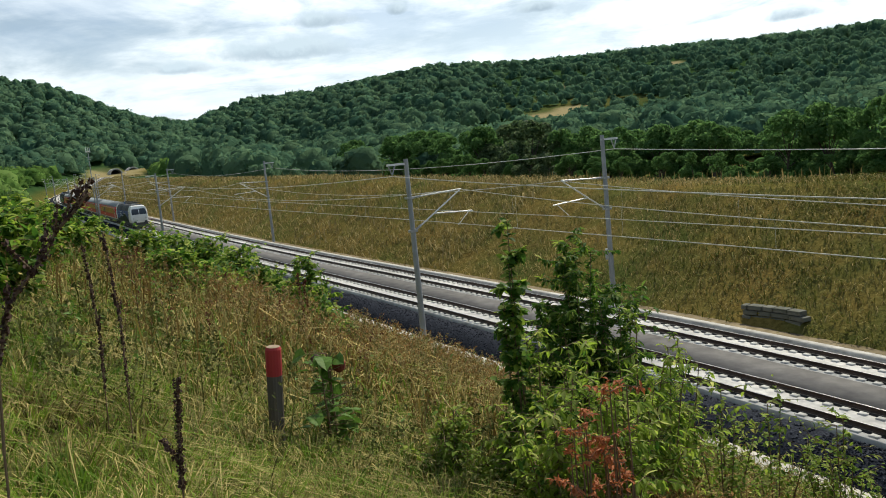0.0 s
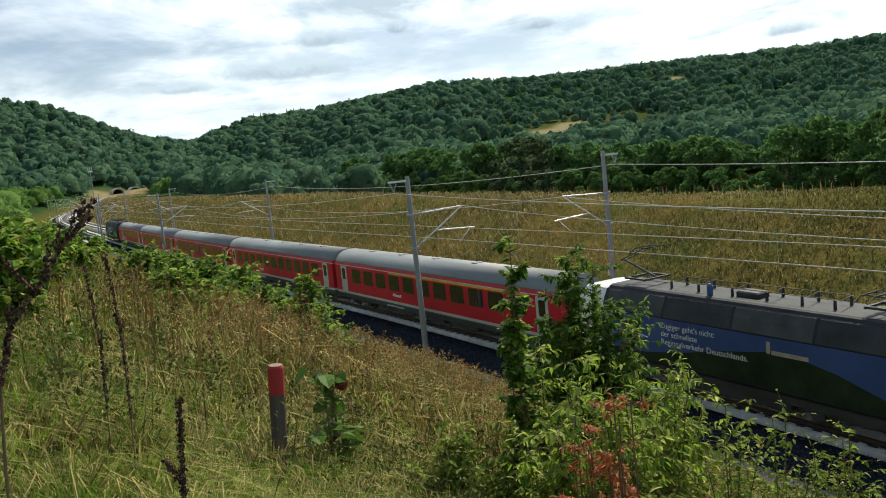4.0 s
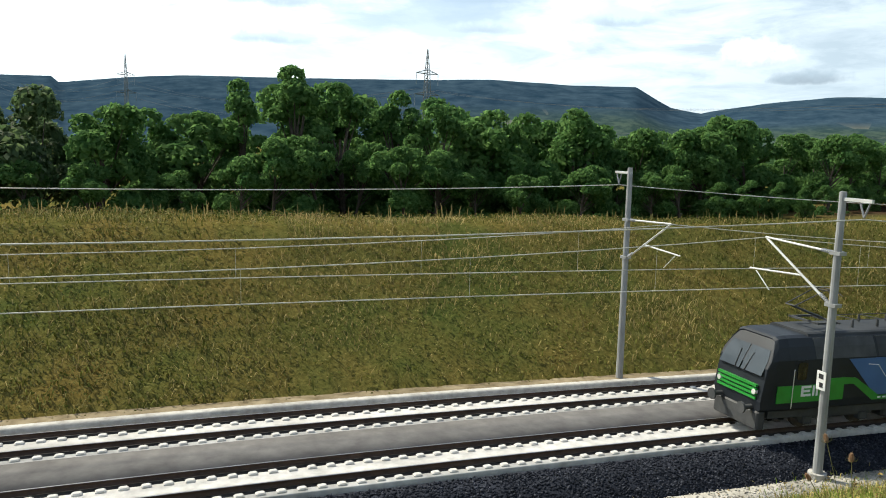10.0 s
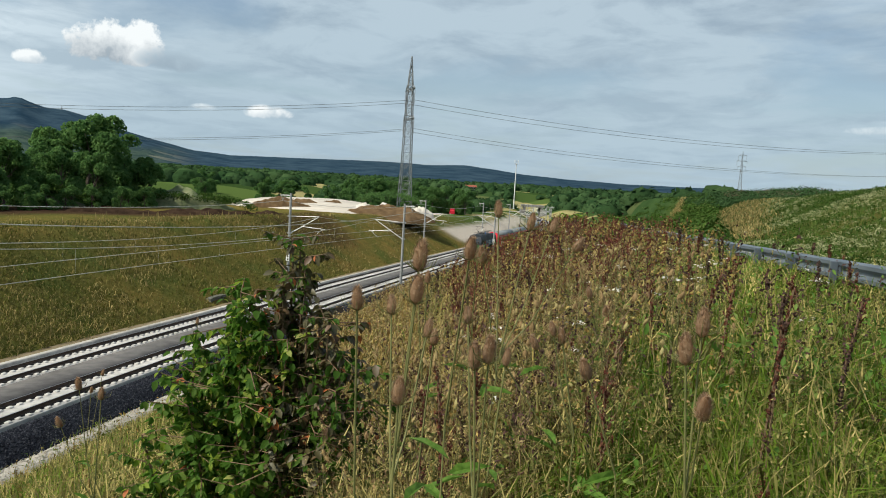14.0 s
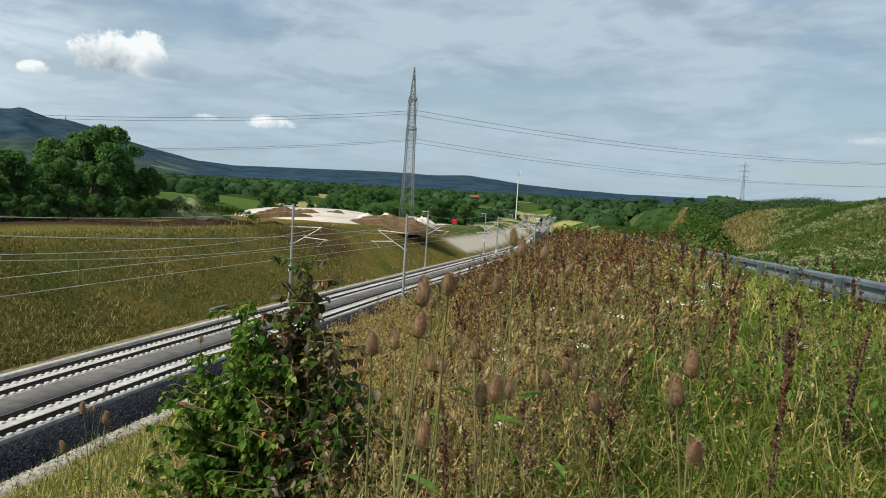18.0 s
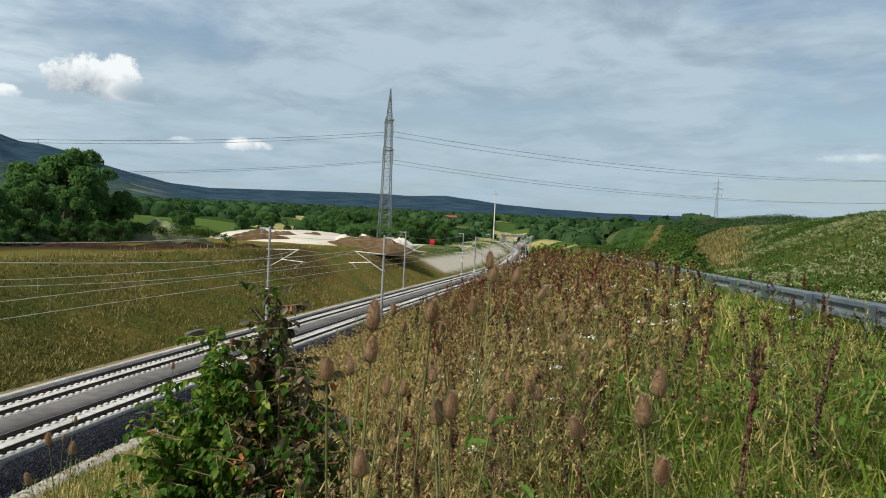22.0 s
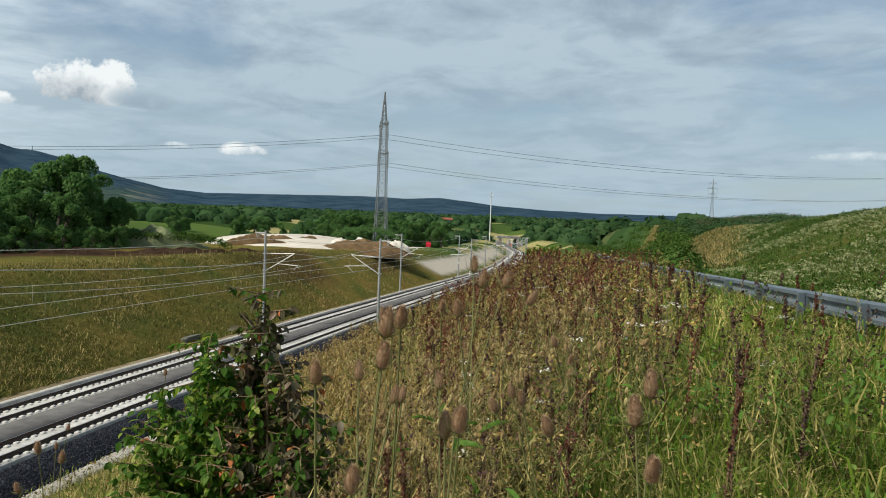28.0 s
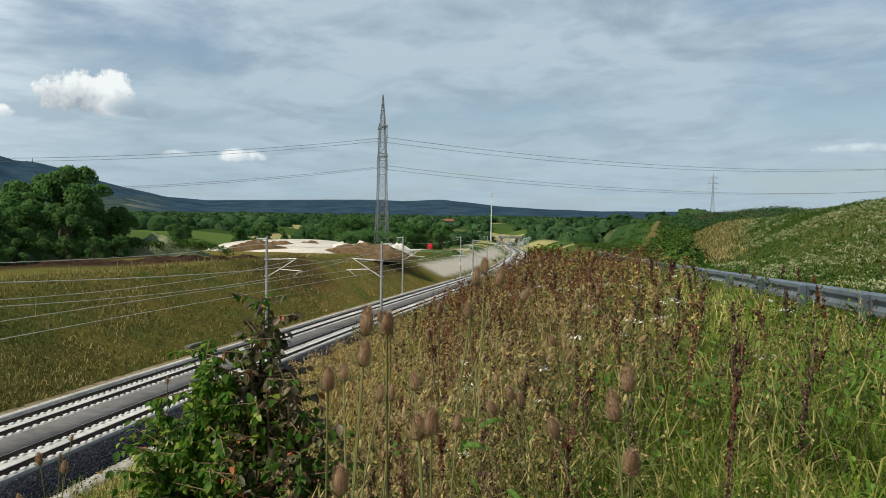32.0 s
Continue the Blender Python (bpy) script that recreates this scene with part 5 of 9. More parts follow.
def make_tree(name, height, spread, seed, leaf_size, count, mat, label, category="tree", bushy=0.15, group="trees behind the embankment"):
    rng = np.random.default_rng(seed)
    tree = thing(name, label, category, group=group)
    trunk = Shape()
    top = height * 0.62
    lean = rng.normal(size=2) * 0.04 * height
    knots = [Vector((lean[0] * k ** 2, lean[1] * k ** 2, top * k - 0.6 * (k == 0))) for k in (0, 0.3, 0.65, 1)]
    rad = [0.028 * height, 0.02 * height, 0.014 * height, 0.006 * height]
    for a, b, p, q in zip(knots, knots[1:], rad, rad[1:]):
        trunk.tube(a, b, p, q, 7, False)
    lobes = []
    for k in range(9 + int(height / 3)):
        u = rng.uniform(bushy, 0.9)
        reach = spread * (0.35 + 0.65 * math.sin(math.pi * min(0.95, u * 0.85 + 0.12))) * rng.uniform(0.35, 0.8)
        w = rng.uniform(0, 2 * math.pi)
        c = np.array([lean[0] + reach * math.cos(w), lean[1] + reach * math.sin(w), height * u])
        r = spread * rng.uniform(0.26, 0.46) * (1.1 - 0.45 * u)
        lobes.append((c, r))
        start = knots[1].lerp(knots[3], min(1, max(0, u - 0.25)))
        trunk.tube(start, Vector(c), 0.008 * height, 0.002 * height, 5, False)
    lobes.append((np.array([lean[0], lean[1], height * 0.9]), spread * 0.3))
    part("trunk", trunk, BARK, tree)
    p, w = crown_points(count, lobes, rng)
    v, f = scatter_quads(p, w, leaf_size * rng.uniform(0.6, 1.3, count), rng)
    hang("crown", big_mesh("crown", v, f, [], mat), tree)
    return tree


# skyline of the tree row beyond the cutting (azimuth, degrees)
TREE_TOPS = [(-130, 0.2), (-117, 0.9), (-112, 1.6), (-105, 2.3), (-93, 2.4), (-88, 3.2), (-83.4, 4.7), (-79, 4.9), (-75.5, 5.3), (-72, 3.6), (-68, 2.7), (-63, 1.9), (-58.7, 3.5), (-54, 2.6), (-50.7, 2.8), (-46, 4.0), (-42.8, 6.1), (-38.6, 4.6), (-34, 2.3),
             (-31, 1.5), (-25, 1.3), (-22, 1.2), (-14, 1.3), (-6, 2.4), (3.5, 2.3), (8.6, 1.8), (12, 1.2), (20, 1.2)]


def tree_row():
    kinds = [make_tree("broadleaf_tree", 12.0, 5.2, 11 + k, 0.30, 5200, LEAF, "dense dark green broadleaf tree", bushy=0.02) for k in range(4)]
    pale = make_tree("willow_tree", 10.0, 5.0, 31, 0.28, 5000, LEAF_PALE, "pale silvery green willow tree", bushy=0.02)
    tall = make_tree("poplar_tree", 18.0, 4.4, 41, 0.30, 4600, LEAF, "tall slender light green poplar", bushy=0.1)
    rng = np.random.default_rng(3)
    used = set()

    def put(proto, h0, x, y, h):
        z = float(ground_z([x], [y])[0]) - 0.3
        k = h / h0
        m = pose(x, y, z, 0, 0, rng.uniform(0, 360)) @ Matrix.Diagonal((k * rng.uniform(0.9, 1.15), k * rng.uniform(0.9, 1.15), k, 1))
        if proto not in used:
            used.add(proto)
            proto.matrix_world = m
        else:
            c = copy_thing(proto, Matrix.Identity(4))
            c.matrix_world = m

    for row, (off, gap, share) in enumerate(((-52, 4.0, 1.0), (-61, 5.0, 0.9), (-45.5, 3.3, 0.55))):
        s = -235.0
        while s < 88:
            s += gap * rng.uniform(0.75, 1.3) * (1 + max(0, -s - 90) / 160)
            o = off + rng.uniform(-2.5, 2.5) - max(0, -s - 100) * 0.12
            x, y, _ = on_line(s, o)
            az, r = math.degrees(math.atan2(-x, y)), math.hypot(x, y)
            el = float(np.interp(az, [p[0] for p in TREE_TOPS], [p[1] for p in TREE_TOPS]))
            z = float(ground_z([x], [y])[0])
            h = (EYE + r * math.tan(radians(el)) - z) * share * (rng.uniform(0.96, 1.12) if -88 < az < -70 else rng.uniform(0.86, 1.06))
            if s > 38 and row == 2:
                h *= 0.75
            if h < 2.5:
                continue
            if -88 < az < -70 and share == 1.0 or -46 < az < -37 and share == 1.0:
                put(tall, 18.0, x, y, h)
            elif (-10 < az < -4 or -60 < az < -55) and rng.random() < 0.8:
                put(pale, 10.0, x, y, h)
            else:
                k = kinds[rng.integers(4)]
                put(k, 12.0, x, y, h)
    # the lone clump out on the plain
    for az, r, h in ((-121.6, 150, 13), (-123.2, 146, 15.5), (-124.6, 148, 15.0), (-126.0, 152, 13.0), (-120.2, 156, 12), (-127.4, 150, 9.0), (-122.6, 160, 15), (-118.6, 150, 10), (-116.8, 158, 10), (-114.8, 165, 9.5), (-125.2, 158, 13), (-119.4, 144, 7), (-121.5, 142, 7), (-117.5, 142, 6), (-115.6, 146, 6)):
        put(kinds[int(r) % 4], 12.0, -r * math.sin(radians(az)), r * math.cos(radians(az)), h)
    # bushes before the clump and a belt of trees behind the building site
    for k in range(26):
        az, r = rng.uniform(-127.5, -116), rng.uniform(134, 142)
        put(kinds[k % 4], 12.0, -r * math.sin(radians(az)), r * math.cos(radians(az)), rng.uniform(2.6, 4.4))
    for k in range(64):
        az, r = rng.uniform(-150.5, -130), rng.uniform(262, 300)
        if -134.6 < az < -131.5:
            continue
        put(kinds[k % 4], 12.0, -r * math.sin(radians(az)), r * math.cos(radians(az)), rng.uniform(4.5, 9.0))
    # scattered trees over the plain
    for k in range(260):
        az, r = -126 - 30 * rng.random(), 225 + 500 * rng.random() ** 1.5
        if az < -160 and r < 420 or az > -141 and 270 < r < 560:
            continue
        x, y = -r * math.sin(radians(az)), r * math.cos(radians(az))
        o = to_line([x], [y])[1][0]
        s = float(to_line([x], [y])[0][0])
        if abs(o) < 45 or -130 < o < -24 and 90 < s < 265:
            continue
        h = EYE + r * math.tan(radians(rng.uniform(-0.9, -0.1))) - float(ground_z([x], [y])[0])
        put(kinds[k % 4], 12.0, x, y, min(13.0, max(4.0, h)))


tree_row()


def crowns(name, x, y, z, size, mat, label, category, rng, rings=4, segs=7, tufts=12, tall=1.15):
    """Uneven leafy domes with tufts standing out of them, too many to count."""
    n = len(x)
    turn = rng.uniform(0, 2 * np.pi, n)
    lobes = rng.integers(2, 5, n)
    verts = [np.stack([x, y, z + size * tall * rng.uniform(0.95, 1.15, n)], 1)]
    for k in range(rings):
        tilt = math.radians(32 + 74 * k / (rings - 1))
        for i in range(segs):
            w = turn + 2 * np.pi * (i + 0.5 * (k % 2)) / segs
            q = size * rng.uniform(0.80, 1.16, n) * (1 + 0.12 * np.sin(lobes * w))
            verts.append(np.stack([x + q * math.sin(tilt) * np.cos(w), y + q * math.sin(tilt) * np.sin(w), z + q * tall * math.cos(tilt)], 1))
    per = 1 + rings * segs
    v = np.stack(verts, 1).reshape(-1, 3)
    ring = [(1 + k * segs + i, 1 + k * segs + (i + 1) % segs, 1 + (k + 1) * segs + (i + 1) % segs, 1 + (k + 1) * segs + i) for k in range(rings - 1) for i in range(segs)]
    cap = [(0, 1 + (i + 1) % segs, 1 + i) for i in range(segs)]
    base = (np.arange(n) * per)[:, None, None]
    quads, tris = (np.array(ring)[None, :, ::-1] + base).reshape(-1, 4), (np.array(cap)[None, :, ::-1] + base).reshape(-1, 3)
    d = rng.normal(size=(n, tufts, 3))
    d /= np.linalg.norm(d, axis=2)[..., None]
    d[..., 2] = np.abs(d[..., 2]) * 1.05 - 0.05
    c = np.stack([x, y, z], 1)[:, None] + d * size[:, None, None] * rng.uniform(0.90, 1.16, (n, tufts, 1)) * np.array([1, 1, tall])
    w = d + rng.normal(size=d.shape) * 0.55
    w /= np.linalg.norm(w, axis=2)[..., None]
    leafy = np.interp(tufts, [12, 60], [0.26, 0.15])
    tv, tf = scatter_quads(c.reshape(-1, 3), w.reshape(-1, 3), np.repeat(size, tufts) * rng.uniform(0.7, 1.4, n * tufts) * leafy, rng, 1.0, 0.25)
    me = big_mesh(name, np.concatenate([v, tv]), np.concatenate([quads, tf + len(v)]), tris, mat)
    me.polygons.foreach_set("use_smooth", np.ones(len(me.polygons), bool))
    return tagged(new(name, me), label, category, kind="stuff")


def forest():
    """The woods on the ridge and the hedges of the far plain: crowns too many to count."""
    rng = np.random.default_rng(5)
    n = 12500
    az = rng.uniform(-52, 34, n)
    r = np.sqrt(rng.uniform(170 ** 2, 1330 ** 2, n)) * rng.uniform(0.75, 1, n)
    r = np.clip(r, 165, 1330)
    skyline = np.arange(-50, 34, 0.16)
    az = np.concatenate([az, skyline, skyline + 0.08])
    r = np.concatenate([r, np.full(len(skyline), 1290.0), np.full(len(skyline), 1240.0)])
    x, y = -r * np.sin(np.radians(az)), r * np.cos(np.radians(az))
    s, o = to_line(x, y)
    orchard = (az < -4) & (r > 420) & (r < 900)
    clear = step(-0.1, 0.3, wobble(x, y, 70, 9.0))
    hay, lea = clearings(az, r)
    open_view = (az < -6.8) & (az > -12.6) & (r > 430) & (r < 508) | (az < -1.0) & (az > -5.4) & (r > 380) & (r < 430)
    keep = ((np.abs(o) > 60) | (s < -150) & (o > 18) | (s < -110) & (o < -36)) & ~(orchard & (rng.random(len(r)) < 0.10 + 0.40 * clear))
    keep &= ~((az > 20.3) & (az < 24.6) & (r < 650)) & ~((r < 170) & (az > 13))
    keep &= (rng.random(len(r)) > 0.97 * np.maximum(hay, lea)) & ~(open_view & (rng.random(len(r)) < 0.9))
    x, y, r, orchard, open_view = x[keep], y[keep], r[keep], orchard[keep], open_view[keep]
    z = ground_z(x, y)
    size = np.where(orchard, rng.uniform(1.8, 5.2, len(r)), (2.6 + 6.4 * rng.random(len(r)) ** 1.6) * np.interp(r, [170, 330, 1300], [0.6, 0.9, 1.0]))
    size = np.where(open_view, size * 0.5, size)
    young = (np.degrees(np.arctan2(-x, y)) > 19) & (r < 520)
    near, far = ~young & (r < 560), ~young & (r >= 560)
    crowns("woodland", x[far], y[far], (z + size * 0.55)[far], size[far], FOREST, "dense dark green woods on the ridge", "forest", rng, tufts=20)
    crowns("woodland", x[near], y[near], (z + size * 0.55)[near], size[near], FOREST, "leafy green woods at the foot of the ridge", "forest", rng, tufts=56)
    crowns("young_woods", x[young], y[young], (z + size * 0.4)[young], size[young] * 0.75, SCRUB, "bright green young woods on the slope beside the tunnel", "forest", rng, tufts=46)
    # dark spruces on the skyline
    spr = Shape()
    for az in (4.2, 4.8, 5.3, 8.8, 9.4, 9.9, 10.4, 11.0, 11.7, 12.3, 12.8, -10.6, -10.2, -9.7, -8.9, -8.2, -7.6, -6.8, -15.4, -14.9, 6.2, 7.1, 3.1, -11.5, -12.4):
        rr = 1300
        xx, yy = -rr * math.sin(radians(az)), rr * math.cos(radians(az))
        zz = float(ground_z([xx], [yy])[0]) + 3.0 * math.sin(az * 37)
        for k in range(4):
            spr.tube((xx, yy, zz + 3 + 3.6 * k), (xx, yy, zz + 9.5 + 3.6 * k), 3.2 - 0.65 * k, 0.1, 7)
    tagged(new("spruces", spr.mesh("spruces", FOREST)), "dark pointed spruces on the ridge", "forest", kind="stuff")
    # hedges and copses of the plain
    n = 11500
    az = rng.uniform(-178, -90, n)
    r = 230 * (2600 / 230) ** rng.random(n)
    x, y = -r * np.sin(np.radians(az)), r * np.cos(np.radians(az))
    s, o = to_line(x, y)
    lines = np.abs(((x * 0.8 + y * 0.6) / 120 + 0.8 * wobble(x, y, 300, 2.0)) % 1 - 0.5) < 0.2
    open_fields = (az > -140) & (az < -126.5) & (r > 290) & (r < 540)
    keep = ((np.abs(o) > 32) | (s > 680) & (np.abs(o) > 13)) & (lines | (r > 340) & (rng.random(len(r)) < 0.8)) & ~((o > 0) & (r < 260)) & ~((o < 0) & (o > -140) & (s < 265))
    keep &= ~(open_fields & (rng.random(len(r)) < 0.80))
    x, y, r = x[keep], y[keep], r[keep]
    z = ground_z(x, y)
    size = rng.uniform(1.8, 5.2, len(r)) * np.interp(r, [260, 900, 2600], [0.85, 1.4, 2.4])
    crowns("hedges", x, y, z + size * 0.2, size * 1.25, HEDGE, "dark green hedges and copses of the plain", "hedge", rng, 3, 7, 9, 0.8)


forest()


# ---- tunnel, bridge, towers ----
def tunnel_portal(x, y, z, turn, k):
    t = thing("tunnel_portal", "pale concrete tunnel portal with a round arch", "tunnel portal", pose(x, y, z, 0, 0, turn) @ Matrix.Diagonal((k, k, k, 1)), group="the two tunnel portals")
    outer, inner = [], []
    n = 20
    for i in range(n + 1):
        w = math.pi * (-0.12 + 1.24 * i / n)
        outer.append((6.2 * math.cos(w), 6.2 * math.sin(w) + 2.6))
        inner.append((5.0 * math.cos(w), 5.0 * math.sin(w) + 2.6))
    ring = Shape()
    for a, b in ((outer, inner),):
        rings = []
        for k in range(n + 1):
            rings.append([(a[k][0], 0, a[k][1]), (b[k][0], 0.2, b[k][1]), (b[k][0], -14, b[k][1]), (a[k][0], -14, a[k][1])])
        ring.loft(rings)
    part("arch", ring, SLAB, t)
    # a black sheet across the bore stands for the shade inside
    part("tunnel_mouth", Shape().loft([[(p[0] * 1.0, -12, p[1]) for p in inner], [(p[0], -12.3, p[1]) for p in inner]]), BLACK, t, "black sheet for the shade inside the tunnel")
    part("floor", Shape().box(-4.8, 4.8, -12, 0.5, 0.3, 0.7), CONCRETE, t)


def tunnel():
    for az in (21.5, 22.6):
        r = 612
        x, y = -r * math.sin(radians(az)), r * math.cos(radians(az))
        tunnel_portal(x, y, 22.6, az + 180 + 9, 0.8)
    # pale track climbing the hillside beside the portals
    pts = []
    for k in range(13):
        a, r = 26.0 - 0.13 * k, 560 + 9 * k
        x, y = -r * math.sin(radians(a)), r * math.cos(radians(a))
        pts.append((x, y, max(EYE + r * math.tan(radians(0.75 + 0.12 * k)), float(ground_z([x], [y])[0]) + 0.4)))
    sh = Shape().loft([[(x - 2.2, y, z), (x + 2.2, y, z), (x + 2.2, y, z - 14), (x - 2.2, y, z - 14)] for x, y, z in pts])
    tagged(new("hill_track", sh.mesh("hill_track", CONCRETE)), "pale gravel track climbing beside the tunnel", "path", kind="structure")


tunnel()


def lattice_pylon(h, label, tiers, waist):
    """A square steel lattice mast; tiers: height and half length of the crossarms; waist: heights and widths."""
    p = thing("lattice_pylon", label, "pylon", group="pylons of the power line")
    def w(z):
        return float(np.interp(z / h, [q[0] for q in waist], [q[1] for q in waist])) * h
    zs = [h * u for u in (0, 0.075, 0.15, 0.21, 0.27, 0.33, 0.39, 0.44, 0.49, 0.535, 0.58, 0.625, 0.67, 0.715, 0.76, 0.80, 0.85, 0.90, 0.95, 1.0)]
    t = 0.0024 * h
    for sx, sy in [(sx, sy) for sx in (-1, 1) for sy in (-1, 1)]:
        part("leg", Shape().loft([[(sx * w(a) / 2 + t * dx, sy * w(a) / 2 + t * dy, a) for dx, dy in ((-1, -1), (1, -1), (1, 1), (-1, 1))] for a in zs]), PYLON, p)
    for face in range(4):
        br = Shape()
        turn = Matrix.Rotation(face * math.pi / 2, 3, "Z")
        for a, b in zip(zs, zs[1:]):
            for u, v in (((-w(a) / 2, -w(a) / 2, a), (w(b) / 2, -w(b) / 2, b)), ((w(a) / 2, -w(a) / 2, a), (-w(b) / 2, -w(b) / 2, b)), ((-w(b) / 2, -w(b) / 2, b), (w(b) / 2, -w(b) / 2, b))):
                br.tube(turn @ Vector(u), turn @ Vector(v), t * 0.55, t * 0.55, 4, False)
        part("bracing", br, PYLON, p)
    for z, l in tiers:
        for side in (-1, 1):
            arm = Shape()
            for dy in (-0.5, 0.5):
                arm.tube((side * w(z) / 2, dy * w(z), z), (side * l, 0, z + 0.2), 0.17, 0.14, 4).tube((side * w(z) / 2, dy * w(z), z + 1.6), (side * l, 0, z + 0.25), 0.14, 0.12, 4)
            for k in (0.35, 0.6, 0.8):
                arm.tube((side * l * k, -0.5 * w(z) * (1 - k), z), (side * l * k, 0.5 * w(z) * (1 - k), z), 0.1, 0.1, 4)
            crossarm = part("crossarm", arm, PYLON, p)
            string = Shape()
            for k in range(10):
                string.tube((side * l, 0, z - 0.5 * k), (side * l, 0, z - 0.5 * k - 0.38), 0.15, 0.15, 6)
            part("insulator_string", string, INSULATOR, crossarm)
    return p


PYLON = material("pylon_zinc", (0.17, 0.185, 0.195), (0.26, 0.275, 0.285), 0.4, 0.6, metal=0.2)


def power_line():
    """One straight line of pylons; its foot lies 270 m from the standpoint, under azimuth -133."""
    foot = Vector((270 * math.sin(radians(133)), 270 * math.cos(radians(133)), 0))
    ahead = Vector((-math.cos(radians(47)), -math.sin(radians(47)), 0))
    turn = math.degrees(math.atan2(ahead.y, ahead.x)) + 90
    waist = [(0, 0.088), (0.33, 0.062), (0.56, 0.052), (0.79, 0.037), (1.0, 0.003)]
    first = lattice_pylon(52.0, "tall grey steel lattice pylon with two crossarm tiers", ((40.9, 7.6), (31.2, 8.6)), waist)
    tops = [(350.0, 54.0), (60.0, 53.3), (-292.6, 53.9), (-684.0, 76.3), (-1137.0, 101.0), (-1580.0, 128.0), (-2062.0, 166.0)]
    for k, (along_line, top) in enumerate(tops):
        p = foot + ahead * along_line
        ground = min(float(ground_z([p.x], [p.y])[0]) - 0.3, top - 40)
        m = pose(p.x, p.y, ground, 0, 0, turn) @ Matrix.Diagonal((1, 1, (top - ground) / 52.0, 1))
        if k == 1:
            first.matrix_world = m
        else:
            copy_thing(first, m)
    across = ahead.cross(Vector((0, 0, 1)))
    for (a, ta), (b, tb), dip in zip(tops, tops[1:], (6.8, 13.0, 12.0, 14.0, 14.0, 15.0)):
        for drop, out in ((16.0, 7.6), (26.0, 8.6)):
            for side in (-1, 1):
                n = 26
                pts = []
                for q in range(n + 1):
                    u = q / n
                    pts.append(foot + ahead * (a + (b - a) * u) + across * (side * out) + Vector((0, 0, ta + (tb - ta) * u - drop - dip * 4 * u * (1 - u))))
                sh = Shape()
                for spread in (-0.22, 0.22):
                    sh.loft([[p + across * spread + Vector((0.035 * math.cos(w), 0.035 * math.sin(w), 0.05 * math.sin(w + 0.7))) for w in (0, 1.57, 3.14, 4.71)] for p in pts])
                tagged(new("power_cable", sh.mesh("power_cable", CABLE)), "thin sagging high-voltage twin cable between pylons", "cable", group="power cables")
    # a pylon of another line far across the plain
    far = lattice_pylon(50.0, "slender distant lattice pylon with three crossarm tiers", ((44.5, 4.4), (38.0, 5.6), (31.5, 4.6)), [(0, 0.10), (0.3, 0.06), (0.62, 0.032), (0.9, 0.016), (1.0, 0.003)])
    x, y = -960 * math.sin(radians(-169.74)), 960 * math.cos(radians(-169.74))
    far.matrix_world = pose(x, y, EYE + 0.24 + 960 * math.tan(radians(3.07)) - 50, 0, 0, -165)
    # a thin mast on the far mountain
    r, az, h = 4050, -121.65, 70
    x, y = -r * math.sin(radians(az)), r * math.cos(radians(az))
    q = thing("distant_mast", "thin distant transmitter mast on the far mountain", "radio mast", pose(x, y, EYE + r * math.tan(radians(3.3)) - h, 0, 0, az))
    part("shaft", Shape().tube((0, 0, -60), (0, 0, h), 2.4, 1.2, 6), PYLON, q)
    part("antenna_ring", Shape().tube((0, 0, h * 0.7), (0, 0, h * 0.76), 4, 4, 8), PYLON, q)


power_line()


def radio_mast(az, r, top_el, base_z, width, label):
    x, y = -r * math.sin(radians(az)), r * math.cos(radians(az))
    h = EYE + r * math.tan(radians(top_el)) - base_z
    m = thing("radio_mast", label, "radio mast", pose(x, y, base_z, 0, 0, az + 180), group="railway radio masts")
    part("pole", Shape().tube((0, 0, -1), (0, 0, h - 2.2), width, width * 0.6, 10), WHITE if r > 300 else MAST_STEEL, m)
    arm = 1.05 if r > 300 else 0.38
    head = part("antenna_frame", Shape().tube((-arm, 0, h - 2.3), (arm, 0, h - 2.3), 0.09, 0.09, 6).tube((-arm * 0.7, -arm * 0.7, h - 1.0), (arm * 0.7, arm * 0.7, h - 1.0), 0.06, 0.06, 6).tube((0, 0, h - 2.3), (0, 0, h), 0.08, 0.06, 6), GALVANISED, m)
    for xx in (-arm, arm):
        part("antenna", Shape().box(xx - 0.15 * arm, xx + 0.15 * arm, -0.12, 0.12, h - (2.4 if r > 300 else 1.3), h - 0.1, 0.03), WHITE, head, "white panel antenna")
    part("platform", Shape().tube((0, 0, h - 2.9), (0, 0, h - 2.75), 0.85 * arm, 0.85 * arm, 10), GALVANISED, m)


radio_mast(-153.8, 500, 1.63, -6.0, 0.42, "slender pale radio mast beside the railway")
radio_mast(24.15, 185, 3.35, 7.6, 0.13, "slender grey radio mast beside the railway")


def road_bridge():
    s = 645.0
    p = on_line(s)
    b = thing("road_bridge", "grey concrete road bridge over the railway", "bridge", pose(p[0], p[1], p[2], 0, 0, heading(s)))
    # abutments and deck run on unseen to 34 m so the opening stays dark
    for sx in (-1, 1):
        part("abutment", Shape().box(*sorted((sx * 6.2, sx * 8.2)), -5, 34, -1, 7.5, 0.1), BRIDGE, b)
        part("wing_wall", Shape().box(*sorted((sx * 8.2, sx * 12)), -5.2, -4.6, -1, 5.0, 0.1), BRIDGE, b)
    part("deck", Shape().box(-10, 10, -5.5, 34, 7.4, 8.5, 0.1), BRIDGE, b)
    for sy in (-1, 1):
        part("parapet", Shape().box(-10, 10, *sorted((sy * 5.2, sy * 5.6)), 8.5, 9.1, 0.05), BRIDGE, b)
    part("tunnel_shade", Shape().box(-6.2, 6.2, -4.6, -4.4, -0.6, 0.2), BRIDGE, b)


road_bridge()


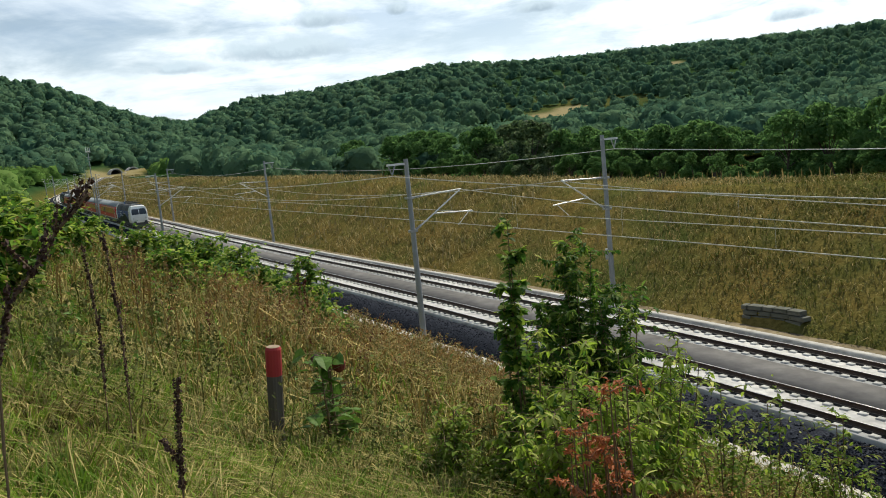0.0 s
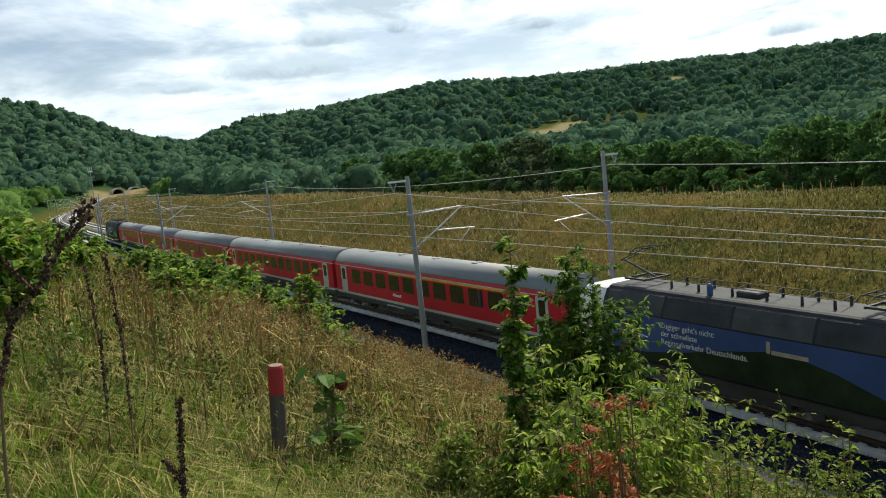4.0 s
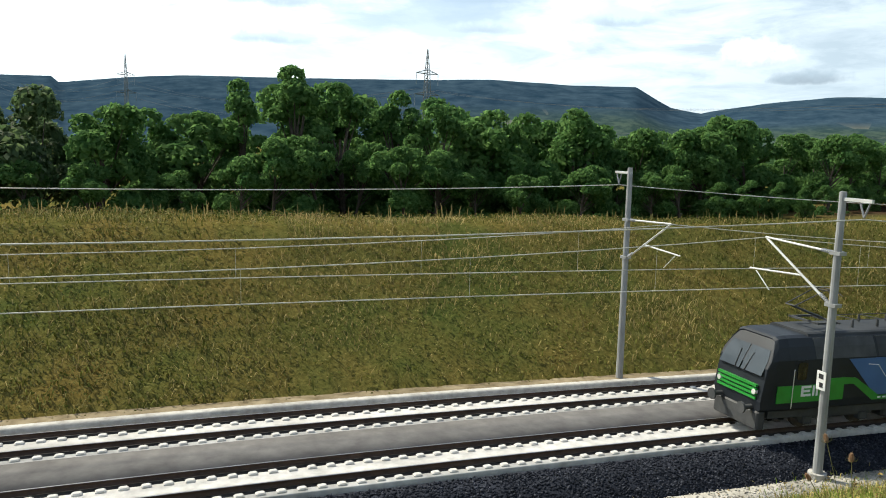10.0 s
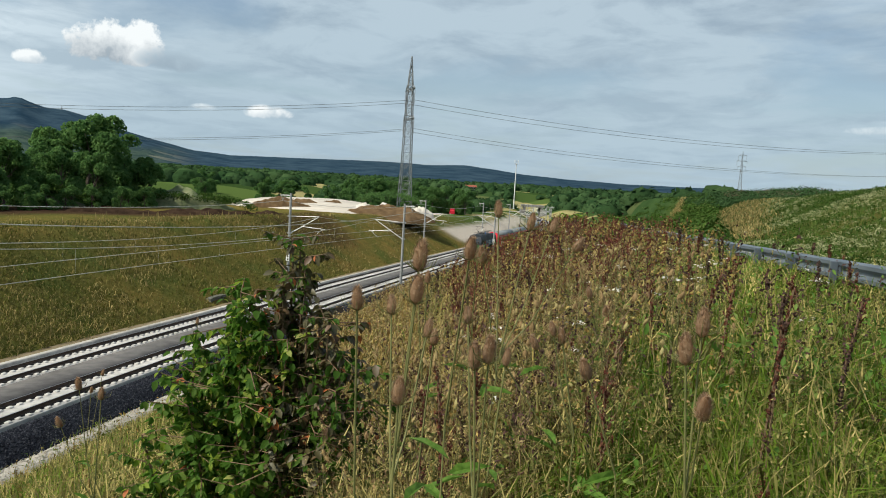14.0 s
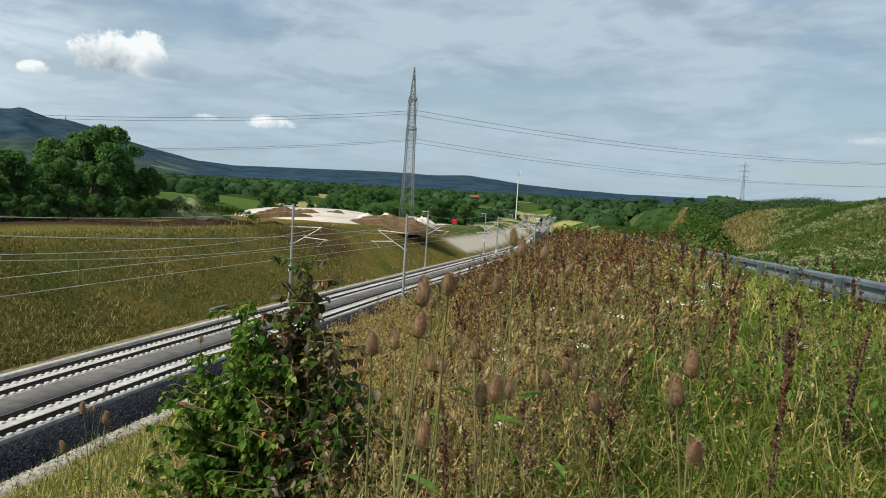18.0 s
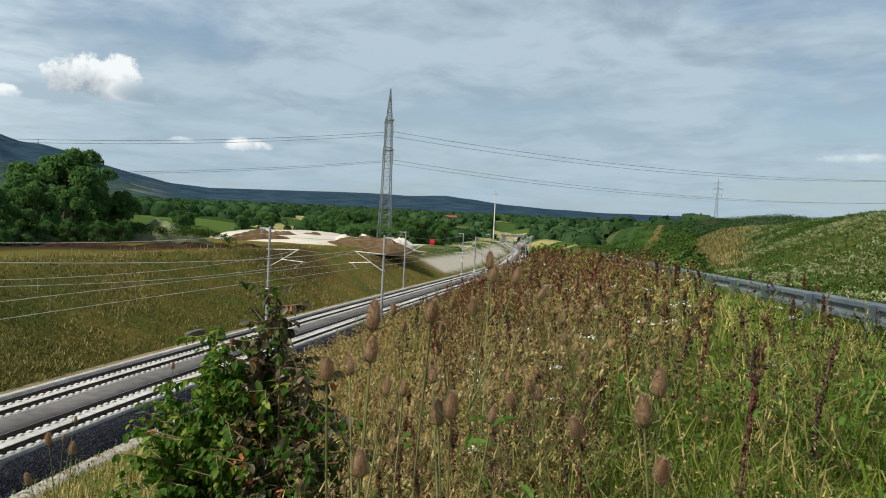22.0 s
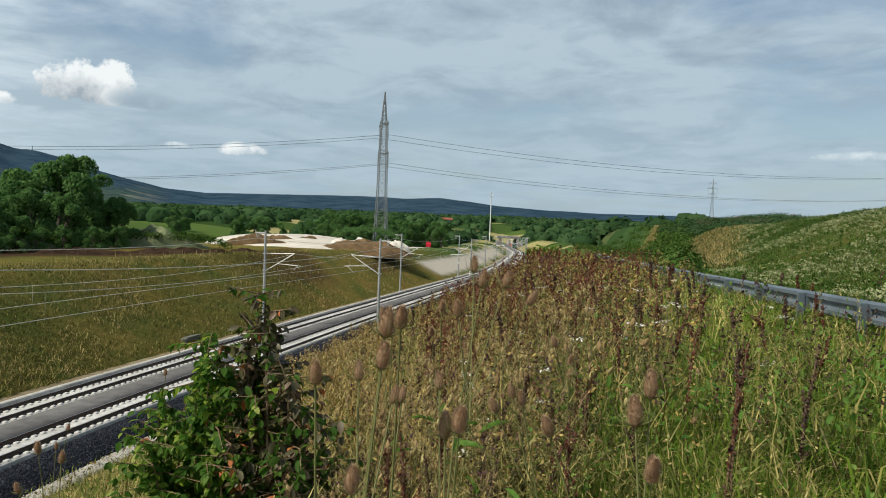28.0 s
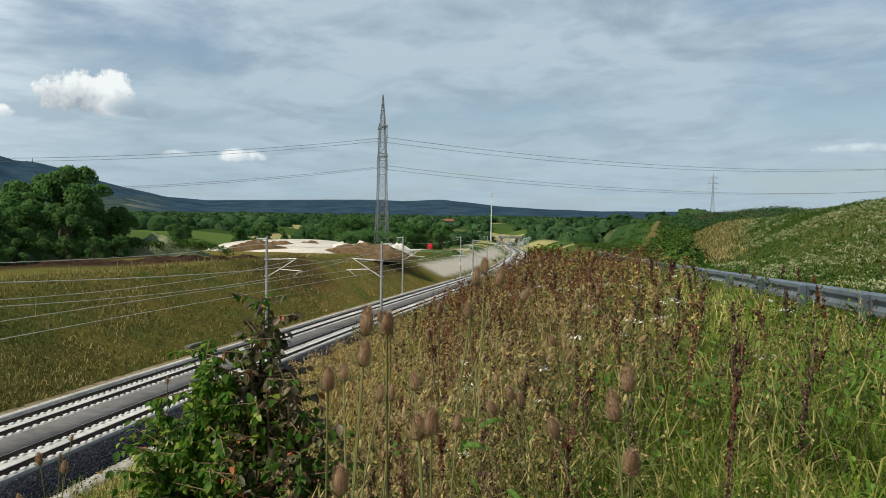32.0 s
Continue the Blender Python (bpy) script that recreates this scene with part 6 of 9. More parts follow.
def heap(name, az, r, rx, ry, h, mat, label, seed, power=1.3, rough=1.0):
    """An uneven mound of loose material; rx across the line of sight, ry along it."""
    x, y = -r * math.sin(radians(az)), r * math.cos(radians(az))
    n, k = 96, 34
    w = np.linspace(0, 2 * np.pi, n, endpoint=False)
    t = np.linspace(0, 1, k)
    px, py = np.outer(t, np.cos(w) * rx), np.outer(t, np.sin(w) * ry)
    base = float(ground_z([x], [y])[0]) - 0.3
    rim = 1 + 0.18 * wobble(np.cos(w) * 3, np.sin(w) * 3, 1.0, seed)
    px, py = px * rim, py * rim
    z = h * np.cos(np.clip(t, 0, 1) * np.pi / 2)[:, None] ** power * (1 + rough * (0.30 * wobble(px + seed, py, rx / 4.0, 2.0) + 0.20 * wobble(px, py + seed, rx / 11.0, 1.0) + 0.12 * wobble(px, py, rx / 24.0, 4.0))) - 0.8 * t[:, None]
    turn = radians(az)
    X, Y = px * math.cos(turn) - py * math.sin(turn) + x, px * math.sin(turn) + py * math.cos(turn) + y
    a, i = np.meshgrid(np.arange(k - 1), np.arange(n), indexing="ij")
    j = (i + 1) % n
    q = np.stack([a * n + i, (a + 1) * n + i, (a + 1) * n + j, a * n + j], -1).reshape(-1, 4)
    me = big_mesh(name, np.stack([X.ravel(), Y.ravel(), z.ravel() + base], 1), q, [], mat)
    tagged(new(name, me), label, "soil heap", group="building site heap group")


SOIL = material("brown_soil", (0.085, 0.056, 0.031), (0.20, 0.135, 0.075), 0.7, 0.95, bump=0.8, spec=0.0, deep=0.2)
DARK_SOIL = material("dark_turned_soil", (0.022, 0.014, 0.010), (0.060, 0.040, 0.027), 0.9, 0.95, bump=0.8, spec=0.0, deep=0.2)
GREEN_HEAP = material("grown_over_rubble", (0.070, 0.105, 0.038), (0.19, 0.205, 0.11), 0.8, 0.95, bump=0.6)
SAND = material("pale_sand", (0.50, 0.45, 0.38), (0.68, 0.63, 0.55), 0.25, 0.95, bump=0.4)
CHALK = material("chalky_gravel", (0.52, 0.48, 0.42), (0.72, 0.68, 0.62), 0.5, 0.95, bump=0.4)
heap("rubble_mound", -129.6, 150, 12.5, 6, 3.6, GREEN_HEAP, "grey green overgrown rubble heap", 1.0, 0.9)
heap("grass_mound", -120.8, 128, 9, 5, 1.7, GREEN_HEAP, "low overgrown mound at the edge of the field", 2.0, 0.9)
heap("soil_bank", -124.9, 112, 9.5, 3.5, 1.2, DARK_SOIL, "long bank of dark turned soil", 3.0, 0.5)
heap("soil_bank", -131.6, 116, 10, 3.5, 1.3, DARK_SOIL, "long bank of dark turned soil behind the crest", 5.0, 0.5)
heap("soil_bank", -135.6, 128, 6, 3.0, 0.9, DARK_SOIL, "low bank of dark turned soil", 7.0, 0.5)
heap("sand_bed", -138.6, 205, 19, 52, 2.9, SAND, "wide pale bed of levelled sand", 4.0, 0.12, 0.10)
for k, (az, r) in enumerate(((-136.4, 176), (-138.2, 190), (-140.4, 200), (-137.4, 210))):
    heap("spoil_ridge", az, r, 7, 1.2, 2.9, SOIL, "low brown row of spoil on the sand", 8.0 + k, 0.4, 0.4)
heap("soil_mound", -144.2, 172, 11.5, 7, 2.9, SOIL, "broad heap of brown soil with scrub on it", 6.0, 0.7, 0.7)
for k, (az, r, w) in enumerate(((-142.6, 188, 3.0), (-144.0, 190, 3.6), (-145.6, 188, 2.8), (-146.6, 196, 3.0))):
    heap("rubble_mound", az, r, w * 1.4, 2.2, 2.5 + 0.2 * (k % 2), CHALK, "pale heap of broken stone", 11.0 + k, 0.4, 0.6)


def site_scrub():
    """Green weeds that have taken hold on the heaps."""
    rng = np.random.default_rng(29)
    for az0, az1, r0, r1, z0, n, mat in ((-134.5, -125.2, 144, 152, 2.6, 420, BANK_GREEN), (-123.5, -118.5, 124, 130, 3.6, 160, BANK_GREEN), (-146.8, -142.0, 171, 178, 4.2, 120, LEAF)):
        az, r = rng.uniform(az0, az1, n), rng.uniform(r0, r1, n)
        x, y = -r * np.sin(np.radians(az)), r * np.cos(np.radians(az))
        mid = (az - (az0 + az1) / 2) / ((az1 - az0) / 2)
        z = z0 + 2.2 * np.sqrt(np.clip(1 - mid ** 2, 0, 1)) + rng.uniform(-0.5, 0.3, n)
        size = rng.uniform(0.25, 0.7, n)
        q = 16
        d = rng.normal(size=(n, q, 3))
        d /= np.linalg.norm(d, axis=2)[..., None]
        c = np.stack([x, y, z], 1)[:, None] + d * size[:, None, None] * np.array([1.4, 1.4, 0.8])
        v, f = scatter_quads(c.reshape(-1, 3), d.reshape(-1, 3), np.repeat(size, q) * 0.32, rng)
        tagged(new("heap_weeds", big_mesh("heap_weeds", v, f, [], mat)), "green weeds growing on the heaps", "weeds", kind="stuff")


def small_vehicle(name, label, az, r, turn, colour, length, width, height, category):
    x, y = -r * math.sin(radians(az)), r * math.cos(radians(az))
    z = float(ground_z([x], [y])[0])
    c = thing(name, label, category, pose(x, y, z, 0, 0, turn))
    hw = width / 2
    sec = [(-hw, 0.35), (hw, 0.35), (hw, 0.9), (hw * 0.8, height), (-hw * 0.8, height), (-hw, 0.9)]
    rings = []
    for y0, k in ((-length / 2, 0.9), (-length / 2 + 0.15, 1), (length * 0.22, 1), (length * 0.36, 0.72), (length / 2, 0.6)):
        rings.append([(xx, y0, 0.35 + (zz - 0.35) * (k if zz > 0.9 else 1)) for xx, zz in sec])
    body = part("body", Shape().loft(rings), colour, c)
    for sx in (-1, 1):
        part("side_window", Shape().box(*sorted((sx * hw * 0.86, sx * hw * 0.97)), -length * 0.3, length * 0.2, height * 0.62, height * 0.88), PANE, body)
        for yy in (-length * 0.3, length * 0.3):
            part("wheel", Shape().lathe((sx * (hw - 0.1), yy, 0.32), [(-0.1, 0.1), (-0.1, 0.32), (0.1, 0.32), (0.1, 0.1)], 14, "X"), BLACK, c)
    part("windscreen", Shape().loft([[(-hw * 0.75, length * 0.24, height * 0.95), (hw * 0.75, length * 0.24, height * 0.95), (hw * 0.85, length * 0.37, 0.98), (-hw * 0.85, length * 0.37, 0.98)], [(-hw * 0.75, length * 0.26, height * 0.96), (hw * 0.75, length * 0.26, height * 0.96), (hw * 0.85, length * 0.39, 1.0), (-hw * 0.85, length * 0.39, 1.0)]]), PANE, body)


small_vehicle("parked_car", "white car parked on the field track", -103.6, 108, 40, WHITE, 4.3, 1.8, 1.5, "car")
small_vehicle("red_truck", "small red truck on the building site", -149.2, 262, 30, RED, 4.4, 1.8, 2.0, "truck")


def far_house(az, r, w, d, h, roof_mat, label, wall_mat):
    x, y = -r * math.sin(radians(az)), r * math.cos(radians(az))
    z = float(ground_z([x], [y])[0])
    b = thing("house", label, "house", pose(x, y, z, 0, 0, az + 20), group="far houses")
    part("wall", Shape().box(-w / 2, w / 2, -d / 2, d / 2, -2, h), wall_mat, b)
    part("roof", Shape().loft([[(xx, -d / 2 - 0.4, h), (xx, 0, h + d * 0.35), (xx, d / 2 + 0.4, h)] for xx in (-w / 2 - 0.4, w / 2 + 0.4)]), roof_mat, b)
    for k in range(3):
        part("window", Shape().box(-w * 0.35 + w * 0.28 * k, -w * 0.2 + w * 0.28 * k, -d / 2 - 0.05, -d / 2 + 0.02, h * 0.35, h * 0.75), PANE, b)


PLASTER = material("dull_house_plaster", (0.20, 0.19, 0.17), (0.30, 0.29, 0.26), 0.5, 0.9)
TILE_RED = material("red_roof_tiles", (0.22, 0.06, 0.035), (0.34, 0.11, 0.06), 0.5, 0.8)
for k, (az, r, w, d, h, roof) in enumerate(((-140.0, 420, 22, 10, 4.5, TILE_RED), (-135.0, 700, 20, 14, 9, TILE_RED), (-150.5, 900, 40, 16, 6, WHITE), (-143, 1100, 34, 14, 7, WHITE), (-157.5, 1000, 30, 12, 8, TILE_RED), (-160, 1200, 26, 12, 7, WHITE),
                             (-108, 900, 30, 14, 7, TILE_RED), (-110.5, 1000, 40, 14, 8, WHITE), (-112.5, 940, 26, 12, 7, TILE_RED), (-115, 1050, 32, 12, 8, WHITE), (-99, 800, 26, 12, 8, WHITE), (-62, 1500, 60, 24, 9, WHITE), (-56, 1700, 90, 24, 9, WHITE), (-80, 1300, 50, 24, 9, WHITE))):
    far_house(az, r, w * 0.32, d * 0.4, h * 0.5, TILE_RED if k % 3 else ROOF, "far house with a red tiled roof" if k % 3 else "far house with a grey roof", PLASTER)


# ---- the near ground: stones, grass, weeds, shrubs ----
STRAW = material("dry_grass", (0.25, 0.205, 0.060), (0.58, 0.49, 0.19), 1.2, 0.8, island=(0.095, 0.10, 0.024), leaf=0.12, spread=0.6, spec=0.2)
GREEN = material("green_grass", (0.052, 0.120, 0.008), (0.22, 0.335, 0.030), 1.0, 0.7, island=(0.36, 0.34, 0.09), leaf=0.4, spread=0.35, spec=0.2)
BANK = material("bank_grass", (0.215, 0.165, 0.062), (0.46, 0.365, 0.155), 0.22, 0.85, island=(0.105, 0.115, 0.034), leaf=0.25, spread=0.6, spec=0.1)
BANK_GREEN = material("bank_green", (0.022, 0.058, 0.009), (0.060, 0.115, 0.020), 0.5, 0.85, island=(0.11, 0.15, 0.04), leaf=0.2, spread=0.35, spec=0.05)
BANK_OLIVE = material("olive_bank_grass", (0.055, 0.072, 0.013), (0.14, 0.145, 0.030), 0.3, 0.85, island=(0.24, 0.20, 0.07), leaf=0.25, spread=0.45, spec=0.1)
RUST = material("rusty_weeds", (0.13, 0.080, 0.024), (0.30, 0.20, 0.060), 1.5, 0.8, island=(0.48, 0.37, 0.12), leaf=0.1, spread=0.5, spec=0.2)
DOCK = material("dark_dock_seed", (0.030, 0.014, 0.011), (0.070, 0.030, 0.022), 9.0, 0.8, island=(0.11, 0.045, 0.03), leaf=0.1)
DOCK_RED = material("red_brown_dock_seed", (0.085, 0.026, 0.018), (0.16, 0.055, 0.034), 9.0, 0.8, island=(0.21, 0.095, 0.055), leaf=0.25, spec=0.2)
TEASEL = material("teasel_bristles", (0.36, 0.225, 0.135), (0.52, 0.37, 0.24), 22.0, 0.85, island=(0.68, 0.55, 0.38), leaf=0.45, spec=0.15)
TEASEL_FAR = material("small_teasel_heads", (0.20, 0.13, 0.062), (0.36, 0.26, 0.125), 9.0, 0.85, island=(0.44, 0.39, 0.17), leaf=0.1, spread=0.5, spec=0.1)
STEM = material("pale_green_stem", (0.10, 0.115, 0.030), (0.22, 0.215, 0.075), 8.0, 0.7)
DRY_STEM = material("dry_brown_stem", (0.11, 0.065, 0.035), (0.22, 0.145, 0.08), 8.0, 0.8)
BROAD = material("broad_leaf_green", (0.065, 0.15, 0.018), (0.14, 0.25, 0.04), 6.0, 0.6, island=(0.20, 0.28, 0.06), leaf=0.35, spec=0.2)
BANK_PALE = material("pale_bank_grass", (0.24, 0.19, 0.085), (0.42, 0.345, 0.165), 0.22, 0.9, island=(0.12, 0.125, 0.04), leaf=0.2, spread=0.5, spec=0.0)
SHRUB_LEAF = material("shrub_leaf_green", (0.040, 0.115, 0.013), (0.11, 0.22, 0.028), 5.0, 0.6, island=(0.20, 0.31, 0.055), leaf=0.58, spec=0.2)
HEAD_RED = material("faded_red_flower", (0.10, 0.022, 0.016), (0.22, 0.06, 0.04), 20.0, 0.8, spec=0.1)
SHRUB_BRONZE = material("bronze_shrub_leaf", (0.060, 0.055, 0.022), (0.11, 0.10, 0.04), 5.0, 0.5, island=(0.15, 0.085, 0.045), leaf=0.3)
SHRUB_LIGHT = material("light_shrub_leaf", (0.19, 0.31, 0.026), (0.36, 0.46, 0.065), 5.0, 0.6, island=(0.50, 0.52, 0.17), leaf=0.58, spec=0.2)
RED_LEAF = material("orange_red_dead_leaf", (0.36, 0.095, 0.026), (0.54, 0.19, 0.06), 8.0, 0.7, leaf=0.3)
UMBEL = material("white_blossom", (0.62, 0.60, 0.54), (0.78, 0.77, 0.72), 8.0, 0.8, leaf=0.2)
BROOM = material("orange_brown_seed_tufts", (0.20, 0.105, 0.035), (0.38, 0.22, 0.075), 4.0, 0.85, island=(0.46, 0.32, 0.13), leaf=0.2, spread=0.4, spec=0.1)
POST_WOOD = material("weathered_wood", (0.060, 0.050, 0.040), (0.15, 0.125, 0.10), 5.0, 0.85, bump=0.5, stretch=(1, 1, 0.12))
POST_RED = material("red_marker_paint", (0.36, 0.020, 0.022), (0.50, 0.045, 0.045), 4.0, 0.7, stretch=(1, 1, 0.3))


def polar(az, r):
    x, y = -r * np.sin(np.radians(az)), r * np.cos(np.radians(az))
    ahead = np.asarray(az) > -75
    return x + np.where(ahead, 0.0, 0.21), y + np.where(ahead, 0.45, -0.40)


def blades(name, x, y, height, width, mat, label, rng, category="grass", bend=0.45, lift=0.0, outward=None):
    """Thousands of bent, pointed blades; outward: the way each one leans."""
    n = len(x)
    z = ground_z(x, y) + lift
    w = rng.uniform(0, 2 * np.pi, n)
    side = np.stack([np.cos(w), np.sin(w), 0 * w], 1)
    lean_w = w + np.pi / 2 + rng.normal(size=n) * 0.5 if outward is None else outward
    if outward is not None:
        w = outward + np.pi / 2
    lean = np.stack([np.cos(lean_w), np.sin(lean_w), 0 * w], 1)
    h = (height * rng.uniform(0.55, 1.25, n))[:, None]
    k = (bend * rng.uniform(0.1, 1.3, n))[:, None]
    base = np.stack([x, y, z], 1)
    up = np.array([0, 0, 1.0])
    mid = base + up * h * (0.58 + 0.06 * k) + lean * h * k * 0.34
    tip = base + up * h * np.maximum(1 - 0.5 * k, 0.15) + lean * h * k
    wd = (width * rng.uniform(0.6, 1.4, n))[:, None] / 2
    v = np.stack([base - side * wd, base + side * wd, mid + side * wd * 0.8, mid - side * wd * 0.8, tip], 1).reshape(-1, 3)
    i = np.arange(n) * 5
    quads = np.stack([i, i + 1, i + 2, i + 3], 1)
    tris = np.stack([i + 3, i + 2, i + 4], 1)
    return tagged(new(name, big_mesh(name, v, quads, tris, mat)), label, category, kind="stuff")


def meadow_places(n, az0, az1, r0, r1, rng, power=1.0, patch=None):
    """Places on the meadow's side, denser near the standpoint."""
    m = int(n * (3.4 if patch else 2.2))
    az = rng.uniform(min(az0, az1), max(az0, az1), m)
    r = r0 * (r1 / r0) ** (rng.random(m) ** power)
    x, y = polar(az, r)
    s, o = to_line(x, y)
    ok = (o > 7.15) & (o < 30.9)
    tuft = 0.18 + 0.82 * step(-0.25, 0.35, wobble(x, y, 0.32, 5.0) + 0.5 * wobble(x, y, 0.9, 2.0))
    ok &= rng.random(m) < np.where(r < 16, tuft, 0.8)
    ok &= (np.abs(az - 14.1) > 2.2) | (r > 6.4) | (r < 4.6) | (rng.random(m) < 0.22)  # trodden down before the post
    if patch:
        ok &= rng.random(m) < patch(x, y, az, r)
    return x[ok][:n], y[ok][:n], r[ok][:n]


OLIVE = material("olive_weed", (0.060, 0.075, 0.018), (0.15, 0.165, 0.045), 3.0, 0.8, island=(0.28, 0.25, 0.10), leaf=0.12, spread=0.4, spec=0.1)


def drain_gap(s, o):
    """True where the stone drains stand free of grass."""
    free = np.zeros(len(s), bool)
    for c, w in ((-27.2, 2.3), (-44.8, 1.9), (51.5, 1.7)):
        free |= (np.abs(s - c) < w) & (o > -7.5)
    return free


def herbs(rng):
    """Low leafy weeds between the grass: clumps of small broad leaves."""
    for mat, n, az0, az1, r0, r1, size, label in ((BROAD, 260, 34, -30, 6.0, 26, 0.030, "low broad-leaved green weeds in the meadow"), (OLIVE, 900, 34, -30, 5.0, 26, 0.018, "fine-leaved olive weeds in the meadow"),
                                                 (BROAD, 350, -160, -186, 2.6, 26, 0.030, "low broad-leaved green weeds in the meadow"), (OLIVE, 900, -120, -186, 2.6, 26, 0.018, "fine-leaved olive weeds in the meadow"),
                                                 ):
        x, y, r = meadow_places(n, az0, az1, r0, r1, rng, 0.8)
        q = 40 if mat is DOCK_RED else 26
        z = ground_z(x, y)
        h = rng.uniform(0.18, 0.55, len(x)) + 0.012 * r
        c = np.stack([x, y, z + h * 0.55], 1)[:, None] + rng.normal(size=(len(x), q, 3)) * np.stack([0.07 + 0.004 * r, 0.07 + 0.004 * r, h * 0.3], 1)[:, None]
        c[..., 2] = np.maximum(c[..., 2], z[:, None] + 0.01)
        w = rng.normal(size=(len(x) * q, 3)) + np.array([0, 0, 0.4])
        v, f = leaves(c.reshape(-1, 3), w, np.repeat(size * (1 + 0.09 * r), q) * rng.uniform(0.7, 1.8, len(x) * q), rng, 0.42)
        tagged(new("meadow_weeds", big_mesh("meadow_weeds", v, [], f, mat)), label, "weeds", kind="stuff")


def spikes(rng):
    """Dried upright stalks set with seeds all along: docks and the like, past counting."""
    for mat, n, az0, az1, r0, r1, label in ((DOCK_RED, 430, -149, -166, 6.0, 32, "dark red-brown seeding stalks in the meadow"), (RUST, 420, -142, -170, 2.8, 30, "brown seeding stalks in the meadow"), (DOCK, 300, -144, -182, 3.0, 30, "black-brown seeding stalks in the meadow"),
                                            (RUST, 420, 24, -18, 8.0, 22, "brown seeding stalks in the meadow"), (RUST, 500, -16, -36, 6.0, 12, "brown seeding stalks on the slope"), (DOCK_RED, 120, 24, -18, 8.0, 22, "dark red-brown seeding stalks in the meadow")):
        x, y, r = meadow_places(n, az0, az1, r0, r1, rng, 0.8)
        q = 26
        u = rng.random((len(x), q))
        h = rng.uniform(0.55, 1.18, len(x))
        lean = rng.normal(size=(len(x), 2)) * 0.16
        z = ground_z(x, y)[:, None] + h[:, None] * (0.3 + 0.7 * u)
        w = (0.007 + 0.0004 * r)[:, None]
        c = np.stack([x[:, None] + lean[:, :1] * h[:, None] * u + rng.normal(size=u.shape) * w, y[:, None] + lean[:, 1:] * h[:, None] * u + rng.normal(size=u.shape) * w, z], -1)
        d = rng.normal(size=(len(x) * q, 3))
        d /= np.linalg.norm(d, axis=1)[:, None]
        v, f = scatter_quads(c.reshape(-1, 3), d, np.repeat(0.0055 + 0.0009 * r, q) * rng.uniform(0.6, 1.5, len(x) * q), rng, 1.2)
        tagged(new("seeding_stalks", big_mesh("seeding_stalks", v, f, [], mat)), label, "weeds", kind="stuff")


def tussocks(name, n, per, az0, az1, r0, r1, height, mat, label, rng, bend=1.1, patch=None):
    """Tufts of grass whose blades fall outwards from one root."""
    x, y, r = meadow_places(n, az0, az1, r0, r1, rng, 0.85, patch)
    k = len(x)
    w = rng.uniform(0, 2 * np.pi, (k, per))
    side = rng.normal(size=(k, 1)) * 0.8
    w = w + side * np.sin(w)
    d = rng.random((k, per)) ** 0.7 * (0.05 + 0.004 * r)[:, None]
    h = (height * rng.uniform(0.6, 1.25, k) * np.interp(r, [2, 12], [0.8, 1.15]))[:, None] * rng.uniform(0.7, 1.1, (k, per))
    wd = np.repeat(0.0036 + 0.0010 * r, per)
    blades(name, (x[:, None] + d * np.cos(w)).ravel(), (y[:, None] + d * np.sin(w)).ravel(), h.ravel(), wd, mat, label, rng, bend=bend, outward=w.ravel())


def dry_herbs(name, n, az0, az1, r0, r1, h0, h1, mat, seed_mat, label, rng, twigs=9, patch=None, blob=1.0):
    """Branched dry weeds: a leaning stem, side twigs, and a seed clump on each twig."""
    x, y, r = meadow_places(n, az0, az1, r0, r1, rng, 0.85, patch)
    k = len(x)
    z = ground_z(x, y)
    h = rng.uniform(h0, h1, k)
    lean = rng.normal(size=(k, 2)) * 0.16
    top = np.stack([x + lean[:, 0] * h, y + lean[:, 1] * h, z + h], 1)
    root = np.stack([x, y, z], 1)
    u = rng.uniform(0.35, 1.0, (k, twigs))[..., None]
    a = root[:, None] * (1 - u) + top[:, None] * u
    w = rng.uniform(0, 2 * np.pi, (k, twigs))
    out = np.stack([np.cos(w), np.sin(w), rng.uniform(0.25, 1.6, (k, twigs))], -1)
    out /= np.linalg.norm(out, axis=2)[..., None]
    tip = a + out * (h[:, None] * rng.uniform(0.10, 0.32, (k, twigs)) * (1.25 - u[..., 0]) * 1.5)[..., None]
    wd = (0.0016 + 0.00055 * r)[:, None, None]
    side = np.stack([-np.sin(w), np.cos(w), 0 * w], -1)
    v = np.concatenate([np.stack([a - side * wd, a + side * wd, tip], 2).reshape(-1, 3),
                        np.stack([root - side[:, 0] * wd[:, 0] * 1.6, root + side[:, 0] * wd[:, 0] * 1.6, top], 1).reshape(-1, 3),
                        np.stack([root - side[:, 1] * wd[:, 0] * 1.6, root + side[:, 1] * wd[:, 0] * 1.6, top], 1).reshape(-1, 3)])
    tagged(new(name, big_mesh(name, v, [], np.arange(len(v)).reshape(-1, 3), mat)), label, "weeds", kind="stuff")
    q = 3
    c = np.repeat(tip.reshape(-1, 3), q, 0) + rng.normal(size=(k * twigs * q, 3)) * np.repeat(0.006 + 0.0008 * np.repeat(r, twigs), q)[:, None]
    d = rng.normal(size=c.shape)
    d /= np.linalg.norm(d, axis=1)[:, None]
    v, f = scatter_quads(c, d, blob * np.repeat(0.0055 + 0.0009 * np.repeat(r, twigs), q) * rng.uniform(0.5, 1.5, len(c)), rng, 1.2, 0.3)
    tagged(new(name + "_seeds", big_mesh(name + "_seeds", v, f, [], seed_mat)), "seed clumps of " + label, "weeds", kind="stuff")


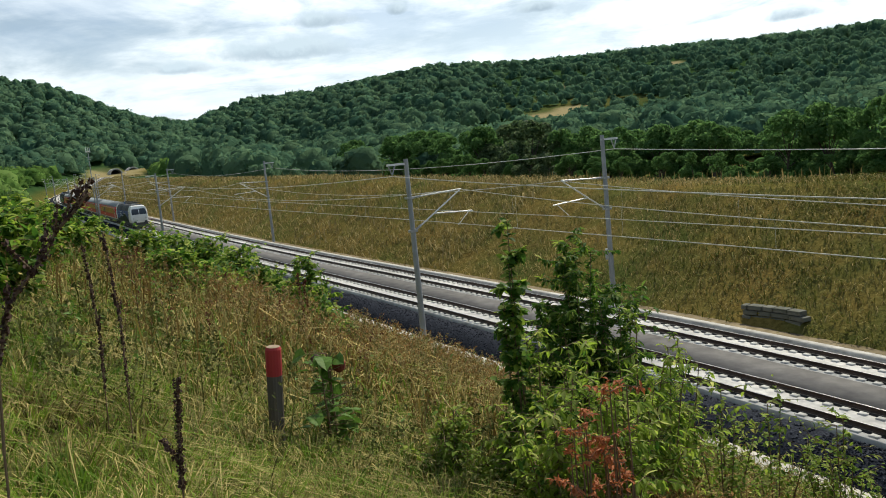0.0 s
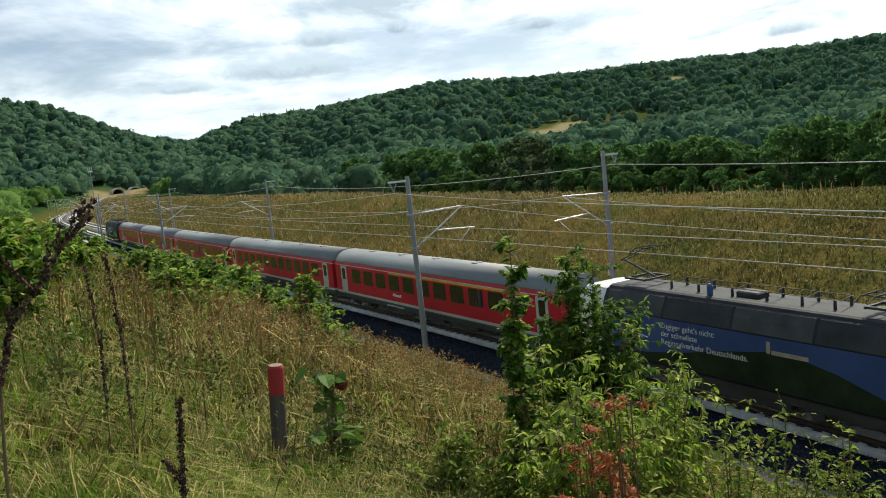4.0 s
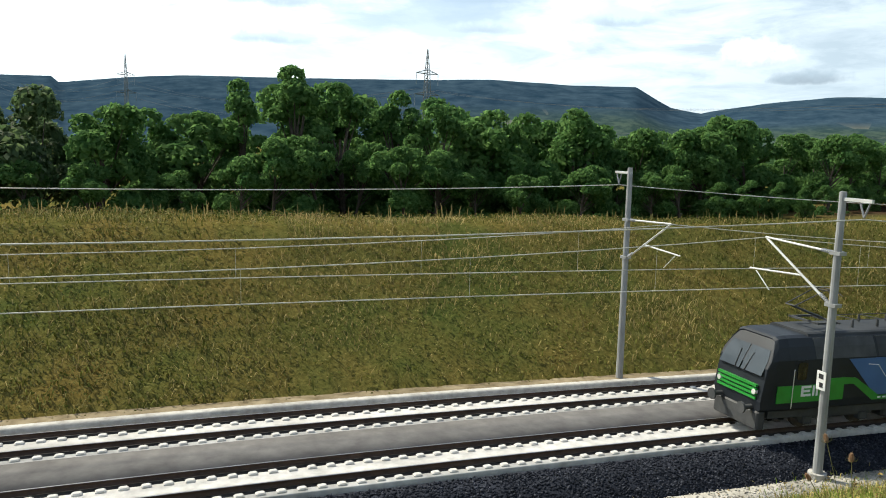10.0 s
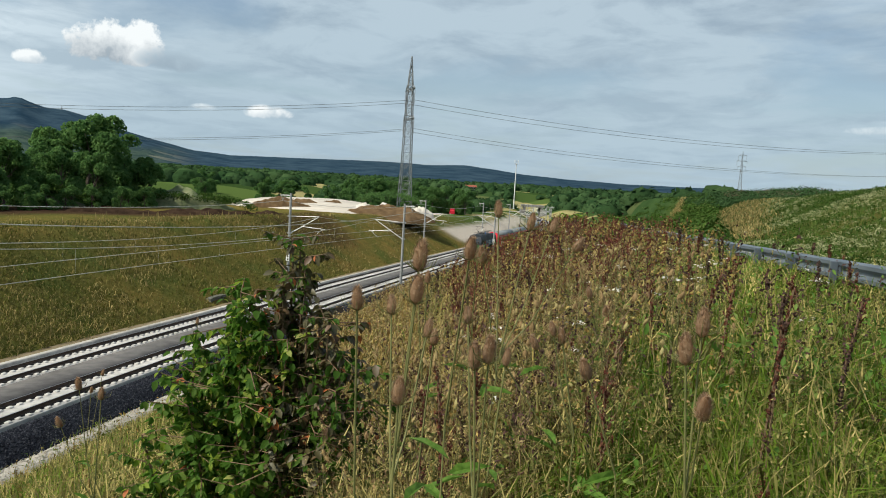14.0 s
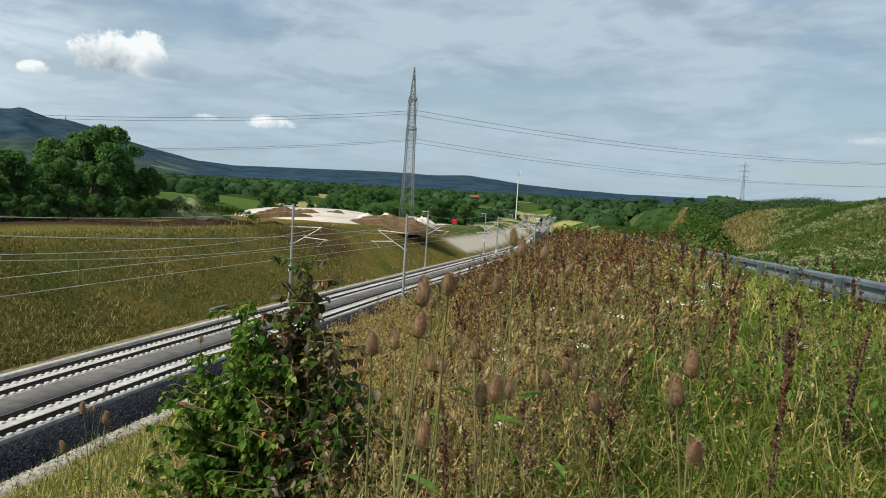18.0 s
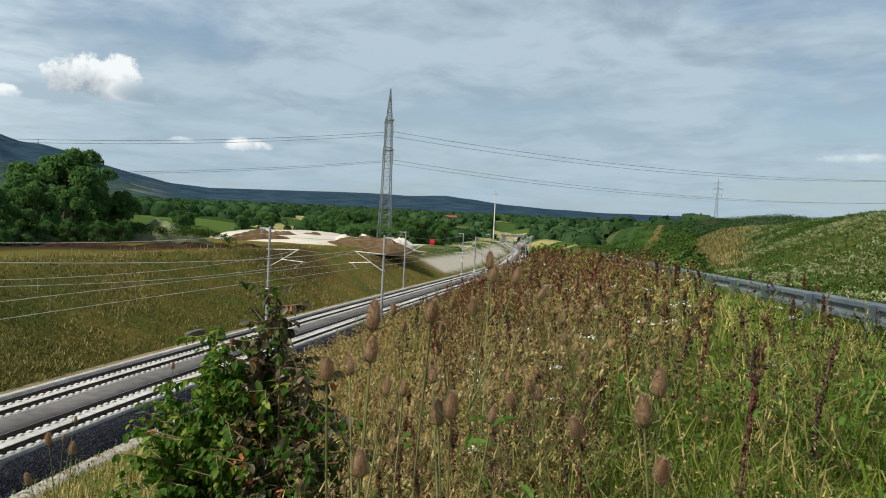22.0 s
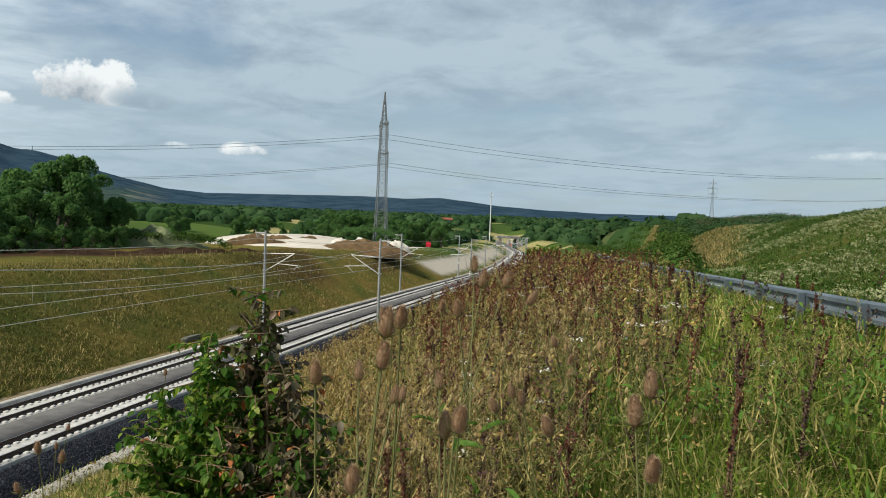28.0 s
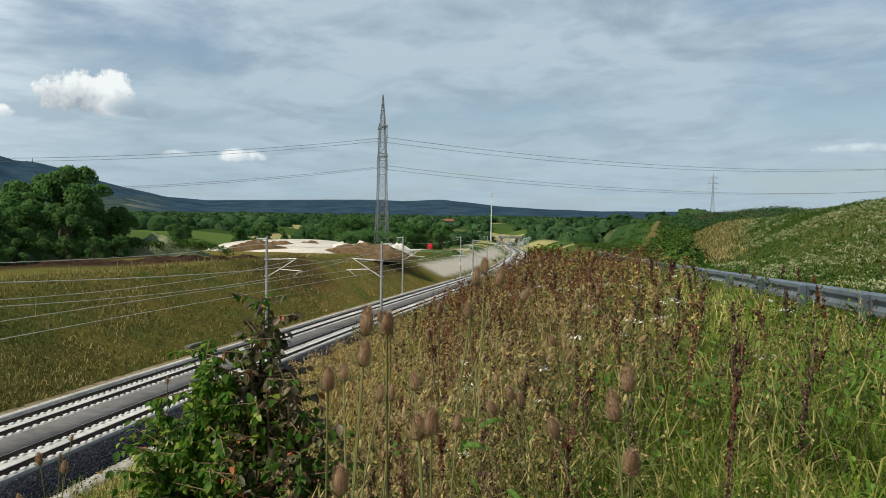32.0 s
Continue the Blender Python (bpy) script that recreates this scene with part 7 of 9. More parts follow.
def meadow_clutter(rng):
    ridge = lambda x, y, az, r: np.clip(1.15 - np.abs(az + 157) / 13, 0.05, 1)
    left = lambda x, y, az, r: step(-170, -158, az)
    half = lambda x, y, az, r: 0.25 + 0.75 * step(-168, -156, az)
    # the weedy field beside the teasels
    dry_herbs("dark_weeds", 260, -144, -172, 3.0, 30, 0.5, 0.95, DRY_STEM, DOCK, "dark brown branched dry weeds in the field", rng, 10, ridge, 0.9)
    dry_herbs("red_weeds", 260, -150, -165, 6.0, 32, 0.65, 1.05, DOCK_RED, DOCK_RED, "red-brown branched dry weeds in the field", rng, 10, ridge, 0.85)
    dry_herbs("beige_weeds", 900, -139, -172, 2.2, 30, 0.4, 0.8, STRAW, TEASEL_FAR, "beige branched dry weeds in the field", rng, 10, left, 0.7)
    dry_herbs("straw_weeds", 1200, -140, -180, 2.0, 26, 0.35, 0.8, STRAW, STRAW, "pale straw-coloured branched weeds in the field", rng, 11, half, 0.55)
    dry_herbs("olive_weeds", 550, -139, -180, 2.4, 26, 0.35, 0.75, OLIVE, OLIVE, "olive branched weeds in the field", rng, 9, None, 1.1)
    dry_herbs("edge_weeds", 420, -138, -147, 6.0, 30, 0.7, 1.1, RUST, TEASEL_FAR, "tall beige weeds along the edge of the slope", rng, 9, None, 0.9)
    tussocks("grass_tufts", 1100, 34, -157, -188, 2.2, 16, 0.48, GREEN, "lush green tufts of grass beside the guard rail", rng, 1.0)
    tussocks("grass_tufts", 520, 32, -140, -186, 1.9, 12, 0.42, STRAW, "dry straw tufts of grass in the field", rng, 1.2)
    tussocks("grass_tufts", 240, 30, -146, -186, 1.7, 4.2, 0.34, STRAW, "short dry tufts at the edge of the path", rng, 1.4)
    # the meadow with the marker post
    dry_herbs("beige_weeds", 420, 24, -20, 7.5, 24, 0.4, 0.8, RUST, RUST, "beige branched dry weeds on the slope", rng, 9)
    dry_herbs("dark_weeds", 120, 24, -14, 8.5, 22, 0.45, 0.8, DRY_STEM, DOCK_RED, "brown branched dry weeds on the slope", rng, 9)
    dry_herbs("orange_weeds", 340, -14, -34, 5.0, 9.0, 0.4, 0.72, RUST, BROOM, "orange-brown dry bushy weeds on the slope", rng, 16, None, 1.6)
    dry_herbs("olive_weeds", 500, 30, -30, 5.0, 22, 0.35, 0.75, OLIVE, OLIVE, "olive branched weeds on the slope", rng, 9, None, 1.5)
    tussocks("grass_tufts", 820, 40, 36, -26, 2.4, 15, 0.33, STRAW, "dry straw tufts of grass in the meadow", rng, 1.6)
    tussocks("grass_tufts", 900, 40, 36, -26, 2.4, 15, 0.32, GREEN, "green tufts of grass in the meadow", rng, 1.5)
    dry_herbs("edge_weeds", 420, 17, -9, 9.5, 19, 0.75, 1.15, STRAW, BROOM, "tall straw and orange-brown weeds along the slope", rng, 12, None, 1.0)
    dry_herbs("edge_weeds", 300, 17, -9, 9.5, 19, 0.7, 1.1, OLIVE, TEASEL_FAR, "tall olive and beige weeds along the slope", rng, 12, None, 1.0)
    tussocks("grass_tufts", 260, 30, 20, -30, 9, 24, 0.6, STRAW, "dry tufts of grass down the slope", rng, 0.9)


def grow_grass():
    rng = np.random.default_rng(21)
    def greens(x, y, az, r):
        g = step(0.0, 0.5, wobble(x, y, 2.6, 4.0))
        return np.clip(np.where(az > -70, 0.5, 0.28) + 0.5 * g + 0.65 * step(-154, -166, az), 0, 1)
    def dries(x, y, az, r):
        return np.clip(1.0 - 0.72 * step(-158, -170, az), 0, 1)
    x, y, r = meadow_places(42000, 36, -186, 1.6, 13, rng, 0.8, dries)
    blades("dry_grass", x, y, np.where(np.degrees(np.arctan2(-x, y)) > -70, 0.10 + 0.020 * r, 0.34 + 0.02 * r), 0.0042 + 0.0011 * r, STRAW, "tall dry straw-coloured meadow grass", rng, bend=1.3)
    x, y, r = meadow_places(30000, 36, -30, 1.6, 9, rng, 0.8)
    blades("matted_grass", x, y, 0.17, 0.0036 + 0.0008 * r, STRAW, "matted, fallen straw-coloured grass", rng, bend=1.5)
    x, y, r = meadow_places(22000, 36, -30, 1.6, 9, rng, 0.8, greens)
    blades("matted_grass", x, y, 0.17, 0.0036 + 0.0008 * r, GREEN, "matted green grass among the straw", rng, bend=1.4)
    x, y, r = meadow_places(650, 24, -6, 6.5, 14, rng, 0.9, lambda x, y, az, r: 0.3 + 0.7 * step(0.0, 0.5, wobble(x, y, 2.0, 3.0)))
    blades("brown_stalks", x, y, 0.95, 0.006 + 0.0009 * r, RUST, "upright brown dried weed stalks", rng, "weeds", bend=0.6)
    x, y, r = meadow_places(46000, 36, -186, 10, 48, rng, 0.9, dries)
    blades("dry_grass", x, y, 0.55, 0.006 + 0.0009 * r, STRAW, "dry straw-coloured grass down the slope", rng, bend=0.6)
    x, y, r = meadow_places(44000, 36, -190, 1.6, 16, rng, 0.8, greens)
    blades("green_grass", x, y, np.where(np.degrees(np.arctan2(-x, y)) > -70, 0.10 + 0.018 * r, 0.32 + 0.012 * r), 0.005 + 0.0011 * r, GREEN, "green meadow grass among the straw", rng, bend=1.15)
    x, y, r = meadow_places(34000, 36, -190, 14, 55, rng, 0.9, greens)
    blades("green_grass", x, y, 0.5, 0.007 + 0.0010 * r, GREEN, "green grass and weeds down the slope", rng, bend=0.6)
    # tall bright straw stems in the field of teasels
    x, y, r = meadow_places(7000, -138, -178, 2.4, 34, rng, 0.8)
    blades("straw_stems", x, y, 0.62, 0.0040 + 0.0007 * r, STRAW, "tall pale straw stems in the field", rng, bend=0.75)
    x, y, r = meadow_places(7000, -156, -190, 2.0, 20, rng, 0.8)
    blades("lush_grass", x, y, 0.55, 0.006 + 0.0009 * r, GREEN, "lush green grass beside the guard rail", rng, bend=0.9)
    # tall weeds along the edge of the slope
    for mat, n, h in ((STRAW, 2600, 0.85), (RUST, 1300, 0.95), (GREEN, 2600, 0.75)):
        x, y, r = meadow_places(n, 17.5, -3, 8.5, 22, rng, 0.9)
        blades("tall_weeds", x, y, h, 0.007 + 0.0010 * r, mat, "tall mixed weeds along the edge of the slope", rng, "weeds", bend=0.95)
    for mat, n, h in ((STRAW, 2200, 0.75), (RUST, 1100, 0.85), (GREEN, 2600, 0.7)):
        x, y, r = meadow_places(n, -15, -40, 5.5, 12.5, rng, 0.9)
        blades("slope_weeds", x, y, h, 0.007 + 0.0010 * r, mat, "mixed dry and green weeds on the slope", rng, "weeds", bend=0.7)
    # rusty seed-headed weeds
    def rusty(x, y, az, r):
        return np.clip(0.25 + 0.8 * step(0.1, 0.6, wobble(x, y, 3.4, 8.0)) + 0.3 * step(-140, -150, az) * step(-172, -160, az), 0, 1) * np.where((az < -145) & (az > -168) | (az > -20), 1, 0.5)
    x, y, r = meadow_places(3600, 32, -170, 3.6, 36, rng, 0.9, rusty)
    far_on = (np.degrees(np.arctan2(-x, y)) < -70) | (r > 8)
    x, y, r = x[far_on], y[far_on], r[far_on]
    blades("rusty_weeds", x, y, 0.85, 0.005 + 0.0010 * r, RUST, "rust-brown dried weeds in the meadow", rng, "weeds", bend=0.6)
    herbs(rng)
    spikes(rng)
    meadow_clutter(np.random.default_rng(64))
    n = len(x)
    k = 6
    px, py = np.repeat(x, k) + rng.normal(size=n * k) * 0.018, np.repeat(y, k) + rng.normal(size=n * k) * 0.018
    pz = np.repeat(ground_z(x, y), k) + rng.uniform(0.30, 0.92, n * k)
    d = rng.normal(size=(n * k, 3))
    d /= np.linalg.norm(d, axis=1)[:, None]
    v, f = scatter_quads(np.stack([px, py, pz], 1), d, (0.008 + 0.0010 * np.repeat(r, k)) * rng.uniform(0.6, 1.4, n * k), rng, 1.3)
    tagged(new("weed_seed_heads", big_mesh("weed_seed_heads", v, f, [], RUST)), "rust-brown and beige seed heads of weeds", "weeds", kind="stuff")
    # grass on the far bank
    n = 120000
    s = rng.uniform(-190, 150, n)
    o = -rng.uniform(4.8, 24.5, n)
    ok = rng.random(n) > 0.3 * step(15, 60, s) + 0.4 * step(82, 98, s)
    ok &= ~drain_gap(s, o)
    q = on_line(s, o)
    ok &= rng.random(n) > 0.5 * step(-58, -40, s) * step(-10, -20, s)
    ok &= rng.random(n) < np.where(s > -15, 0.16 + 0.84 * step(-0.1, 0.25, wobble(q[:, 0], q[:, 1], 5.5, 7.0) + 0.4 * wobble(q[:, 0], q[:, 1], 1.6, 2.0)), 0.55 + 0.45 * step(-0.3, 0.2, wobble(q[:, 0], q[:, 1], 1.8, 2.0)))
    s, o = s[ok], o[ok]
    n = len(s)
    p = on_line(s, o)
    rr = np.hypot(p[:, 0], p[:, 1])
    ok = rng.random(n) < np.clip(60 / rr, 0, 1) * (1 - 0.7 * step(-70, -130, s))
    p, rr = p[ok], rr[ok]
    blades("bank_grass", p[:, 0], p[:, 1], 0.42 * (1 + 0.4 * wobble(p[:, 0], p[:, 1], 3.0)), 0.012 + 0.0006 * rr, BANK, "dry brown and olive grass on the railway bank", rng, bend=1.35)
    n = 52000
    s, o = rng.uniform(-60, 165, n), -rng.uniform(5.3, 24.5, n)
    p = on_line(s, o)
    ok = rng.random(n) < (1 - 0.85 * step(82, 98, s)) * (step(-10, 40, s) * 0.75 + 0.5 * step(-0.1, 0.4, wobble(p[:, 0], p[:, 1], 7.0, 3.0)) + 0.75 * step(-62, -40, s) * step(-8, -20, s))
    ok &= ~drain_gap(s, o)
    p = p[ok]
    blades("olive_bank_grass", p[:, 0], p[:, 1], 0.42, 0.06, BANK_OLIVE, "olive green grass on the railway bank", rng, bend=1.35)
    n = 26000
    s, o = -75 - 485 * rng.random(n) ** 1.3, -rng.uniform(4.9, 27, n)
    p = on_line(s, o)
    ok = rng.random(n) < 0.75
    p, s = p[ok], s[ok]
    blades("bank_grass", p[:, 0], p[:, 1], 0.75, 0.05 + 0.0006 * np.abs(s), BANK_PALE, "dry grass on the bank towards the tunnel", rng, bend=1.3)
    # taller weeds along its crest
    n = 800
    s = rng.uniform(-190, 90, n)
    p = on_line(s, -rng.uniform(20.5, 24, n))
    blades("crest_weeds", p[:, 0], p[:, 1], 1.0, 0.07, BANK, "tall weeds along the crest of the bank", rng, "weeds", bend=0.25)
    # the verge in front of the guard rail
    n = 7000
    p = on_line(rng.uniform(-26, 50, n), rng.uniform(27.5, 30.6, n))
    blades("verge_grass", p[:, 0], p[:, 1], 0.62, 0.014, GREEN, "tall green grass in front of the guard rail", rng, bend=0.7)
    p = on_line(rng.uniform(-26, 50, n), rng.uniform(27.5, 30.6, n))
    blades("verge_grass", p[:, 0], p[:, 1], 0.62, 0.013, STRAW, "tall dry grass in front of the guard rail", rng, bend=0.7)
    # the green bank beyond the road
    n = 52000
    s = rng.uniform(-40, 170, n)
    o = rng.uniform(36.5, 62, n)
    p = on_line(s, o)
    blades("bank_herbs", p[:, 0], p[:, 1], 0.34, 0.045, BANK_GREEN, "green herbs on the bank beside the road", rng, "herbs", bend=1.3)
    PALE_HERB = material("pale_seeded_herb", (0.19, 0.21, 0.095), (0.42, 0.43, 0.25), 0.8, 0.9, leaf=0.1, spec=0.0)
    for n, mat, name, label, low, high in ((19000, PALE_HERB, "pale_herbs", "pale seeding herbs on the green bank", 0.10, 0.24), (12000, BANK_GREEN, "herb_cushions", "dark green cushions of herbs on the bank", 0.14, 0.34)):
        p = on_line(rng.uniform(-40, 120, n), rng.uniform(38.5, 62, n))
        wave = wobble(p[:, 0], p[:, 1], 3.4, 6.0) + 0.6 * wobble(p[:, 0], p[:, 1], 1.1, 2.0) + 0.3 * rng.normal(size=n)
        p = p[(wave > -0.1) == (mat is PALE_HERB)]
        az, r = np.degrees(np.arctan2(-p[:, 0], p[:, 1])), np.hypot(p[:, 0], p[:, 1])
        p = p[~((az + 0.9 * rng.normal(size=len(az)) > -171.4) & (az < -160) & (r + 4 * rng.normal(size=len(az)) > 66))]
        n, q = len(p), 9
        size = rng.uniform(low, high, n)
        d = rng.normal(size=(n, q, 3))
        d[..., 2] = np.abs(d[..., 2])
        d /= np.linalg.norm(d, axis=2)[..., None]
        c = np.stack([p[:, 0], p[:, 1], ground_z(p[:, 0], p[:, 1]) + 0.12], 1)[:, None] + d * size[:, None, None] * rng.uniform(0.5, 1.1, (n, q, 1)) * np.array([1.3, 1.3, 1.0])
        v, f = scatter_quads(c.reshape(-1, 3), d.reshape(-1, 3), np.repeat(size, q) * rng.uniform(0.16, 0.34, n * q), rng)
        tagged(new(name, big_mesh(name, v, f, [], mat)), label, "herbs", kind="stuff")
    n = 12000
    az, r = rng.uniform(-173.0, -166.4, n), rng.uniform(66, 150, n)
    p = np.stack([-r * np.sin(np.radians(az)), r * np.cos(np.radians(az))], 1)
    s, o = to_line(p[:, 0], p[:, 1])
    p = p[(o > 38) & (rng.random(n) < step(-173.0, -169.4, az) * step(-166.2, -167.6, az))]
    blades("dry_hollow_grass", p[:, 0], p[:, 1], 0.6, 0.07, BANK, "golden dry grass in the hollow by the road", rng, bend=0.9)
    # weeds on the gravel path and leafy patches on the bank
    n = 9000
    s, o = rng.uniform(-130, 20, n), rng.uniform(5.7, 7.9, n)
    p = on_line(s, o)
    ok = wobble(p[:, 0], p[:, 1], 2.4, 3.0) + 0.25 * (o - 6.8) + 0.3 * rng.normal(size=n) > 0.0
    p = p[ok]
    half = len(p) // 2
    blades("path_weeds", p[:half, 0], p[:half, 1], 0.4, 0.03, STRAW, "dry weeds on the gravel path", rng, "weeds", bend=1.0)
    blades("path_weeds", p[half:, 0], p[half:, 1], 0.4, 0.03, GREEN, "green weeds on the gravel path", rng, "weeds", bend=1.0)
    n = 60000
    s, o = rng.uniform(-75, 40, n), -rng.uniform(5.6, 24, n)
    p = on_line(s, o)
    ok = (0.7 * wobble(p[:, 0], p[:, 1], 4.5, 3.0) + 0.5 * wobble(p[:, 0], p[:, 1], 1.4, 8.0) + 0.9 * step(-62, -38, s) + 0.25 * rng.normal(size=n) > 0.62) & ~(drain_gap(s, o) & (rng.random(n) < 0.8))
    p = p[ok]
    d = rng.normal(size=(len(p), 3)) * 0.8 + np.array([0, 0, 1])
    d /= np.linalg.norm(d, axis=1)[:, None]
    v, f = scatter_quads(np.stack([p[:, 0], p[:, 1], ground_z(p[:, 0], p[:, 1]) + rng.uniform(0.05, 0.42, len(p))], 1), d, rng.uniform(0.03, 0.10, len(p)), rng)
    tagged(new("bank_weeds", big_mesh("bank_weeds", v, f, [], BANK_OLIVE)), "olive leafy weeds on the railway bank", "weeds", kind="stuff")



LEAF_TRIS = np.array([(6, 0, 1), (6, 1, 2), (6, 2, 3), (6, 3, 4), (6, 4, 5), (6, 5, 0)])


def leaf_frames(way, rng):
    way = way / (np.linalg.norm(way, axis=1)[:, None] + 1e-9)
    side = np.cross(way, rng.normal(size=way.shape) * 0.35 + np.array([0, 0, 1.0]))
    side /= np.linalg.norm(side, axis=1)[:, None] + 1e-9
    return way, side, np.cross(side, way)


def leaf_corners(slim):
    """One oval leaf, folded along its rib and hanging at the tip: along, across, up."""
    return np.array([(0, 0, 0), (0.30, slim * 0.46, 0.07), (0.70, slim * 0.38, -0.01), (1.0, 0, -0.20), (0.70, -slim * 0.38, -0.01), (0.30, -slim * 0.46, 0.07), (0.48, 0, -0.03)])


def leaves(p, way, size, rng, slim=0.5):
    """Leaf pieces at places p, each pointing along way and hanging a little."""
    way, side, up = leaf_frames(way, rng)
    c = leaf_corners(slim)
    v = p[:, None] + size[:, None, None] * (c[None, :, :1] * way[:, None] + c[None, :, 1:2] * side[:, None] + c[None, :, 2:] * up[:, None])
    return v.reshape(-1, 3), (LEAF_TRIS[None] + (np.arange(len(p)) * 7)[:, None, None]).reshape(-1, 3)


def single_leaves(name, p, way, size, rng, slim, mat, parent, label=""):
    """Each leaf an object of its own, all on one mesh."""
    me = bpy.data.meshes.new(name)
    me.from_pydata([tuple(c) for c in leaf_corners(slim)], [], [tuple(int(i) for i in t) for t in LEAF_TRIS])
    me.materials.append(mat)
    way, side, up = leaf_frames(way, rng)
    for q, a, b, c, l in zip(p, way, side, up, size):
        ob = hang(name, me, parent, label)
        ob.matrix_local = Matrix(((a[0] * l, b[0] * l, c[0] * l, q[0]), (a[1] * l, b[1] * l, c[1] * l, q[1]), (a[2] * l, b[2] * l, c[2] * l, q[2]), (0, 0, 0, 1)))


def rise(az, r, el):
    """Height over the ground of what reaches the given degrees from the eye."""
    x, y = polar(az, r)
    return EYE + (0.24 if az < -75 else 0.0) + r * math.tan(radians(el)) - float(ground_z([x], [y])[0])


def shrub(name, label, x, y, height, spread, stems, per_stem, leaf_size, mats, seed, slim=0.5, upright=0.5, droop=0.35, category="shrub", single=0, low=2):
    """Stems from one root, branching, with leaves along the outer two thirds; mats: (share, material, part name)."""
    rng = np.random.default_rng(seed)
    z = float(ground_z([x], [y])[0])
    sh = thing(name, label, category, pose(x, y, z - 0.03))
    wood = Shape()
    places, ways = [], []
    for k in range(stems):
        w = 2 * math.pi * k / stems + rng.uniform(-0.4, 0.4)
        reach = spread * rng.uniform(0.2, 1.0)
        if k % 6 == 0:
            reach *= 0.35
        h = height * (1.0 if k == 0 else rng.uniform(0.9, 1.0) if k % 6 == 0 else rng.uniform(0.55, 0.98)) * (1 - 0.25 * (reach / spread) ** 2)
        a = Vector((0.06 * math.cos(w), 0.06 * math.sin(w), 0))
        end = Vector((reach * math.cos(w), reach * math.sin(w), h))
        mid = Vector((end.x * upright, end.y * upright, h * 0.55))
        pts = [a.lerp(mid, t) * (1 - t) + mid.lerp(end, t) * t for t in np.linspace(0, 1, 9)]
        for q, (u, v) in enumerate(zip(pts, pts[1:])):
            wood.tube(u, v, 0.009 * (1 - q / 11) + 0.002, 0.009 * (1 - (q + 1) / 11) + 0.002, 5, False)
        twigs = [(pts[i], pts[i] + Vector((rng.normal() * 0.5, rng.normal() * 0.5, rng.uniform(-0.15, 0.35))).normalized() * (0.12 + spread * rng.uniform(0.12, 0.36))) for i in range(low, 9) for _ in (0, 1)]
        for u, v in twigs:
            wood.tube(u, v, 0.004, 0.0015, 4, False)
        lines = twigs + [(pts[i], pts[i + 1]) for i in range(low + 1, 8)]
        for _ in range(per_stem):
            u, v = lines[rng.integers(len(lines))]
            p = u.lerp(v, rng.uniform(0.1, 1.05))
            places.append(tuple(p))
            d = (v - u).normalized() * 0.6 + Vector((rng.normal(), rng.normal(), rng.normal() * 0.5 - droop))
            ways.append(tuple(d))
    part("branchwork", wood, DRY_STEM, sh)
    p, w = np.array(places), np.array(ways)
    lot = rng.random(len(p))
    at = 0.0
    for share, mat, pname in mats:
        pick = np.where((lot >= at) & (lot < at + share))[0]
        at += share
        size = leaf_size * rng.uniform(0.6, 1.25, len(pick))
        n = min(len(pick), 300 if mat is RED_LEAF else int(single * share))
        if n:
            lone = pick[:n]
            single_leaves("dead_leaf" if mat is RED_LEAF else "leaf", p[lone], w[lone], size[:n], rng, slim, mat, sh)
        if len(pick) > n:
            v, t = leaves(p[pick[n:]], w[pick[n:]], size[n:], rng, slim)
            tagged(hang(pname, big_mesh(pname, v, [], t, mat), sh), kind="stuff")
    return sh


grow_grass()
site_scrub()


SWAYING = []
# tips of the branches with dead leaves, and the leaning dock: azimuth, distance, height in degrees
DEAD_TIPS = ((-12.7, 5.0, -17.4), (-11.6, 5.0, -18.0), (-10.8, 5.0, -19.0), (-9.6, 4.95, -19.6), (-8.4, 4.9, -20.3))
DOCK_LEAN = [(32.6, 2.1, -26), (32.0, 2.1, -16), (31.5, 2.1, -10.5), (30.3, 2.1, -6.5), (28.6, 2.1, -4.5), (26.9, 2.1, -2.1), (25.8, 2.1, -1.1), (24.6, 2.1, 0.2)]


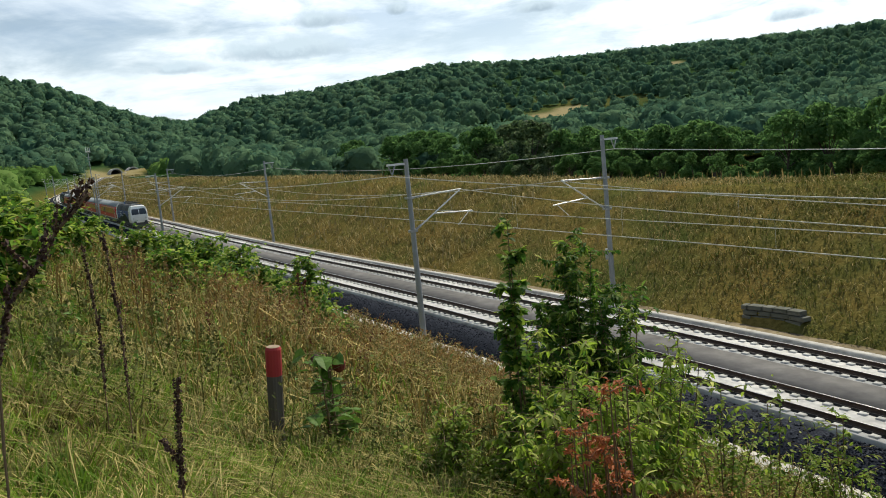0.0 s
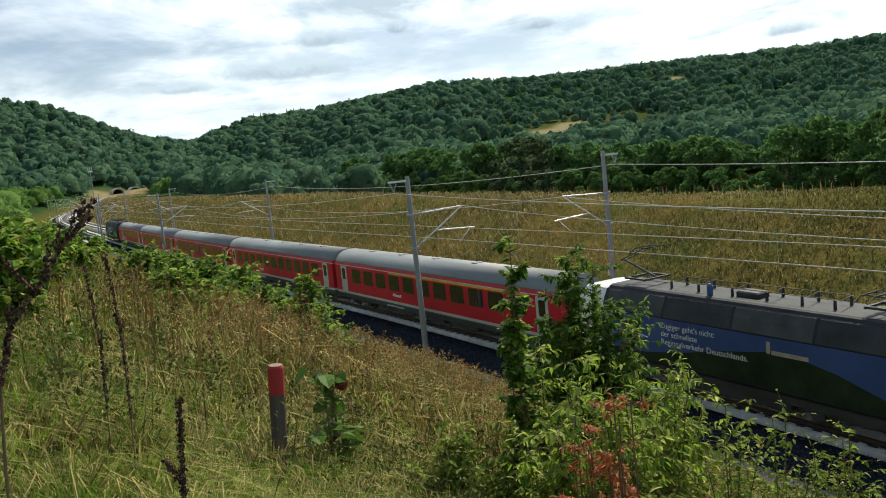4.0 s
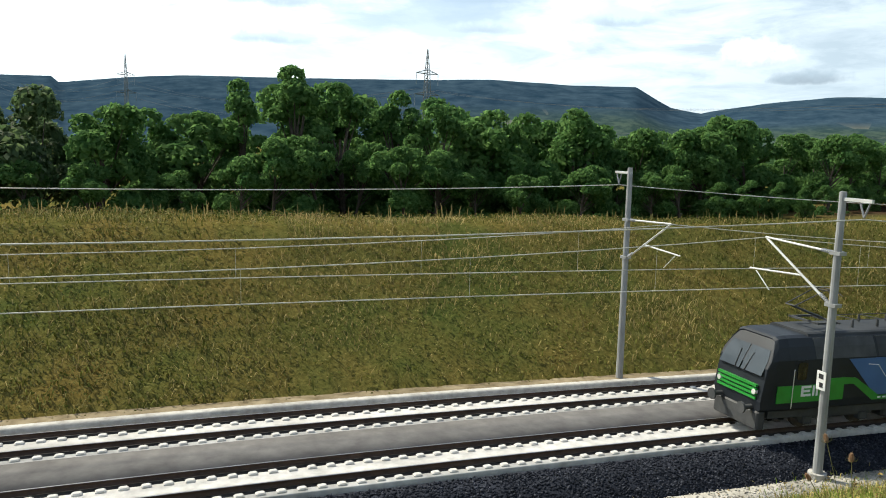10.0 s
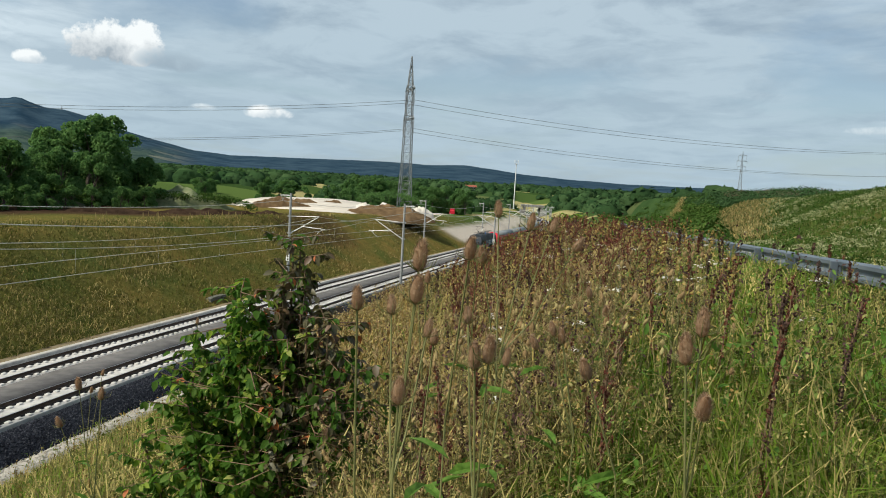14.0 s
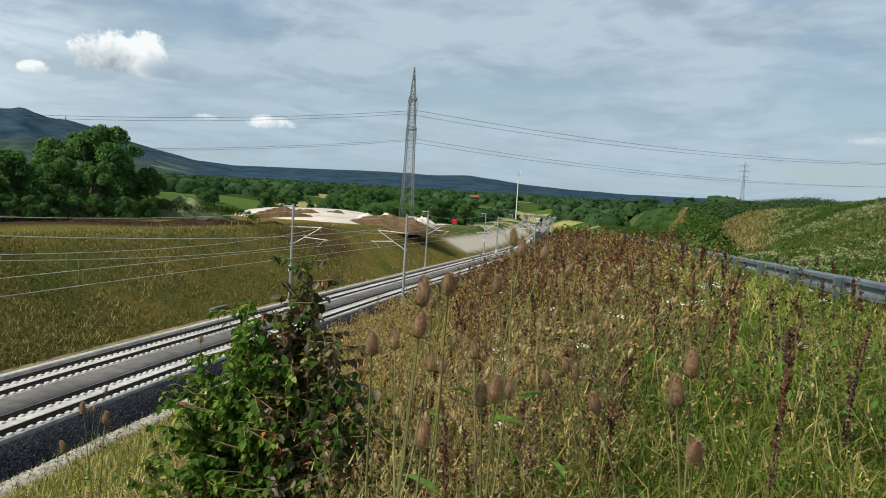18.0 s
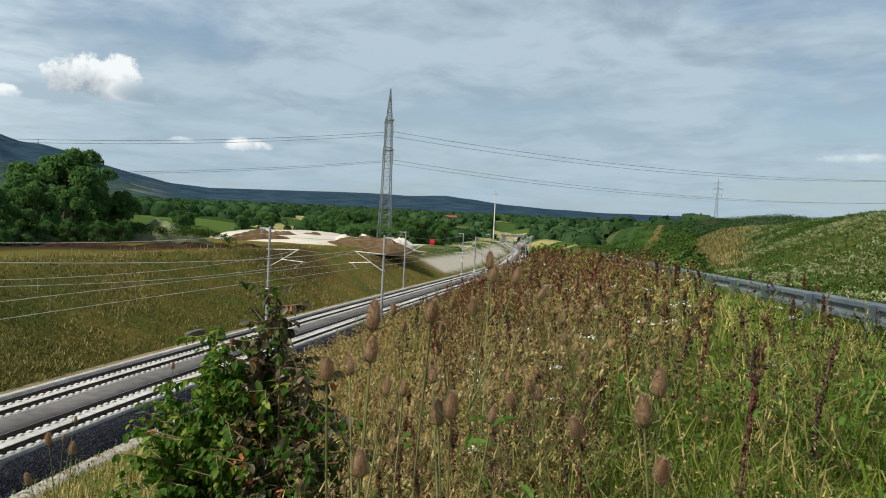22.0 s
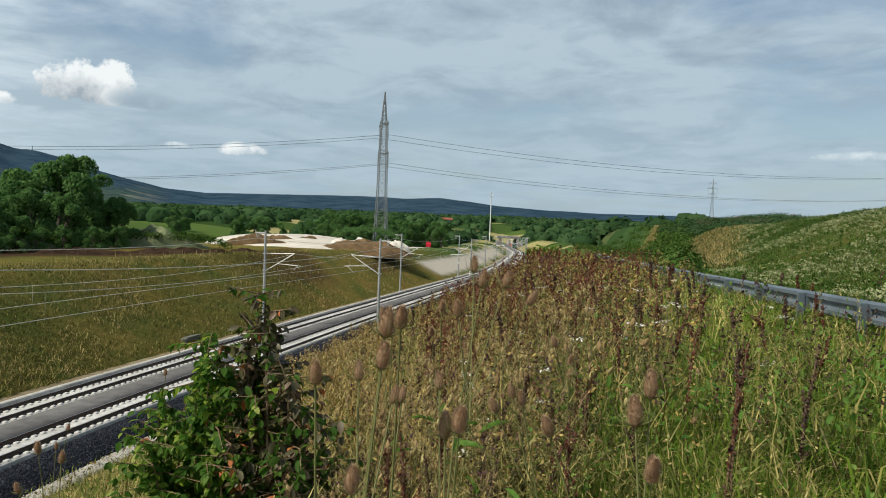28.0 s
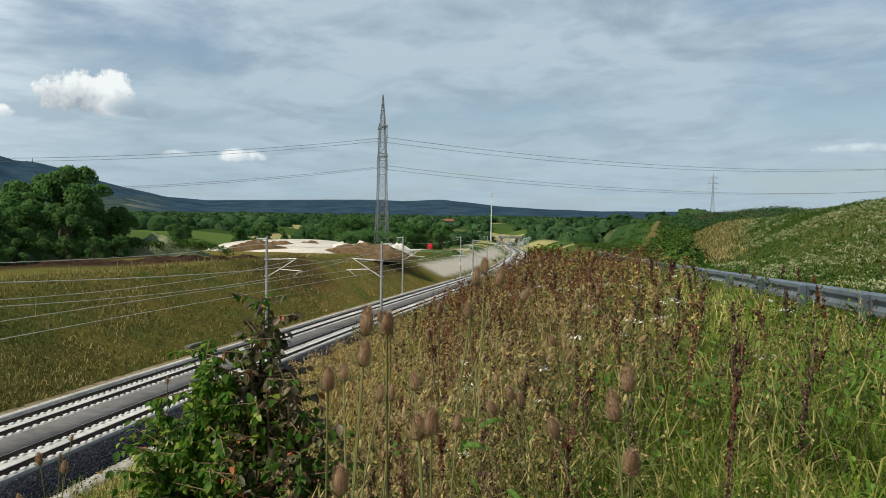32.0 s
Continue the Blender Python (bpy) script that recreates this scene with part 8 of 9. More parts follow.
def shrubs():
    x, y = polar(-9.6, 8.6)
    shrub("elder_shrub", "tall dark green elder shrub on the slope", x, y, rise(-9.6, 8.6, -7.0), 0.68, 24, 680, 0.088, [(0.84, SHRUB_LEAF, "foliage"), (0.16, SHRUB_LIGHT, "young_foliage")], 1, 0.36, single=300, droop=0.6)
    x, y = polar(-12.6, 8.2)
    shrub("elder_shrub", "dark green elder shrub leaning over the slope", x, y, rise(-12.6, 8.2, -10.6), 0.70, 16, 380, 0.090, [(0.88, SHRUB_LEAF, "foliage"), (0.12, SHRUB_LIGHT, "young_foliage")], 41, 0.36, single=150, droop=0.6)
    for k, (az, r, el, sp) in enumerate(((-6.0, 7.2, -13.6, 0.5), (-9.6, 6.9, -14.0, 0.6), (-13.2, 7.2, -13.2, 0.6), (-4.0, 6.7, -19.0, 0.4), (-12.0, 6.0, -16.8, 0.5), (-15.2, 7.4, -15.6, 0.5), (-7.2, 5.8, -17.2, 0.5), (-16.6, 8.3, -14.2, 0.4))):
        x, y = polar(az, r)
        shrub("leafy_shrub", "light green drooping shrub on the slope", x, y, rise(az, r, el), sp, 10, 150, 0.092, [(0.12, SHRUB_LEAF, "foliage"), (0.88, SHRUB_LIGHT, "young_foliage")], 2 + k, 0.34, single=60, droop=0.7)
    for az, r, el, sp in ((1.0, 6.6, -19.0, 0.4), (-19.5, 8.6, -18.0, 0.6), (-23.0, 9.5, -18.5, 0.7), (-27.5, 9.0, -19.5, 0.6)):
        x, y = polar(az, r)
        shrub("bramble", "low mixed green bramble on the slope", x, y, max(0.7, rise(az, r, el)), sp, 9, 130, 0.08, [(0.5, GREEN, "foliage"), (0.5, SHRUB_LIGHT, "young_foliage")], int(100 + az), 0.45)
    x, y = polar(-4.9, 6.9)
    shrub("climbing_vine", "slender climbing vine on a bare stem", x, y, rise(-4.9, 6.9, -4.6), 0.09, 4, 300, 0.085, [(0.7, SHRUB_LEAF, "foliage"), (0.3, SHRUB_LIGHT, "young_foliage")], 6, 0.7, upright=0.9, low=3)
    for az, r, el in DEAD_TIPS:
        x, y = polar(az, r)
        shrub("dead_branch", "broken branch with orange-red dead leaves", x, y, rise(az, r, el) * 1.02, 0.10, 4, 40, 0.05, [(1.0, RED_LEAF, "dead_foliage")], int(az * -7), 0.36, low=8)
    # dogwood shrubs beside the teasels
    for az, r, el, sp, st, per, kind, seed in ((-133.4, 4.5, -9.6, 0.34, 18, 330, 0, 11), (-130.6, 4.6, -13.6, 0.32, 14, 230, 0, 14), (-136.0, 4.2, -12.0, 0.34, 14, 250, 0, 15), (-137.7, 4.35, -5.5, 0.20, 14, 300, 1, 12), (-139.2, 4.1, -11.6, 0.30, 14, 190, 1, 13), (-141.4, 4.0, -14.6, 0.28, 12, 160, 2, 16)):
        x, y = polar(az, r)
        mats = [(0.80, SHRUB_LEAF, "foliage"), (0.19, SHRUB_LIGHT, "young_foliage"), (0.01, RED_LEAF, "red_foliage")] if kind == 0 else [(0.22, SHRUB_LEAF, "foliage"), (0.75, SHRUB_BRONZE, "bronze_foliage"), (0.03, RED_LEAF, "red_foliage")] if kind == 1 else [(0.7, SHRUB_LEAF, "foliage"), (0.27, SHRUB_BRONZE, "bronze_foliage"), (0.03, RED_LEAF, "red_foliage")]
        d = shrub("dogwood_shrub", "slender bronze-leaved dogwood shrub beside teasels" if kind == 1 else "dense green dogwood shrub with broad leaves", x, y, rise(az, r, el), sp, st, per, 0.058, mats, seed, 0.62, upright=0.85 if kind == 1 else 0.6, droop=0.9, single=290)
        SWAYING.append((d, 0.5, seed))
    # shrubs further off down the slope
    for az, r, el, sp in ((21.2, 27, -2.5, 1.6), (19.4, 25, -3.4, 1.5), (17.8, 26, -3.6, 1.6), (15.8, 23, -4.6, 1.5), (14.2, 21, -6.0, 1.2), (12.6, 19, -7.6, 1.0), (10.7, 20, -5.9, 0.8), (9.9, 14, -9.6, 0.7), (17.0, 17, -6.5, 1.1), (20.6, 18, -5.2, 1.1), (26.5, 20, -1.6, 1.0), (28.8, 13, -0.6, 0.8), (31.0, 9.0, -3.0, 0.6), (29.5, 34, 0.6, 1.8), (26.0, 34, -0.9, 1.5)):
        x, y = polar(az, r)
        shrub("hazel_shrub", "bushy mid-green shrub on the slope", x, y, max(1.0, rise(az, r, el)), sp, 14, 220, 0.09 + 0.003 * r, [(0.55, SHRUB_LEAF, "foliage"), (0.45, SHRUB_LIGHT, "young_foliage")], int(200 + az * 3 + r), 0.6)
    x, y = polar(9.9, 6.3)
    shrub("burdock", "broad-leaved burdock with a red flower head", x, y, 0.92, 0.26, 7, 8, 0.18, [(1.0, BROAD, "broad_foliage")], 31, 0.75, category="weed", single=60)
    b = [ob for ob in scene.objects if ob.name.startswith("burdock")][0]
    part("flower_head", Shape().lathe((0.11, 0.02, 0.80), [(-0.05, 0.02), (-0.02, 0.055), (0.03, 0.06), (0.06, 0.03)], 12), HEAD_RED, b, "red-brown flower head")
    part("bud", Shape().lathe((-0.07, 0.0, 0.88), [(-0.04, 0.015), (-0.01, 0.042), (0.02, 0.042), (0.045, 0.012)], 12), DOCK, b, "dark round bud")
    for az, r, el in ((-157.4, 70, -2.6), (-158.2, 64, -2.9)):
        x, y = polar(az, r)
        shrub("hazel_shrub", "bushy mid-green shrub on the slope", x, y, max(1.2, min(2.6, rise(az, r, el))), 1.3, 12, 120, 0.3, [(0.6, SHRUB_LEAF, "foliage"), (0.4, SHRUB_LIGHT, "young_foliage")], int(az * -3 + r), 0.6)


shrubs()


def dock_stalk(name, label, points, thick, mat, seed, density=1.0, branches=0, clump=0.0055):
    """A dried dock: a curved stalk with whorls of seed clumps, in places given along its length."""
    rng = np.random.default_rng(seed)
    base = Vector(points[0])
    d = thing(name, label, "dried weed", Matrix.Translation(base))
    pts = [Vector(p) - base for p in points]
    stem = Shape()
    for u, v in zip(pts, pts[1:]):
        stem.tube(u, v, 0.0045, 0.0035, 6, False)
    lines = list(zip(pts, pts[1:]))
    for k in range(branches):
        u, v = lines[rng.integers(len(pts) // 3, len(pts) - 1)]
        a = u.lerp(v, rng.random())
        b = a + (v - u).normalized() * 0.04 + Vector((rng.normal() * 0.5, rng.normal() * 0.5, 1.0)) * rng.uniform(0.03, 0.06)
        stem.tube(a, b, 0.003, 0.002, 5, False)
        lines.append((a, b))
    part("stalk", stem, DRY_STEM, d)
    c, w = [], []
    skip = max(1, len(pts) // 4)
    for u, v in lines[skip:]:
        l = (v - u).length
        for k in range(int(l * 330 * density)):
            p = u.lerp(v, rng.random())
            o = Vector(rng.normal(size=3)).normalized()
            c.append(tuple(p + o * thick * rng.uniform(0.2, 1.0)))
            w.append(tuple(o))
    if c:
        c, w = np.array(c), np.array(w)
        v, f = scatter_quads(c, w, clump * rng.uniform(0.6, 1.3, len(c)), rng, 1.1, 0.4)
        tagged(hang("seed_coat", big_mesh("seed_coat", v, f, [], mat), d), kind="stuff")
    return d


def along(az, r, els):
    """Points in one upright plane at distance r, by their heights in degrees."""
    x, y = polar(az, r)
    return [(x, y, EYE + r * math.tan(radians(e))) for e in els]


def bent(rows):
    return [(*polar(az, r), EYE + r * math.tan(radians(el))) for az, r, el in rows]


def docks():
    dock_stalk("dock_plant", "leaning dark brown dried dock plant", bent(DOCK_LEAN), 0.009, DOCK, 1, 1.1, 9, 0.0075)
    dock_stalk("dock_plant", "slender dark brown dried dock stalk", bent([(21.6, 2.6, -30), (21.3, 2.6, -21), (21.0, 2.6, -17), (20.6, 2.6, -13.4)]), 0.015, DOCK, 3, 2.6, 2, 0.0075)
    for k, (az, r, top) in enumerate(((24.2, 4.6, -2.6), (25.6, 4.9, -3.2), (11.2, 13.0, -7.4), (10.8, 13.4, -8.0))):
        z = float(ground_z(*[np.array([c]) for c in polar(az, r)])[0])
        x, y = polar(az, r)
        t = EYE + r * math.tan(radians(top))
        dock_stalk("dock_plant", "upright brown dried dock stalk", [(x, y, z), (x + 0.02, y, z + 0.3 * (t - z)), (x + 0.03, y + 0.02, z + 0.6 * (t - z)), (x, y + 0.03, t)], 0.010 if r < 8 else 0.03, DOCK if r < 8 else DOCK_RED, 10 + k, 0.8, 3, 0.006 + 0.001 * r)
    dock_stalk("dock_plant", "dark red dried dock stalk", bent([(-172.6, 2.4, -31.07), (-172.6, 2.4, -25.07), (-172.8, 2.4, -20.06), (-172.9, 2.4, -16.56)]), 0.024, DOCK_RED, 31, 2.0, 4)
    dock_stalk("dock_plant", "dark red dried dock stalk", bent([(-57.5, 6.0, -30), (-57.4, 6.0, -25), (-57.3, 6.0, -22)]), 0.03, DOCK_RED, 33, 1.5, 2)
    rng = np.random.default_rng(55)
    for k in range(90):
        az, r = rng.uniform(-178, -146), 2.6 * (24 / 2.6) ** rng.random()
        x, y = polar(az, r)
        z = float(ground_z([x], [y])[0])
        h = rng.uniform(0.6, 1.0)
        dx, dy = rng.normal(size=2) * 0.09
        dock_stalk("dock_plant", "upright red-brown dried dock stalk", [(x, y, z), (x + dx * 0.3, y + dy * 0.3, z + h * 0.35), (x + dx * 0.6, y + dy * 0.6, z + h * 0.7), (x + dx, y + dy, z + h)], 0.010 + 0.001 * r, DOCK_RED if rng.random() < 0.6 else DOCK, 60 + k, 0.6, 6, 0.005 + 0.0011 * r)


docks()


# ---- teasels ----
def stalks(name, x, y, h, width, mat, label, category):
    """Straight thin stems, each a crossed pair of slivers."""
    z = ground_z(x, y)
    n = len(x)
    a, b = np.stack([x, y, z], 1), np.stack([x, y, z + h], 1)
    w = np.broadcast_to(np.asarray(width, float), (n,))[:, None] / 2
    ex, ey = np.array([1.0, 0, 0]), np.array([0, 1.0, 0])
    v = np.stack([a - ex * w, a + ex * w, b + ex * w * 0.6, b - ex * w * 0.6, a - ey * w, a + ey * w, b + ey * w * 0.6, b - ey * w * 0.6], 1).reshape(-1, 3)
    q = np.arange(8 * n).reshape(-1, 4)
    tagged(new(name, big_mesh(name, v, q, [], mat)), label, category, kind="stuff")


def teasel_head(s=1.0, n=420, seed=0):
    """A bristly egg of a head with long bracts below; returns the core, the bristles and the bracts."""
    rng = np.random.default_rng(seed)
    core = Shape().lathe((0, 0, 0), [(0.0, 0.006 * s), (0.008 * s, 0.0115 * s), (0.024 * s, 0.0145 * s), (0.042 * s, 0.013 * s), (0.056 * s, 0.008 * s), (0.064 * s, 0.002 * s)], 12)
    u = rng.random(n)
    w = rng.uniform(0, 2 * np.pi, n)
    rad = np.interp(u, [0, 0.12, 0.38, 0.66, 0.88, 1], [0.006, 0.0115, 0.0145, 0.013, 0.008, 0.002]) * s
    p = np.stack([rad * np.cos(w), rad * np.sin(w), 0.064 * s * u], 1)
    d = np.stack([np.cos(w), np.sin(w), 0.25 + 1.1 * u], 1)
    d /= np.linalg.norm(d, axis=1)[:, None]
    side = np.cross(d, [0, 0, 1.0])
    side /= np.linalg.norm(side, axis=1)[:, None] + 1e-9
    l = (0.0085 * s * rng.uniform(0.5, 1.5, n))[:, None]
    t = 0.0007 * s
    v = np.stack([p - side * t, p + side * t, p + d * l], 1).reshape(-1, 3)
    return core, v, np.arange(3 * n).reshape(-1, 3)


def teasel(label, heads, root, seed, leaf=True):
    """heads: places of the flower heads (world) with size; one main stem from root."""
    rng = np.random.default_rng(seed)
    root = Vector(root)
    t = thing("teasel", label, "teasel", Matrix.Translation(root), group="teasels")
    stem = Shape()
    main = Vector(heads[0][0]) - root
    fork = main * 0.62
    fork = fork + Vector((rng.normal() * 0.05, rng.normal() * 0.05, 0))
    knots = [Vector((0, 0, -0.05)), main * 0.33 + Vector((rng.normal() * 0.09, rng.normal() * 0.09, 0)), fork, main]
    for u, v in zip(knots, knots[1:]):
        stem.tube(u, v, 0.0036, 0.003, 7, False)
    part("stem", stem, STEM, t)
    for place, s in heads[1:]:
        e = Vector(place) - root
        m = fork.lerp(e, 0.45) + Vector((0, 0, -0.05))
        part("side_stem", Shape().tube(fork, m, 0.003, 0.0028, 6, False).tube(m, e, 0.0028, 0.0024, 6, False), STEM, t)
    for k, (place, s) in enumerate(heads):
        core, v, f = teasel_head(s, 900, seed * 10 + k)
        way = (Vector(place) - root - fork).normalized()
        m = Matrix.Translation(Vector(place) - root) @ way.to_track_quat("Z", "Y").to_matrix().to_4x4()
        h = part("flower_head", core, TEASEL, t, "bristly brown flower head")
        h.matrix_local = m
        hang("bristles", big_mesh("bristles", v, [], f, TEASEL), h)
        br = Shape()
        for i in range(9):
            w = 2 * math.pi * i / 9 + rng.uniform(-0.2, 0.2)
            l = s * rng.uniform(0.045, 0.085)
            a = Vector((0.005 * s * math.cos(w), 0.005 * s * math.sin(w), 0.0))
            b = a + Vector((math.cos(w) * 0.62, math.sin(w) * 0.62, 0.35)) * l * 0.7
            c = b + Vector((math.cos(w) * 0.3, math.sin(w) * 0.3, 0.8)) * l * 0.5
            br.tube(a, b, 0.0011 * s, 0.0009 * s, 4, False).tube(b, c, 0.0009 * s, 0.0003 * s, 4, False)
        part("bract_ring", br, STEM, h)
    if leaf:
        p, w = [], []
        for u in (0.3, 0.34, 0.55, 0.58):
            q = main * u
            a = rng.uniform(0, 6.28)
            p.append(tuple(q))
            w.append((math.cos(a), math.sin(a), rng.uniform(0.0, 0.7)))
        single_leaves("stem_leaf", np.array(p), np.array(w), np.array([0.2, 0.18, 0.16, 0.15]), rng, 0.24, BROAD, t)
    return t


def at_el(az, r, el):
    x, y = polar(az, r)
    return (float(x), float(y), EYE + 0.24 + r * math.tan(radians(el)))


def teasels():
    near = [
        ([(-145.6, 2.02, -9.7, 1.27), (-145.5, 1.99, -12.1, 1.18), (-143.9, 2.18, -13.0, 0.88), (-146.6, 2.18, -14.5, 0.83)], 0), ([(-142.2, 2.13, -13.1, 1.08)], 0), ([(-148.6, 2.24, -8.9, 1.13)], 0),
        ([(-150.4, 2.07, -17.0, 1.18), (-151.4, 2.02, -16.6, 1.23), (-149.8, 2.35, -13.4, 0.88)], 0), ([(-152.4, 3.25, -8.0, 1.18), (-153.4, 3.58, -4.5, 1.23)], 0),
        ([(-154.4, 3.25, -5.4, 1.18), (-156.0, 3.36, -5.5, 1.18), (-157.8, 3.36, -6.7, 1.13)], 0), ([(-144.9, 1.79, -20.6, 1.08)], 0), ([(-160.2, 2.46, -16.6, 1.13)], 0),
        ([(-166.0, 2.02, -15.1, 1.27), (-166.9, 2.07, -13.0, 1.18), (-167.4, 1.90, -18.7, 1.13)], 0), ([(-157.8, 2.80, -14.1, 0.93), (-157.1, 2.80, -13.6, 0.88), (-155.9, 2.80, -14.7, 0.93)], 0), ([(-153.1, 2.58, -16.2, 0.98)], 0), ([(-147.6, 2.58, -14.5, 0.88)], 0),
        ([(-150.9, 4.03, -7.6, 1.08), (-150.2, 3.92, -9.4, 0.98)], 0), ([(-147.2, 3.81, -9.6, 0.98), (-146.4, 3.92, -8.3, 0.98)], 0), ([(-159.6, 4.03, -9.8, 0.98), (-160.8, 3.92, -11.0, 0.98)], 0),
        ([(-130.5, 7.5, -12.38, 1.00)], 0), ([(-123.5, 8.0, -16.82, 1.00), (-124.2, 8.1, -15.70, 1.00)], 0), ([(-112.0, 5.6, -22.20, 1.00), (-110.5, 5.7, -21.24, 1.00), (-109.5, 5.5, -23.77, 0.90)], 0),
        ([(-124.0, 4.6, -17.81, 1.10), (-122.6, 4.5, -17.06, 1.10), (-121.5, 4.6, -19.39, 1.00)], 0),
    ]
    for k, (heads, _) in enumerate(near):
        hs = [(at_el(a, r, e), s) for a, r, e, s in heads]
        x, y = hs[0][0][0] * 1.03, hs[0][0][1] * 1.03
        z = float(ground_z([x], [y])[0])
        t = teasel("tall dry teasel with bristly brown heads" if len(hs) == 1 else "branched dry teasel with several bristly heads", hs, (x, y, z), k + 1)
        if k < 12:
            SWAYING.append((t, 1.9, k))
    # the field of teasels behind
    rng = np.random.default_rng(91)
    n = 2300
    az = rng.uniform(-170, -138.5, n)
    r = 3.4 * (40 / 3.4) ** rng.random(n)
    x, y = polar(az, r)
    s, o = to_line(x, y)
    ok = (o > 9) & (o < 28) & (rng.random(n) < np.clip(1.3 - (np.abs(az + 151) / 15), 0.1, 1))
    x, y, r = x[ok], y[ok], r[ok]
    z = ground_z(x, y)
    h = rng.uniform(0.45, 0.95, len(x))
    ring = 7
    w = np.arange(ring) * 2 * np.pi / ring
    prof = [(0.0, 0.005), (0.010, 0.014), (0.025, 0.017), (0.042, 0.013), (0.056, 0.003)]
    base = np.array([[rr * math.cos(a), rr * math.sin(a), hh] for hh, rr in prof for a in w])
    faces = np.array([(k * ring + i, k * ring + (i + 1) % ring, (k + 1) * ring + (i + 1) % ring, (k + 1) * ring + i) for k in range(len(prof) - 1) for i in range(ring)])
    m = len(x)
    scale = rng.uniform(0.5, 0.85, m)
    tilt = rng.normal(size=(m, 2)) * 0.25
    v = base[None] * scale[:, None, None]
    v[..., 0] += v[..., 2] * tilt[:, :1]
    v[..., 1] += v[..., 2] * tilt[:, 1:]
    v = v + np.stack([x, y, z + h], 1)[:, None]
    f = faces[None] + (np.arange(m) * len(base))[:, None, None]
    tagged(new("teasel_field", big_mesh("teasel_field", v.reshape(-1, 3), f.reshape(-1, 4), [], TEASEL_FAR)), "hundreds of brown teasel heads down the field", "teasels", kind="stuff")
    k = 90
    d = rng.normal(size=(m, k, 3))
    d /= np.linalg.norm(d, axis=2)[..., None]
    near_ones = r < 9
    d = d[near_ones]
    c = np.stack([x, y, z + h + 0.033], 1)[near_ones][:, None] + d * np.array([0.017, 0.017, 0.033])
    tip = c + d * 0.014
    sd = np.cross(d, [0.3, 0.2, 1.0])
    sd /= np.linalg.norm(sd, axis=2)[..., None] + 1e-9
    v = np.stack([c - sd * 0.0012, c + sd * 0.0012, tip], 2).reshape(-1, 3)
    tagged(new("teasel_bristles", big_mesh("teasel_bristles", v, [], np.arange(len(v)).reshape(-1, 3), TEASEL_FAR)), "fine bristles of the teasel heads", "teasels", kind="stuff")
    stalks("teasel_stems", x, y, h, 0.003 + 0.0003 * r, STEM, "pale stems of the teasel field", "teasels")
    # white umbels among them
    n = 60
    az = rng.uniform(-178, -150, n)
    r = 3.5 * (24 / 3.5) ** rng.random(n)
    x, y = polar(az, r)
    z = ground_z(x, y) + rng.uniform(0.6, 0.95, n)
    q = 16
    p = np.stack([x, y, z], 1)[:, None] + rng.normal(size=(n, q, 3)) * np.array([0.03, 0.03, 0.006])
    d = rng.normal(size=(n * q, 3)) * 0.3 + np.array([0, 0, 1.0])
    d /= np.linalg.norm(d, axis=1)[:, None]
    v, f = scatter_quads(p.reshape(-1, 3), d, rng.uniform(0.006, 0.014, n * q), rng)
    tagged(new("umbels", big_mesh("umbels", v, f, [], UMBEL)), "small white umbel flowers in the meadow", "flowers", kind="stuff")
    stalks("umbel_stems", x, y, z - ground_z(x, y), 0.006, STEM, "thin stems of the umbel flowers", "flowers")


teasels()


# ---- post, guard rail, road, drains ----
def marker_post():
    x, y = polar(14.1, 6.3)
    z = float(ground_z([x], [y])[0])
    top = EYE + 6.3 * math.tan(radians(-12.25)) - z
    p = thing("marker_post", "round wooden marker post with a red painted top", "post", pose(x, y, z, 1.0, 4.5, 0))
    sh = Shape()
    rings = []
    for k, h in enumerate((-0.3, 0.1, 0.35, top - 0.24)):
        rings.append([(0.064 * (1 + 0.03 * math.sin(3 * w + k)) * math.cos(w), 0.064 * (1 + 0.03 * math.cos(2 * w + k)) * math.sin(w), h) for w in np.linspace(0, 2 * math.pi, 16, endpoint=False)])
    part("shaft", sh.loft(rings), POST_WOOD, p, "weathered grey-brown wood")
    part("painted_top", Shape().lathe((0, 0, 0), [(top - 0.24, 0.0655), (top - 0.02, 0.0665), (top, 0.058)], 16), POST_RED, p, "faded red paint")
    part("sawn_face", Shape().lathe((0, 0, 0), [(top + 0.0005, 0.057), (top + 0.002, 0.056)], 16), material("sawn_wood", (0.22, 0.15, 0.09), (0.34, 0.25, 0.16), 14.0, 0.8), p, "pale sawn end")


marker_post()


